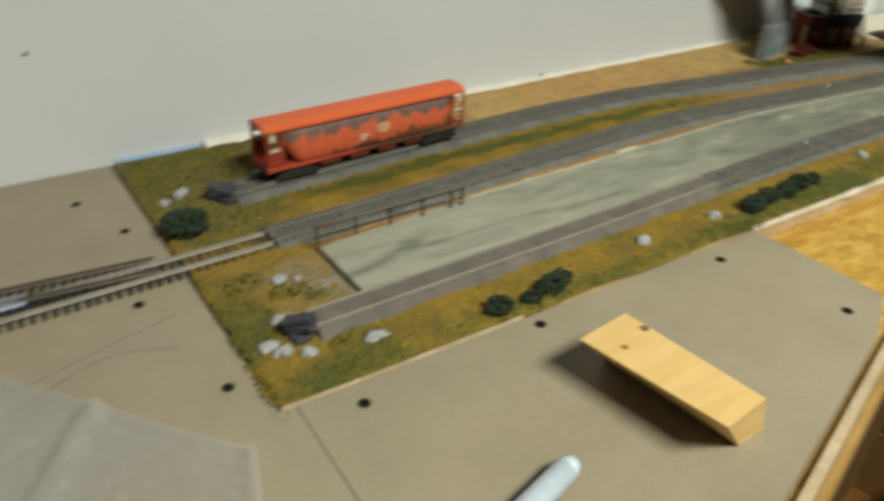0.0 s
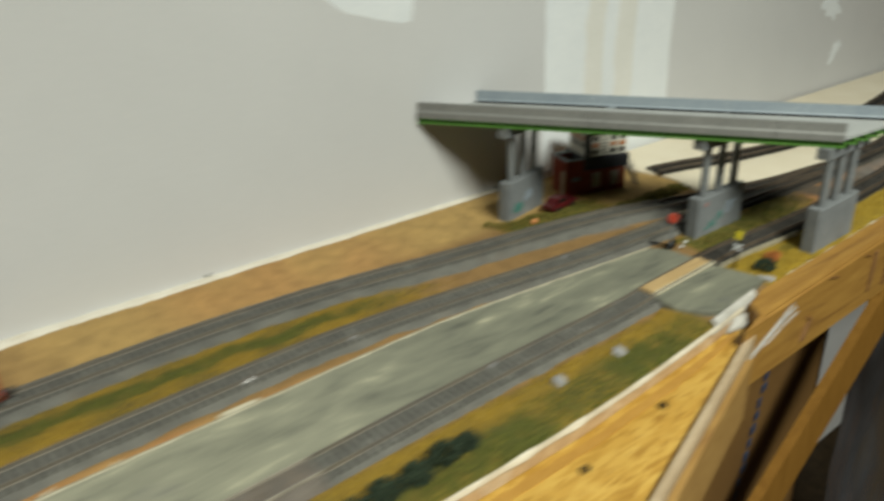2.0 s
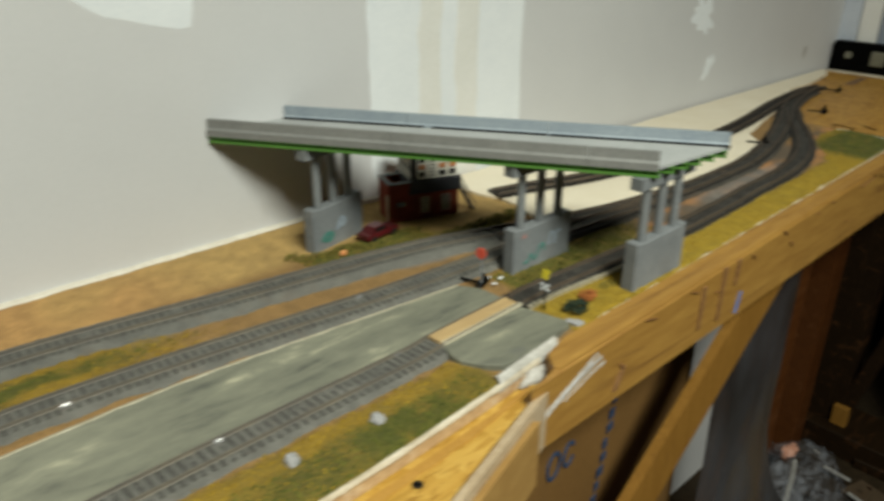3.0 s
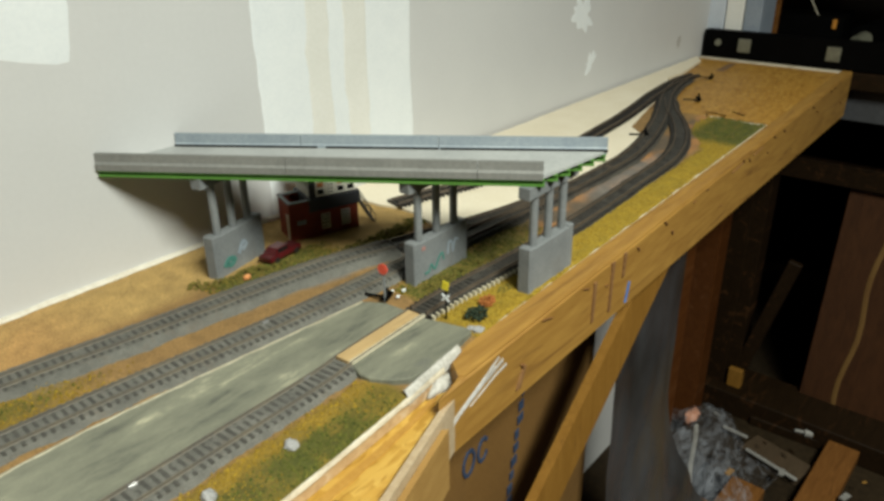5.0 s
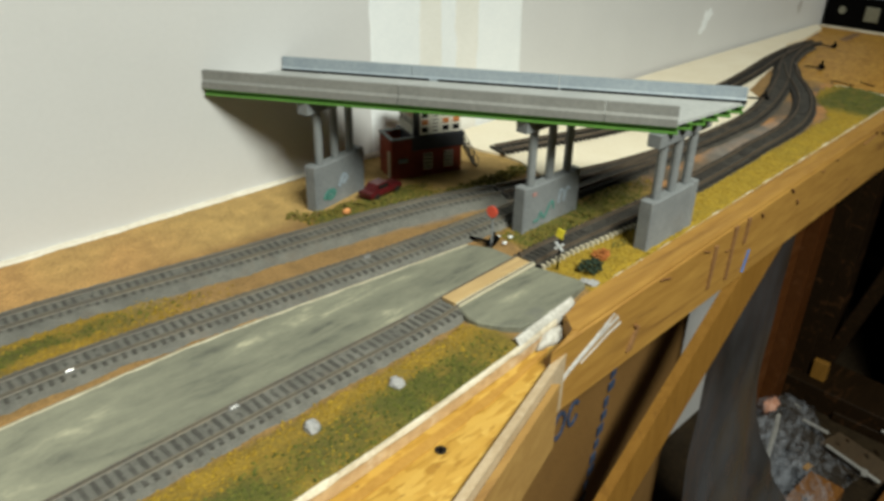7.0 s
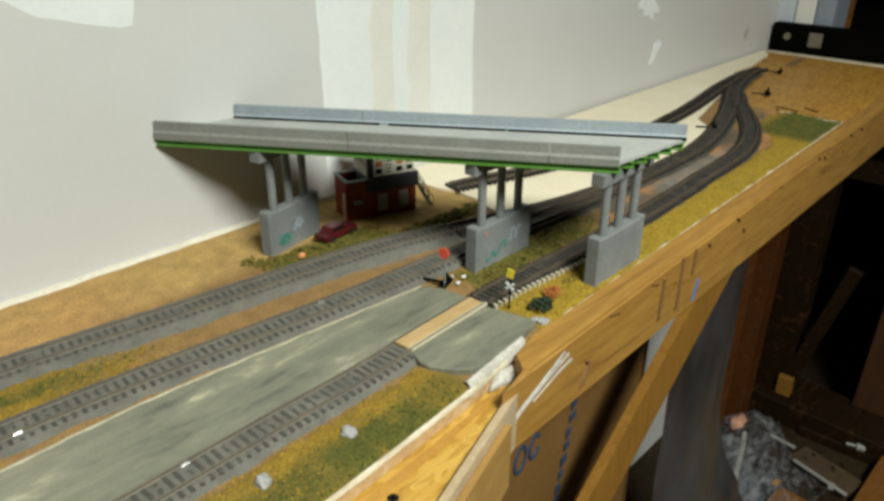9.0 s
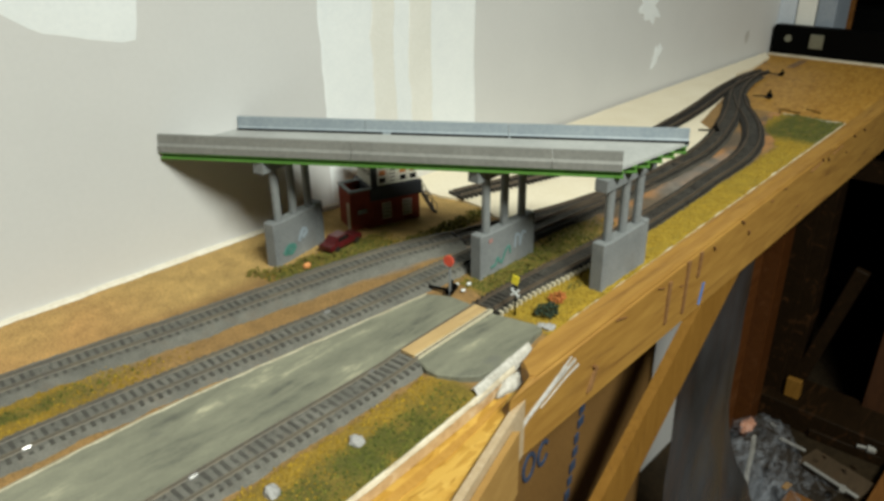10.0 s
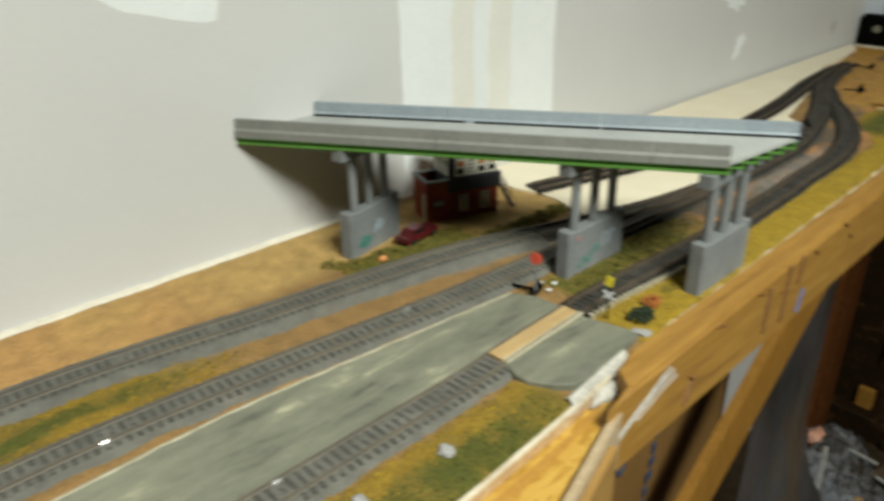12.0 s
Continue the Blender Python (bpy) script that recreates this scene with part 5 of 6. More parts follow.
for ex in (0, 1):
    f = lambda x: WL - x if ex else x
    def ebox(x0, x1, *r):
        a, b = sorted((f(x0), f(x1)))
        return box(bmesh.new(), a, b, *r)
    if not ex:
        for sy in (-1, 1):
            part("end_panel", ebox(0.0010, 0.0088, min(sy * 0.0086, sy * 0.0090), max(sy * 0.0086, sy * 0.0090), 0.0078, 0.0158), M_RED, wagon, "dark red end sheet")
    part("end_sill", ebox(0.0, 0.0022, -0.0096, 0.0096, 0.0052, 0.0080, 0.0002), M_RED, wagon)
    part("end_platform", ebox(0.0, 0.017, -0.0092, 0.0092, 0.0068, 0.0076), M_RED, wagon)
    for sy in (-1, 1):
        for x0 in (0.0004, 0.0082):
            part("corner_post", ebox(x0, x0 + 0.0012, min(sy * 0.0082, sy * 0.0094), max(sy * 0.0082, sy * 0.0094), 0.007, 0.0262), M_RED, wagon)
        for k in range(6):
            part("ladder_rung", ebox(0.0004, 0.009, min(sy * 0.0092, sy * 0.0097), max(sy * 0.0092, sy * 0.0097), 0.0098 + k * 0.0028, 0.0102 + k * 0.0028), M_RED, wagon)
        part("number_panel", ebox(0.0024, 0.0052, min(sy * 0.0096, sy * 0.0098), max(sy * 0.0096, sy * 0.0098), 0.0212, 0.0248), M_CREAM, wagon, "small white stencilled panel")
        part("number_panel", ebox(0.0022, 0.0070, min(sy * 0.0096, sy * 0.0098), max(sy * 0.0096, sy * 0.0098), 0.0160, 0.0178), M_CREAM, wagon, "small white stencilled panel")
    bm = bmesh.new()
    a, c = Vector((f(0.0092), 0, 0.0205)), Vector((f(0.0185), 0, 0.0065))
    prism(bm, [(-0.0078, -0.0004), (0.0078, -0.0004), (0.0078, 0.0004), (-0.0078, 0.0004)], a, c)
    part("slope_sheet", bm, M_RED, wagon)
    part("coupler", ebox(-0.0055, 0.002, -0.0012, 0.0012, 0.0022, 0.0048, 0.0003), M_WHEEL, wagon, "black coupler")
    bogie = part("bogie", ebox(0.0065, 0.026, -0.0052, 0.0052, 0.0022, 0.0044, 0.0004), M_WHEEL, wagon, "black wheeled bogie")
    for sy in (-1, 1):
        bm = bmesh.new()
        pr = [(f(0.005), 0.0006), (f(0.0275), 0.0006), (f(0.0275), 0.0030), (f(0.020), 0.0054), (f(0.0125), 0.0054), (f(0.005), 0.0030)]
        lo = [bm.verts.new((x, sy * 0.0072, z)) for x, z in pr]
        hi = [bm.verts.new((x, sy * 0.0088, z)) for x, z in pr]
        bm.faces.new(lo)
        bm.faces.new(hi[::-1])
        for i in range(6):
            bm.faces.new((lo[i], lo[(i + 1) % 6], hi[(i + 1) % 6], hi[i]))
        part("side_frame", bm, M_WHEEL, bogie)
        for x in (0.0095, 0.0225):
            rod(bm := bmesh.new(), (f(x), sy * 0.0041, 0.0025), (f(x), sy * 0.0060, 0.0025), 0.0027, 0.0025, 14)
            part("wheel", bm, M_WHEEL, bogie)
for k in range(4):
    cx = 0.0345 + k * 0.0165
    bm = bmesh.new()
    pr = [(cx - 0.0062, 0.0062), (cx + 0.0062, 0.0062), (cx + 0.0048, 0.0028), (cx - 0.0048, 0.0028)]
    lo = [bm.verts.new((x, -0.0092 if z > 0.005 else -0.0078, z)) for x, z in pr]
    hi = [bm.verts.new((x, 0.0092 if z > 0.005 else 0.0078, z)) for x, z in pr]
    bm.faces.new(lo)
    bm.faces.new(hi[::-1])
    for i in range(4):
        bm.faces.new((lo[i], lo[(i + 1) % 4], hi[(i + 1) % 4], hi[i]))
    part("hopper_chute", bm, M_RED, wagon)
    box(bm := bmesh.new(), cx - 0.004, cx + 0.004, -0.006, 0.006, 0.0010, 0.0024, 0.0003)
    part("outlet_gate", bm, M_WHEEL, wagon, "black outlet gate")
# pale emblem and a second pale patch on the tank side
for x, z, r in ((0.0640, 0.0165, 0.0043), (0.0530, 0.0138, 0.0026)):
    bm = bmesh.new()
    vs = []
    for i in range(18):
        a = 2 * math.pi * i / 18
        k = r * (1 + 0.55 * noise.noise(Vector((math.cos(a) * 2, math.sin(a) * 2, r * 900))))
        zz = z + k * math.sin(a) * 0.85
        s = min(1.0, abs((zz - 0.0158) / 0.0103))
        vs.append(bm.verts.new((x + k * math.cos(a), -0.0093 * max(0.0, 1 - s * s) ** 0.15 - 0.0003, zz)))
    bm.faces.new(vs)
    bmesh.ops.solidify(bm, geom=bm.faces[:], thickness=0.0002)
    part("emblem", bm, surface("faded_emblem", (0.52, 0.22, 0.11), (0.62, 0.40, 0.25), 500, 90, 0.6), wagon, "faded pale emblem")

# ---------------------------------------------------------------- signal box
# Brick red is darkened, with the bridge's shade put into the colour.
M_BRICK = surface("shaded_red_brick", (0.17, 0.022, 0.010), (0.27, 0.042, 0.018), 900, 120, 0.7, relief=0.2, stain=(0.16, 0.05, 0.03), amount=0.5)
M_BAND = surface("black_timber", (0.018, 0.02, 0.026), (0.04, 0.042, 0.05), 700, 90, 0.6)
M_FRAME = surface("cream_frame", (0.66, 0.64, 0.56), (0.78, 0.76, 0.68), 700, 90, 0.6)
M_ORANGE_PANE = surface("orange_blind", (0.46, 0.15, 0.04), (0.58, 0.22, 0.07), 700, 90, 0.5)
M_TILE = surface("grey_roof", (0.28, 0.28, 0.24), (0.40, 0.40, 0.35), 700, 90, 0.8)
M_PANE, nt, b = shader("dark_pane", 0.08)
b.inputs["Base Color"].default_value = (0.012, 0.012, 0.013, 1)
cabin = thing("signal_box", "red brick signal box with black timber band and cream windows", "building", loc=(0.4791, 0.2402, 1.0), rz=-20)
box(bm := bmesh.new(), 0.0090, 0.0415, 0.0, 0.026, 0.0005, 0.0205)
part("wall", bm, M_BRICK, cabin)
box(bm := bmesh.new(), 0.0077, 0.0428, -0.0013, 0.0273, 0.0186, 0.0270, 0.0002)
part("balcony_band", bm, M_BAND, cabin, "black timber band")
box(bm := bmesh.new(), 0.0097, 0.0408, 0.0007, 0.0253, 0.0270, 0.0450)
part("wall", bm, M_BAND, cabin, "black timber upper storey")
# upper windows: each a frame with panes
def win(parent, origin, du, w, h, cols_, rows_, pane_mats, bar=0.0006, proud=0.0008):
    """A window whose width runs along du; its frame stands proud of the wall."""
    o, d = Vector(origin), Vector(du).normalized()
    nrm = Vector((d.y, -d.x, 0))
    holder = None
    def plate(name, u0, u1, z0, z1, out0, out1, material, par):
        bm = bmesh.new()
        prism(bm, [(out0, z0), (out1, z0), (out1, z1), (out0, z1)], o + d * u0, o + d * u1)
        return part(name, bm, material, par)
    holder = plate("window", 0, w, 0, h, 0.0001, 0.0003, M_PANE, parent)
    for c in range(cols_ + 1):
        u = (w - bar) * c / cols_
        plate("frame", u, u + bar, 0, h, 0.0003, proud, M_FRAME, holder)
    for r in range(rows_ + 1):
        z = (h - bar) * r / rows_
        plate("frame", 0, w, z, z + bar, 0.0003, proud * 0.9, M_FRAME, holder)
    for c in range(cols_):
        for r in range(rows_):
            pm = pane_mats[(c * 3 + r) % len(pane_mats)]
            if pm is not M_PANE:
                plate("pane", w * c / cols_ + bar, w * (c + 1) / cols_, h * r / rows_ + bar, h * (r + 1) / rows_, 0.0003, 0.0005, pm, holder)
    return holder


for k in range(4):
    win(cabin, (0.0132 + k * 0.0069, 0.0007, 0.0278), (1, 0, 0), 0.0066, 0.0150, 1, 3 if k != 1 else 6, (M_PANE, M_ORANGE_PANE, M_PANE) if k != 1 else (M_PANE,), 0.0011 if k != 1 else 0.0013)
for k in range(3):
    win(cabin, (0.0097, 0.0235 - k * 0.0075, 0.0278), (0, -1, 0), 0.0066, 0.0150, 2, 3, (M_FRAME, M_PANE, M_ORANGE_PANE))
for x in (0.0155, 0.0295):
    win(cabin, (x, 0.0, 0.0055), (1, 0, 0), 0.0058, 0.0105, 3, 4, (M_PANE,), 0.0005)
bm = bmesh.new()
v = [bm.verts.new(p) for p in ((0.0060, -0.003, 0.0450), (0.0445, -0.003, 0.0450), (0.0445, 0.029, 0.0450), (0.0060, 0.029, 0.0450), (0.019, 0.013, 0.0535), (0.033, 0.013, 0.0535))]
for f in ((0, 3, 2, 1), (0, 1, 5, 4), (2, 3, 4, 5), (1, 2, 5), (3, 0, 4)):
    bm.faces.new([v[i] for i in f])
part("roof", bm, M_TILE, cabin, "grey-green hipped roof")
# lean-to with an open top
for nm, r in (("wall", (-0.0055, 0.0090, -0.0005, 0.0007, 0.0005, 0.0262)), ("wall", (-0.0055, -0.0043, 0.0007, 0.020, 0.0005, 0.0262)), ("wall", (-0.0043, 0.0088, 0.0188, 0.020, 0.0005, 0.0262))):
    part(nm, box(bmesh.new(), *r), M_BRICK, cabin)
part("flat_roof", box(bmesh.new(), -0.0043, 0.0089, 0.0007, 0.0188, 0.0195, 0.0205), M_BAND, cabin, "black sunken roof")
for r in ((-0.0061, 0.0091, -0.0011, 0.0012, 0.0262, 0.0272), (-0.0061, -0.0038, 0.0012, 0.0205, 0.0262, 0.0272), (-0.0038, 0.0091, 0.0183, 0.0205, 0.0262, 0.0272)):
    part("coping", box(bmesh.new(), *r), M_PIER, cabin, "grey coping")
door = part("door", box(bmesh.new(), -0.0061, -0.0054, 0.0012, 0.0050, 0.0005, 0.0185), M_CREAM, cabin, "cream door")
part("sign_plate", box(bmesh.new(), -0.0010, 0.0050, -0.0009, -0.0004, 0.0115, 0.0142), M_PALE_SPRAY, cabin, "pale sign plate")
# outside stair
for k in range(7):
    part("stair_tread", box(bmesh.new(), 0.0435 + k * 0.0015, 0.0453 + k * 0.0015, 0.002, 0.0075, 0.0195 - k * 0.0029, 0.0201 - k * 0.0029), M_BAND, cabin)
for y in (0.0018, 0.0077):
    rod(bm := bmesh.new(), (0.0428, y, 0.0205), (0.0548, y, -0.0005), 0.0005)
    part("stringer", bm, M_BAND, cabin)
    rod(bm := bmesh.new(), (0.0428, y, 0.0275), (0.0548, y, 0.0065), 0.0003)
    part("handrail", bm, M_BAND, cabin)
    for k in range(4):
        rod(bm := bmesh.new(), (0.0440 + k * 0.0036, y, 0.0190 - k * 0.0063), (0.0440 + k * 0.0036, y, 0.0262 - k * 0.0063), 0.00025)
        part("baluster", bm, M_BAND, cabin)

# red model car in the weeds
# Car paint darkened to stand in for the shade under the bridge.
M_CARRED = surface("shaded_red_car_paint", (0.050, 0.005, 0.006), (0.10, 0.009, 0.011), 600, 80, 0.3, stain=(0.05, 0.02, 0.015), amount=0.6)
auto = thing("model_car", "derelict red model car sitting in weeds, darkened for bridge shade", "car", loc=(0.4545, 0.2295, 1.0022), rz=8)
bm = bmesh.new()
prism(bm, [(-0.0052, 0.001), (0.0052, 0.001), (0.0055, 0.003), (0.0048, 0.0046), (-0.0048, 0.0046), (-0.0055, 0.003)], (-0.0135, 0, 0), (0.0135, 0, 0))
bmesh.ops.bevel(bm, geom=bm.edges[:], offset=0.0005, segments=1, affect="EDGES")
part("body", bm, M_CARRED, auto)
bm = bmesh.new()
lo = [bm.verts.new(p) for p in ((-0.0095, -0.0046, 0.0046), (0.0060, -0.0046, 0.0046), (0.0060, 0.0046, 0.0046), (-0.0095, 0.0046, 0.0046))]
hi = [bm.verts.new(p) for p in ((-0.0065, -0.0037, 0.0081), (0.0022, -0.0037, 0.0081), (0.0022, 0.0037, 0.0081), (-0.0065, 0.0037, 0.0081))]
bm.faces.new(hi)
bm.faces.new(lo[::-1])
for i in range(4):
    bm.faces.new((lo[i], lo[(i + 1) % 4], hi[(i + 1) % 4], hi[i]))
part("cab", bm, M_CARRED, auto)
for sy in (-1, 1):
    box(bm := bmesh.new(), -0.006, 0.002, min(sy * 0.0041, sy * 0.0045), max(sy * 0.0041, sy * 0.0045), 0.0052, 0.0074, 0)
    part("side_window", bm, M_PANE, auto)
    for x in (-0.0085, 0.0085):
        rod(bm := bmesh.new(), (x, sy * 0.0040, 0.0016), (x, sy * 0.0056, 0.0016), 0.0019, n=12)
        part("wheel", bm, M_WHEEL, auto)
bm = bmesh.new()
blob(bm, (0.4224, 0.2201, 1.0035), 0.0022, (1.2, 1, 0.9), 0.4, 5, 1)
tagged(part("orange_lump", bm, surface("orange_lump", (0.60, 0.22, 0.06), (0.72, 0.32, 0.12), 600, 90, 0.7)), "small orange lump beside the bridge pier", "lump")

# ---------------------------------------------------------------- bushes, rocks, bumpers
def bush(loc, r, squash, material, label, seed, count=130):
    """A clump of ragged foam leaves round a short stem."""
    rnd = random.Random(seed)
    ob = thing("bush", label, "bush", "bushes", loc)
    rod(bm := bmesh.new(), (0, 0, -0.001), (0, 0, r * 0.6), r * 0.12, r * 0.06, 6)
    part("stem", bm, M_DARKWOOD, ob)
    bm = bmesh.new()
    for k in range(count):
        d = Vector((rnd.gauss(0, 1), rnd.gauss(0, 1), rnd.gauss(0, 1))).normalized() * rnd.uniform(0.35, 1.0) ** 0.6
        p = Vector((d.x * r * squash[0], d.y * r * squash[1], max(0.0002, (d.z * 0.5 + 0.5) * r * 1.5 * squash[2])))
        s = r * rnd.uniform(0.07, 0.16)
        vs = bmesh.ops.create_icosphere(bm, subdivisions=1, radius=s)["verts"]
        for v in vs:
            v.co = v.co * (1 + rnd.uniform(-0.45, 0.35)) + p
    part("crown", bm, material, ob)
    return ob


M_LEAF_DARK = surface("dark_foam", (0.008, 0.019, 0.009), (0.026, 0.044, 0.020), 1200, 300, 0.9, relief=0.8, dist=0.0006)
M_LEAF_ORANGE = surface("orange_foam", (0.30, 0.09, 0.02), (0.46, 0.17, 0.04), 1200, 300, 0.9, relief=0.8, dist=0.0006)
M_LEAF_OLIVE = surface("olive_foam", (0.09555, 0.09262, 0.01404), (0.2184, 0.1729, 0.02925), 1200, 300, 0.9, relief=0.8, dist=0.0006)
DK = "dark green foam bush on the layout"
bush((-0.0415, 0.191, 1.001), 0.0098, (1.05, 1.0, 0.75), M_LEAF_DARK, "round dark green foam bush", 1, 460)
for k, (x, y, r) in enumerate(((0.043, 0.0735, 0.0055), (0.058, 0.0725, 0.0042), (0.069, 0.0745, 0.0058), (0.076, 0.077, 0.005), (0.198, 0.0785, 0.0062), (0.212, 0.0805, 0.006), (0.226, 0.0805, 0.0058), (0.24, 0.0825, 0.0062), (0.251, 0.083, 0.005))):
    bush((x, y, 1.001), r, (1.15, 0.95, 0.85), M_LEAF_DARK, "small dark green foam bush on grass", 10 + k, 240)
bush((0.4685, 0.0900, 1.002), 0.0062, (1.15, 0.9, 0.6), M_LEAF_DARK, "flat dark green foam bush", 30)
bush((0.4835, 0.0945, 1.002), 0.0050, (1.15, 0.9, 0.6), M_LEAF_ORANGE, "flat rust-orange foam bush", 31)
for k, (x, y, r) in enumerate(((0.400, 0.237, 0.0045), (0.404, 0.2310, 0.0042), (0.410, 0.2285, 0.0045), (0.418, 0.2275, 0.0042), (0.427, 0.2285, 0.0040), (0.434, 0.2245, 0.0045), (0.442, 0.2205, 0.0045), (0.450, 0.2190, 0.0045), (0.415, 0.222, 0.004), (0.437, 0.214, 0.004), (0.46, 0.211, 0.0045), (0.470, 0.213, 0.004), (0.489, 0.204, 0.004), (0.507, 0.201, 0.0045), (0.518, 0.2005, 0.006), (0.527, 0.199, 0.005),
                               (0.480, 0.1315, 0.0042), (0.492, 0.1305, 0.0045), (0.505, 0.129, 0.0045), (0.52, 0.1275, 0.0045), (0.532, 0.1265, 0.004), (0.547, 0.125, 0.004), (0.503, 0.097, 0.004), (0.409, 0.082, 0.0028), (0.414, 0.079, 0.0028), (-0.016, 0.087, 0.004), (-0.01, 0.092, 0.0035), (-0.02, 0.125, 0.006), (-0.034, 0.139, 0.006), (-0.012, 0.118, 0.004))):
    bush((x, y, 1.0008), r, (1.5, 1.0, 0.45), M_LEAF_OLIVE, "low olive foam weeds", 50 + k, 70)

M_ROCK = surface("pale_rock", (0.2496, 0.2496, 0.2496), (0.3869, 0.3869, 0.3931), 900, 200, 0.85, relief=0.5, dist=0.0006, stain=(0.195, 0.1716, 0.1404), amount=0.5)
for k, (x, y, r, sq) in enumerate(((-0.021, 0.1335, 0.0036, (1, 1, 0.8)), (-0.031, 0.110, 0.003, (1.1, 1, 0.7)), (-0.0395, 0.0965, 0.0034, (1.3, 0.9, 0.7)), (-0.0365, 0.0915, 0.0034, (1, 1, 0.8)), (-0.029, 0.087, 0.003, (1.1, 1, 0.8)), (-0.0045, 0.083, 0.0038, (1.5, 0.8, 0.5)),
                                   (0.129, 0.083, 0.0036, (1, 1, 0.8)), (0.176, 0.083, 0.0034, (1, 1.1, 0.8)), (0.3060, 0.0890, 0.0034, (0.9, 1, 1.0)), (0.3435, 0.0877, 0.0032, (1, 1, 0.9)), (-0.043, 0.222, 0.0028, (1, 1, 0.8)), (-0.0345, 0.2265, 0.0034, (1.2, 1, 0.8)), (-0.032, 0.230, 0.0026, (1, 1, 0.8)), (-0.014, 0.132, 0.0018, (1, 1, 0.8)), (0.4595, 0.0825, 0.0030, (1.3, 1, 0.6)), (0.4585, 0.0862, 0.0022, (1.2, 1, 0.6)), (0.4540, 0.0882, 0.0016, (1.2, 1, 0.6)))):
    blob(bm := bmesh.new(), (x, y, 1.0016 + r * 0.25 * sq[2]), r * 0.9, sq, 0.5, k * 2.7, 2)
    tagged(part("rock", bm, M_ROCK), "small pale grey rock on the scenery", "rock", "rocks")
M_SLATE = surface("blue_black_slate", (0.022, 0.024, 0.032), (0.05, 0.053, 0.065), 900, 200, 0.5, relief=0.4, dist=0.0005)
for (x, y, rz) in ((-0.0165, 0.2135, 12), (-0.0275, 0.0995, -18)):
    stop = thing("buffer_stop", "dark slate heap ending the siding track", "buffer stop", "buffer stops", (x, y, 1.0015), rz)
    for k in range(5):
        box(bm := bmesh.new(), -0.0035, 0.0035, -0.0055, 0.0055, 0, 0.0022, 0.0004, pose(random.uniform(-0.002, 0.002), random.uniform(-0.002, 0.002), k * 0.0013, random.uniform(-18, 18), random.uniform(-18, 18), random.uniform(0, 90)))
        part("slab", bm, M_SLATE, stop)

# flocked turf: small ragged clumps
def turf(name, pick, count, material, label, size, seed):
    rnd = random.Random(seed)
    vs, fs = [], []
    tries = 0
    while count > 0 and tries < 400000:
        tries += 1
        x = rnd.uniform(-0.05, 0.928)
        y = rnd.uniform(front_y(x) + 0.0006, 0.278)
        if x > 0.56 and rnd.random() < 0.5:
            continue
        c, ye, gr = cover(x, y)
        if rnd.random() > pick(ye, gr) or near_track(x, y) < 0.0105:
            continue
        if 0.0 < x < 0.45 and 0.108 < y < 0.158:
            continue
        if 0.391 < x < 0.454 and y < 0.112:
            continue
        count -= 1
        z = ground_z(x, y, 1.0)
        s = size * rnd.uniform(0.5, 1.2)
        a = rnd.uniform(0, 6.28)
        b0 = len(vs)
        for q in range(4):
            t = a + q * 1.571 + rnd.uniform(-0.4, 0.4)
            rr = s * rnd.uniform(0.6, 1.1)
            vs.append((x + rr * math.cos(t), y + rr * math.sin(t), z - 0.0003))
        vs.append((x + rnd.uniform(-0.5, 0.5) * s, y + rnd.uniform(-0.5, 0.5) * s, z + s * rnd.uniform(0.6, 1.4)))
        fs += [(b0 + q, b0 + (q + 1) % 4, b0 + 4) for q in range(4)]
    me = bpy.data.meshes.new(name)
    me.from_pydata(vs, [], fs)
    me.materials.append(material)
    return tagged(new(name, me), label, "grass", kind="stuff")


def turf_material(name, stops):
    m, nt, b = shader(name, 0.95)
    g = nt.nodes.new("ShaderNodeNewGeometry")
    nt.links.new(ramp(nt, g.outputs["Random Per Island"], stops), b.inputs["Base Color"])
    return m


turf("yellow_turf", lambda ye, gr: ye * max(0.0, 1 - 1.3 * gr), 14000, turf_material("yellow_flock", [(0, (0.18, 0.112, 0.007)), (0.6, (0.27, 0.172, 0.011)), (1, (0.36, 0.24, 0.018))]), "yellow ground foam turf", 0.0007, 3)
turf("green_turf", lambda ye, gr: gr, 13000, turf_material("green_flock", [(0, (0.042, 0.054, 0.005)), (0.6, (0.085, 0.097, 0.011)), (1, (0.15, 0.14, 0.02))]), "green ground foam turf", 0.0008, 4)

# ---------------------------------------------------------------- things on the hardboard
# bevelled offcut
bm = bmesh.new()
lo = [bm.verts.new(p) for p in ((0.0595, 0.033, 1.0002), (0.0665, -0.019, 1.0002), (0.080, -0.018, 1.0002), (0.0755, 0.0345, 1.0002))]
hi = [bm.verts.new(p) for p in ((0.0425, 0.0305, 1.018), (0.052, -0.0215, 1.018), (0.0722, -0.0195, 1.0178), (0.0665, 0.0335, 1.0178))]
bm.faces.new(hi)
bm.faces.new(lo[::-1])
for i in range(4):
    bm.faces.new((lo[i], lo[(i + 1) % 4], hi[(i + 1) % 4], hi[i]))
bmesh.ops.bevel(bm, geom=bm.edges[:], offset=0.0003, segments=1, affect="EDGES")
block = thing("wood_offcut", "slanted pale pine offcut lying on hardboard", "wood block")
part("block", bm, wood("offcut_pine", (0.54, 0.34, 0.115), (0.68, 0.47, 0.20), turn=80, axis=(1, 6, 6), scale=1.4, amount=0.12), block)
for x, y, r in ((0.0525, 0.0195, 0.0011), (0.0655, 0.0235, 0.0015)):
    rod(bm := bmesh.new(), (x, y, 1.0172), (x, y, 1.0182), r, n=10)
    part("knot", bm, M_STAIN, block)
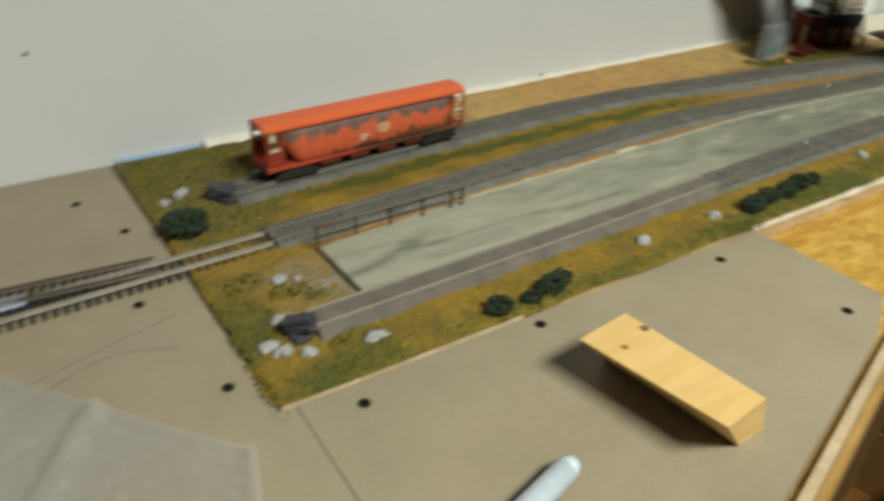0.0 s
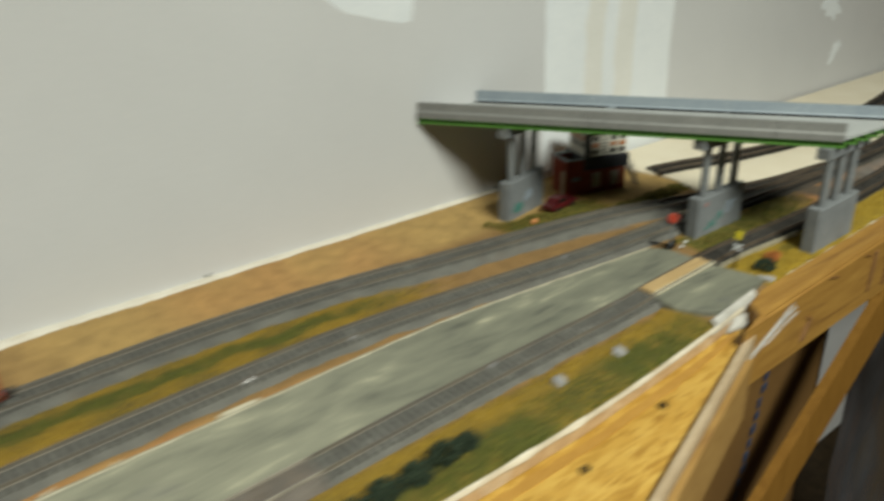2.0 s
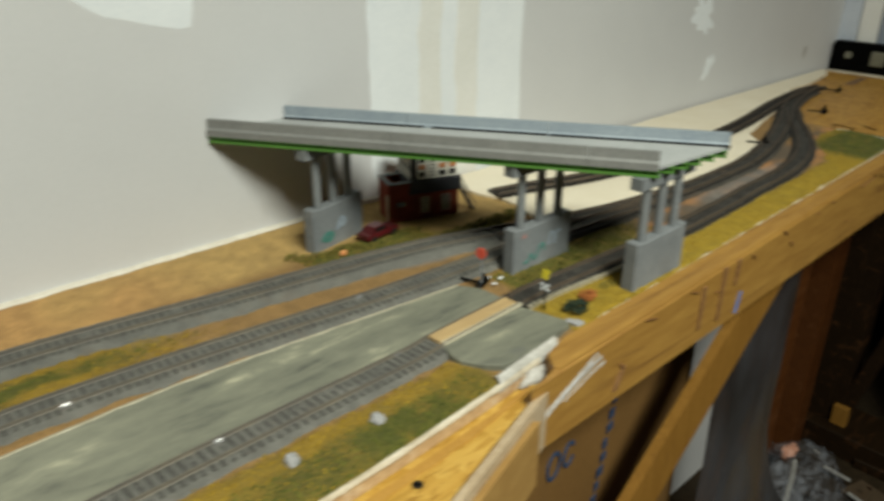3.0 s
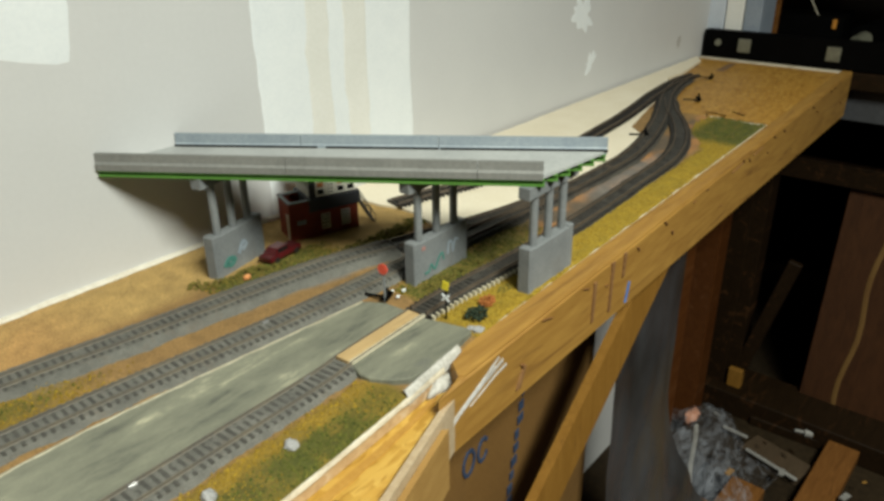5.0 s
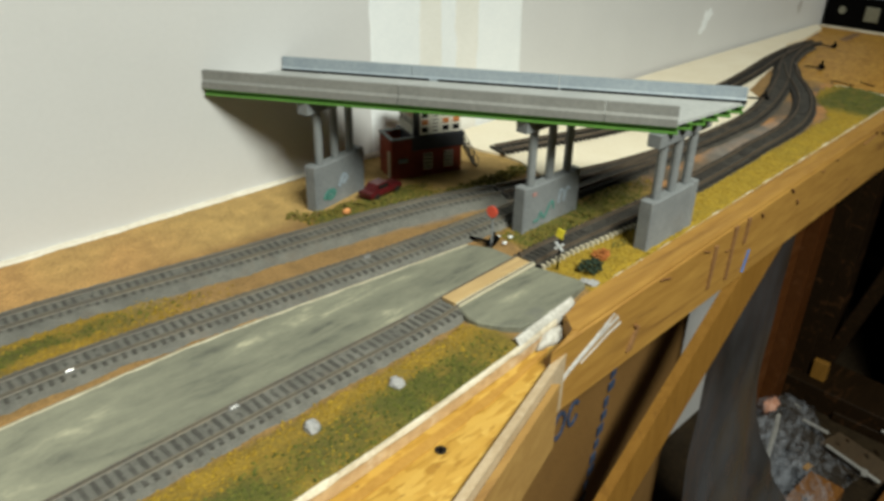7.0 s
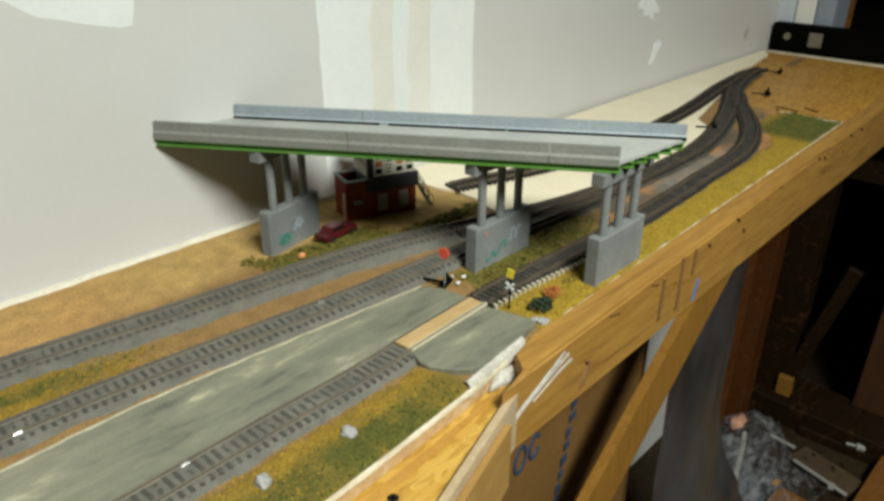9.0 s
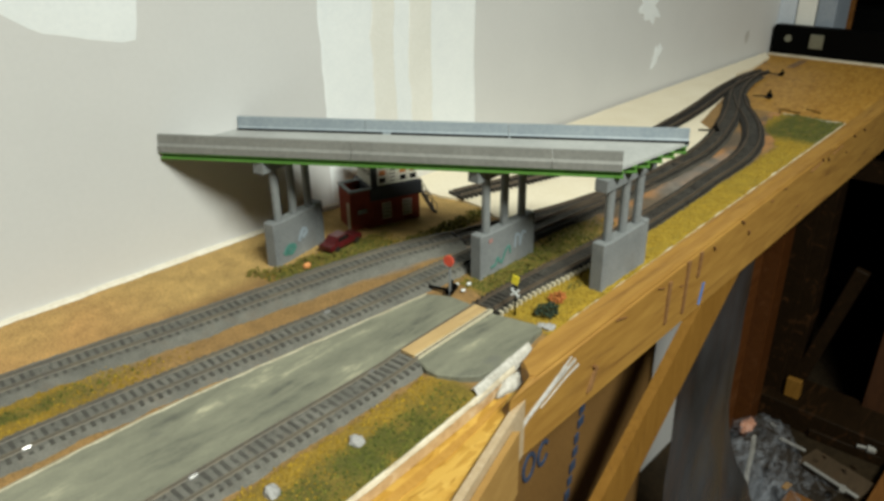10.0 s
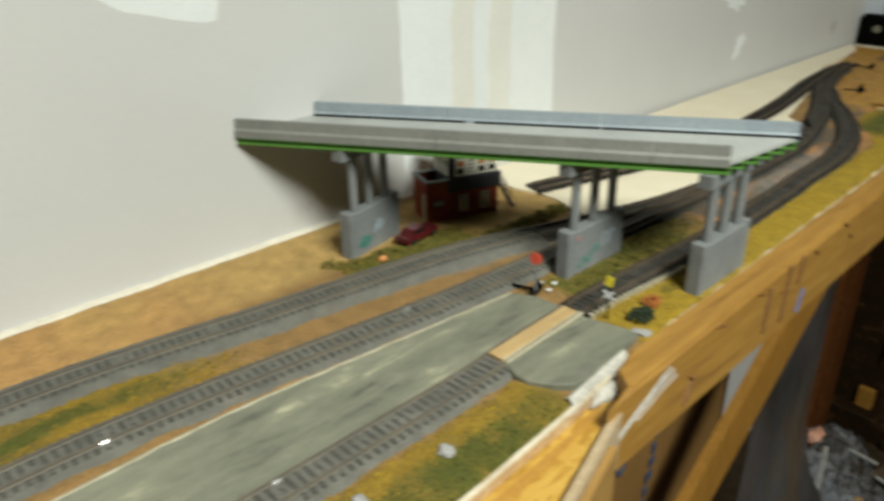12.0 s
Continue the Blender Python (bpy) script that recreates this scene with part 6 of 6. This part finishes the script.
# marker
pen = thing("marker_pen", "pale blue plastic marker lying on hardboard", "pen")
PEN_A = Vector((0.0120, -0.0010, 1.0040))
PEN_D = Vector((0.0150, 0.0042, 0)).normalized()
PEN_B = PEN_A - PEN_D * 0.09
bm = bmesh.new()
rod(bm, PEN_B, PEN_A, 0.0038, n=16)
part("barrel", bm, surface("pale_blue_plastic", (0.42, 0.50, 0.57), (0.52, 0.60, 0.66), 300, 30, 0.35, relief=0.02), pen, smooth=True)
rod(bm := bmesh.new(), PEN_A, PEN_A + PEN_D * 0.004, 0.0038, 0.0026, 16)
part("tip", bm, surface("pale_blue_tip", (0.46, 0.54, 0.61), (0.56, 0.64, 0.70), 300, 30, 0.35, relief=0.02), pen, smooth=True)
# clear plastic bag
M_CLEAR, nt, b = shader("clear_polythene", 0.25)
b.inputs["Base Color"].default_value = (0.62, 0.64, 0.66, 1)
tr = nt.nodes.new("ShaderNodeBsdfTransparent")
mx = nt.nodes.new("ShaderNodeMixShader")
cl = ramp(nt, noise_tex(nt, coords(nt, (1, 2, 1), 35), 9, 2), [(0.3, (0.15,) * 3), (0.7, (0.24,) * 3)])
nt.links.new(cl, mx.inputs[0])
nt.links.new(tr.outputs[0], mx.inputs[1])
nt.links.new(b.outputs[0], mx.inputs[2])
nt.links.new(mx.outputs[0], nt.nodes["Material Output"].inputs[0])
bm = bmesh.new()
g = []
P0, P1, P2, P3 = Vector((-0.122, 0.13, 0)), Vector((-0.060, 0.053, 0)), Vector((-0.078, -0.01, 0)), Vector((-0.20, 0.07, 0))
for i in range(36):
    row = []
    for j in range(36):
        u, v = i / 35, j / 35
        p = P0.lerp(P1, u).lerp(P3.lerp(P2, u), v)
        h = 0.0012 + 0.0022 * abs(noise.noise(Vector((u * 3, v * 3, 2)))) + 0.0035 * math.exp(-((u - 0.42 - 0.1 * v) / 0.03) ** 2) + 0.003 * smooth(0.9, 1.0, u)
        row.append(bm.verts.new((p.x, p.y, 1.0 + h)))
    g.append(row)
for i in range(35):
    for j in range(35):
        bm.faces.new((g[i][j], g[i + 1][j], g[i + 1][j + 1], g[i][j + 1]))
bmesh.ops.solidify(bm, geom=bm.faces[:], thickness=0.0001)
tagged(part("plastic_bag", bm, M_CLEAR, smooth=True), "clear crinkled plastic bag lying on hardboard", "plastic bag")

# ---------------------------------------------------------------- store end: level, bench, lumber
M_SILVER = surface("vial_frame", (0.12, 0.12, 0.09), (0.22, 0.22, 0.17), 200, 40, 0.3, 0.3)
level = thing("spirit_level", "long black spirit level standing on its edge", "spirit level")
box(bm := bmesh.new(), 1.2445, 1.2600, -0.33, 0.2795, 1.0005, 1.0365, 0.0012)
part("body", bm, M_BLACK, level)
for y0, y1 in ((0.215, 0.232), (0.104, 0.121), (-0.03, -0.013)):
    box(bm := bmesh.new(), 1.2425, 1.2449, y0, y1, 1.010, 1.028, 0.0008)
    part("vial", bm, M_SILVER, level, "silvery vial window")
rod(bm := bmesh.new(), (1.2428, 0.259, 1.0205), (1.2448, 0.259, 1.0205), 0.0045, n=16)
part("hang_hole", bm, M_SILVER, level, "silvery hanging hole")

bench = thing("workbench", "dark cluttered wooden workbench behind the layout", "workbench")
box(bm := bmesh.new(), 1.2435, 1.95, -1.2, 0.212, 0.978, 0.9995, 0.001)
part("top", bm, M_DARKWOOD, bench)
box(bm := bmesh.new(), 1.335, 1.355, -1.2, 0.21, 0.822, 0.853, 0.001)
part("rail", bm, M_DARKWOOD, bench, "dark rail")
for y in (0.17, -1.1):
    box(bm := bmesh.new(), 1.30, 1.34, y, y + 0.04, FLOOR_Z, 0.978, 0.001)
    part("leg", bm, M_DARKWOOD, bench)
box(bm := bmesh.new(), 1.262, 1.30, -0.6, 0.095, 0.935, 0.9775, 0.001)
part("apron", bm, surface("grey_apron", (0.035, 0.037, 0.042), (0.06, 0.063, 0.07), 300, 20, 0.6), bench, "grey painted apron")

toolbox = thing("tool_case", "black plastic tool case on the workbench", "tool case", loc=(1.40, 0.19, 0.9995), rz=4)
box(bm := bmesh.new(), -0.045, 0.045, -0.055, 0.055, 0, 0.05, 0.004)
part("case", bm, M_BLACK, toolbox)
box(bm := bmesh.new(), -0.0485, -0.0451, -0.047, -0.0415, 0.034, 0.047, 0.001)
part("latch", bm, surface("orange_latch", (0.42, 0.17, 0.02), (0.52, 0.22, 0.03), 300, 40, 0.5), toolbox, "orange latch")
box(bm := bmesh.new(), 1.337, 1.345, 0.2125, 0.262, 0.9785, 1.1245, 0.001)
tagged(part("brown_board", bm, M_BOARD), "brown wooden board standing behind the door casing", "board")
bm = sweep(bmesh.new(), [(1.36, 0.15, 1.005), (1.362, 0.155, 1.03), (1.366, 0.168, 1.05), (1.372, 0.182, 1.07), (1.38, 0.19, 1.10)], [(-0.0005, -0.0005), (0.0005, -0.0005), (0.0005, 0.0005), (-0.0005, 0.0005)], True)
tagged(part("white_cable", bm, M_FOAM), "thin white cable rising from the bench", "cable")
rnd = random.Random(11)
for k in range(9):
    y = 0.09 - k * 0.055 + rnd.uniform(-0.01, 0.01)
    x = 1.33 + rnd.uniform(0, 0.12)
    if k % 3 == 0:
        tool = thing("power_tool", "dark hand-held power tool lying on the bench", "power tool", "bench tools", (x, y, 0.9995), rnd.uniform(0, 180))
        rod(bm := bmesh.new(), (-0.06, 0, 0.025), (0.05, 0, 0.025), 0.025, 0.02, 14)
        part("body", bm, M_BLACK, tool)
        rod(bm := bmesh.new(), (0.05, 0, 0.025), (0.075, 0, 0.025), 0.011, 0.007, 12)
        part("chuck", bm, M_SILVER, tool, "silvery chuck")
        box(bm := bmesh.new(), -0.055, -0.02, -0.055, -0.01, 0.006, 0.03, 0.004)
        part("grip", bm, M_BLACK, tool)
    else:
        tub = thing("tin_can", "dark tin can standing on the bench", "tin", "bench tins", (x + 0.06, y, 0.9995))
        rod(bm := bmesh.new(), (0, 0, 0), (0, 0, 0.045 + 0.012 * (k % 4)), 0.022, n=18)
        part("can", bm, M_BLACK if k % 2 else M_SLATE, tub)
        rod(bm := bmesh.new(), (0, 0, 0.0455 + 0.012 * (k % 4)), (0, 0, 0.0485 + 0.012 * (k % 4)), 0.0225, n=18)
        part("lid", bm, M_SILVER if k % 2 else M_BLACK, tub)
# Board behind the bench darkened to carry the store's shade.
M_CUPBOARD = wood("cupboard_wood", (0.03, 0.012, 0.004), (0.06, 0.025, 0.009), axis=(5, 5, 1))
box(bm := bmesh.new(), 1.52, 1.56, -0.9, 0.34, 0.9995, CEIL_Z - 0.001, 0.002)
tagged(part("back_board", bm, M_CUPBOARD), "dark brown board standing behind the bench", "board")


def plank(name, a, b, w, t, material, label, up=(0, 0, 1), group=""):
    bm = bmesh.new()
    prism(bm, [(-w / 2, 0), (w / 2, 0), (w / 2, t), (-w / 2, t)], a, b, up)
    bmesh.ops.bevel(bm, geom=bm.edges[:], offset=0.0012, segments=1, affect="EDGES")
    return tagged(part(name, bm, material), label, "lumber", group)


FZ = FLOOR_Z + 0.0005
plank("lumber", (1.035, 0.128, FZ), (0.50, 0.155, FZ), 0.046, 0.022, M_BOARD, "reddish-brown board lying on the floor", group="floor boards")
plank("lumber", (1.105, 0.078, FZ), (0.55, 0.102, FZ), 0.046, 0.022, M_BOARD, "reddish-brown board lying on the floor", group="floor boards")
plank("lumber", (1.362, -0.011, FZ + 0.004), (0.70, 0.005, FZ + 0.004), 0.044, 0.022, M_BOARD, "reddish-brown board resting across other boards", group="floor boards")
plank("lumber", (1.210, 0.112, FZ), (1.186, 0.022, FZ), 0.046, 0.012, M_DUSTY, "short dusty brown board lying on the floor", group="floor boards")
plank("lumber", (1.29, 0.13, FZ), (1.30, -0.20, FZ), 0.05, 0.016, M_DARKWOOD, "board lying on the floor, shade put into its colour", group="floor boards")
plank("lumber", (1.32, 0.26, FZ), (1.30, -0.45, FZ), 0.09, 0.04, M_DARKWOOD, "sill board on the floor, shade put into its colour", group="floor boards")
# Panel colour is darkened, with the shade below the bench put into it.
bm = box(bmesh.new(), 1.345, 1.365, -0.35, 0.075, FLOOR_Z + 0.001, 0.8215, 0.001)
for v in bm.verts:
    if v.co.y > 0 and v.co.z < 0.6:
        v.co.y += 0.006
tagged(part("leaning_panel", bm, wood("shaded_red_panel", (0.032, 0.011, 0.003), (0.075, 0.028, 0.009), axis=(6, 6, 1.2), knots=(0.42, 0.26, 0.10), amount=0.0)), "dark reddish wooden panel standing upright", "panel")
bm = bmesh.new()
pth = [(0.028 + 0.004 * math.sin(k * 0.9) - 0.016 * k / 14, FLOOR_Z + 0.03 + k * 0.0268) for k in range(15)]
rows = []
for y, z in pth:
    rows.append([bm.verts.new(p) for p in ((1.3452, y - 0.0042, z), (1.3444, y - 0.002, z), (1.3444, y + 0.002, z), (1.3452, y + 0.0042, z))])
for r0, r1 in zip(rows, rows[1:]):
    for j in range(3):
        bm.faces.new((r0[j], r0[j + 1], r1[j + 1], r1[j]))
tagged(part("bark_edge", bm, wood("sapwood", (0.14, 0.075, 0.02), (0.20, 0.11, 0.035), axis=(4, 4, 1))), "pale sapwood streak on the dark panel", "wood streak")
plank("stick", (1.30, 0.172, 0.478), (1.305, 0.118, 0.70), 0.020, 0.012, M_DARKWOOD, "thin dark batten leaning in the shadows", up=(1, 0, 0))
box(bm := bmesh.new(), 1.296, 1.33, 0.19, 0.235, FLOOR_Z + 0.001, 0.977, 0.001)
tagged(part("upright_post", bm, M_DARKWOOD), "dark upright wooden post in the store", "post")
box(bm := bmesh.new(), 1.291, 1.306, 0.160, 0.182, 0.4615, 0.495, 0.001)
tagged(part("wood_chip", bm, M_BRACE), "small block of yellow wood on the sill", "wood block")

# cardboard box and rubbish under the table
carton2 = thing("cardboard_box", "crumpled open brown cardboard box on the floor", "box", loc=(0.60, 0.115, FZ), rz=12)
for nm, r in (("side", (-0.10, 0.10, -0.06, -0.057, 0, 0.115)), ("side", (-0.10, 0.10, 0.057, 0.06, 0, 0.115)), ("end", (-0.10, -0.097, -0.057, 0.057, 0, 0.115)), ("end", (0.097, 0.10, -0.057, 0.057, 0, 0.115)), ("bottom", (-0.097, 0.097, -0.057, 0.057, 0, 0.003))):
    part(nm, box(bmesh.new(), *r), M_CARD, carton2)
for sgn, a in ((-1, 40), (1, -30)):
    part("flap", box(bmesh.new(), -0.098, 0.098, 0, 0.05, 0, 0.003, 0, pose(0, sgn * 0.0605, 0.1155, a if sgn > 0 else 180 - a, 0, 0)), M_CARD, carton2)


def crumple(name, loc, size, seed, material, label):
    """A crushed film bag: a low folded heap with soft creases and a raised neck."""
    bm = bmesh.new()
    vs = bmesh.ops.create_icosphere(bm, subdivisions=6, radius=1.0)["verts"]
    for v in vs:
        p = v.co.copy()
        k = 1 + 0.30 * noise.noise(p * 1.3 + Vector((seed, 0, 0))) + 0.16 * abs(noise.noise(p * 3.1 + Vector((0, seed, 0)))) - 0.05 * abs(noise.noise(p * 6.0 + Vector((0, 0, seed))))
        z = max(-0.3, p.z) if p.z < 0 else p.z
        v.co = Vector((p.x * k * size[0], p.y * k * size[1], (z + 0.3) * k * size[2])) + Vector(loc)
    return tagged(part(name, bm, material, smooth=True), label, "plastic bag")


M_BAG, nt, b = shader("clear_film", 0.14)
b.inputs["Base Color"].default_value = (0.50, 0.54, 0.62, 1)
tr = nt.nodes.new("ShaderNodeBsdfTransparent")
mx = nt.nodes.new("ShaderNodeMixShader")
crease = noise_tex(nt, coords(nt, (1, 1.6, 0.5)), 30, 5, 0.65, 2.5)
nt.links.new(ramp(nt, crease, [(0.46, (0.015,) * 3), (0.72, (0.26,) * 3)]), mx.inputs[0])
bump(nt, b, crease, 0.45, 0.012)
nt.links.new(tr.outputs[0], mx.inputs[1])
nt.links.new(b.outputs[0], mx.inputs[2])
nt.links.new(mx.outputs[0], nt.nodes["Material Output"].inputs[0])
crumple("film_bag", (1.10, 0.165, FZ), (0.10, 0.060, 0.075), 2.0, M_BAG, "crumpled clear plastic film bag on the floor")
crumple("film_bag", (0.955, 0.130, FZ), (0.040, 0.034, 0.125), 4.0, M_BAG, "crumpled clear plastic film bag slumped against the table leg")
crumple("film_bag", (0.93, 0.062, FZ), (0.08, 0.035, 0.10), 9.0, M_BAG, "crumpled clear plastic film bag lying against the hanging sheet")
crumple("film_bag", (1.00, 0.105, FZ), (0.10, 0.05, 0.065), 7.0, M_BAG, "crumpled clear plastic film bag on the floor")
bm = bmesh.new()
g = []
for i in range(44):
    row = []
    for j in range(34):
        u, v = i / 43, j / 33
        x = 0.98 + 0.20 * u + 0.012 * noise.noise(Vector((v * 5, u * 2, 3)))
        y = 0.055 + 0.125 * v + 0.012 * noise.noise(Vector((u * 5, v * 2, 9)))
        h = 0.003 + 0.010 * abs(noise.noise(Vector((x * 30, y * 30, 2)))) + 0.006 * abs(noise.noise(Vector((x * 75, y * 75, 7))))
        row.append(bm.verts.new((x, y, FZ + h)))
    g.append(row)
for i in range(43):
    for j in range(33):
        bm.faces.new((g[i][j], g[i + 1][j], g[i + 1][j + 1], g[i][j + 1]))
tagged(part("film_sheet", bm, M_BAG, smooth=True), "torn clear plastic film spread over the floor", "plastic film")
M_TUBE = surface("white_tube", (0.20, 0.195, 0.185), (0.30, 0.295, 0.28), 300, 40, 0.5)
bm = sweep(bmesh.new(), [(0.985, 0.118, 0.455), (0.995, 0.126, 0.48), (1.01, 0.134, 0.51), (1.02, 0.136, 0.545), (1.022, 0.138, 0.565)], [(0.003 * math.cos(a), 0.003 * math.sin(a)) for a in [k * 1.0472 for k in range(6)]], True)
tagged(part("white_tube", bm, M_TUBE), "short white plastic tube on the film bag", "tube")
plank("white_lath", (1.183, 0.1077, FZ + 0.013), (1.160, 0.0273, FZ + 0.013), 0.006, 0.004, M_TUBE, "narrow white lath lying on dark boards", group="white laths")
plank("white_lath", (1.2154, 0.1545, FZ + 0.013), (1.2113, 0.1148, FZ + 0.013), 0.006, 0.004, M_TUBE, "narrow white lath lying on dark boards", group="white laths")
valve = thing("hose_fitting", "brass and white hose fitting on the floor", "fitting", loc=(1.272, 0.040, FZ + 0.022), rz=-72)
for nm, a, c, r, m in (("nozzle", -0.022, -0.008, 0.0025, M_TUBE), ("collar", -0.008, 0.003, 0.0065, M_TUBE), ("body", 0.003, 0.018, 0.005, M_BRACE)):
    rod(bm := bmesh.new(), (a, 0, 0), (c, 0, 0), r, n=14)
    part(nm, bm, m, valve)
blob(bm := bmesh.new(), (1.16, 0.188, 0.475), 0.016, (1, 0.7, 0.6), 0.5, 9, 2)
tagged(part("copper_scrap", bm, surface("copper_scrap", (0.45, 0.20, 0.12), (0.60, 0.30, 0.2), 300, 60, 0.5)), "crumpled copper-pink scrap beside the bag", "scrap")
rnd = random.Random(21)
for k in range(26):
    x, y = rnd.uniform(0.75, 1.25), rnd.uniform(-0.1, 0.2)
    s = rnd.uniform(0.003, 0.008)
    box(bm := bmesh.new(), -s, s, -s * 0.5, s * 0.5, 0, s * 0.3, 0, pose(x, y, FZ + (0.035 if y < 0.17 else 0.002), 0, 0, rnd.uniform(0, 180)))
    tagged(part("wood_scrap", bm, (M_PINE, M_TUBE, M_DARKWOOD)[k % 3]), "small scrap of wood on the floor", "scrap", "floor scraps")

# ---------------------------------------------------------------- true size
to_true = Matrix.Scale(TRUE, 4) @ Matrix.Translation((0, 0, -FLOOR_Z))
for ob in scene.objects:
    if ob.parent is None and ob.type in ("MESH", "EMPTY"):
        ob.matrix_world = to_true @ ob.matrix_world
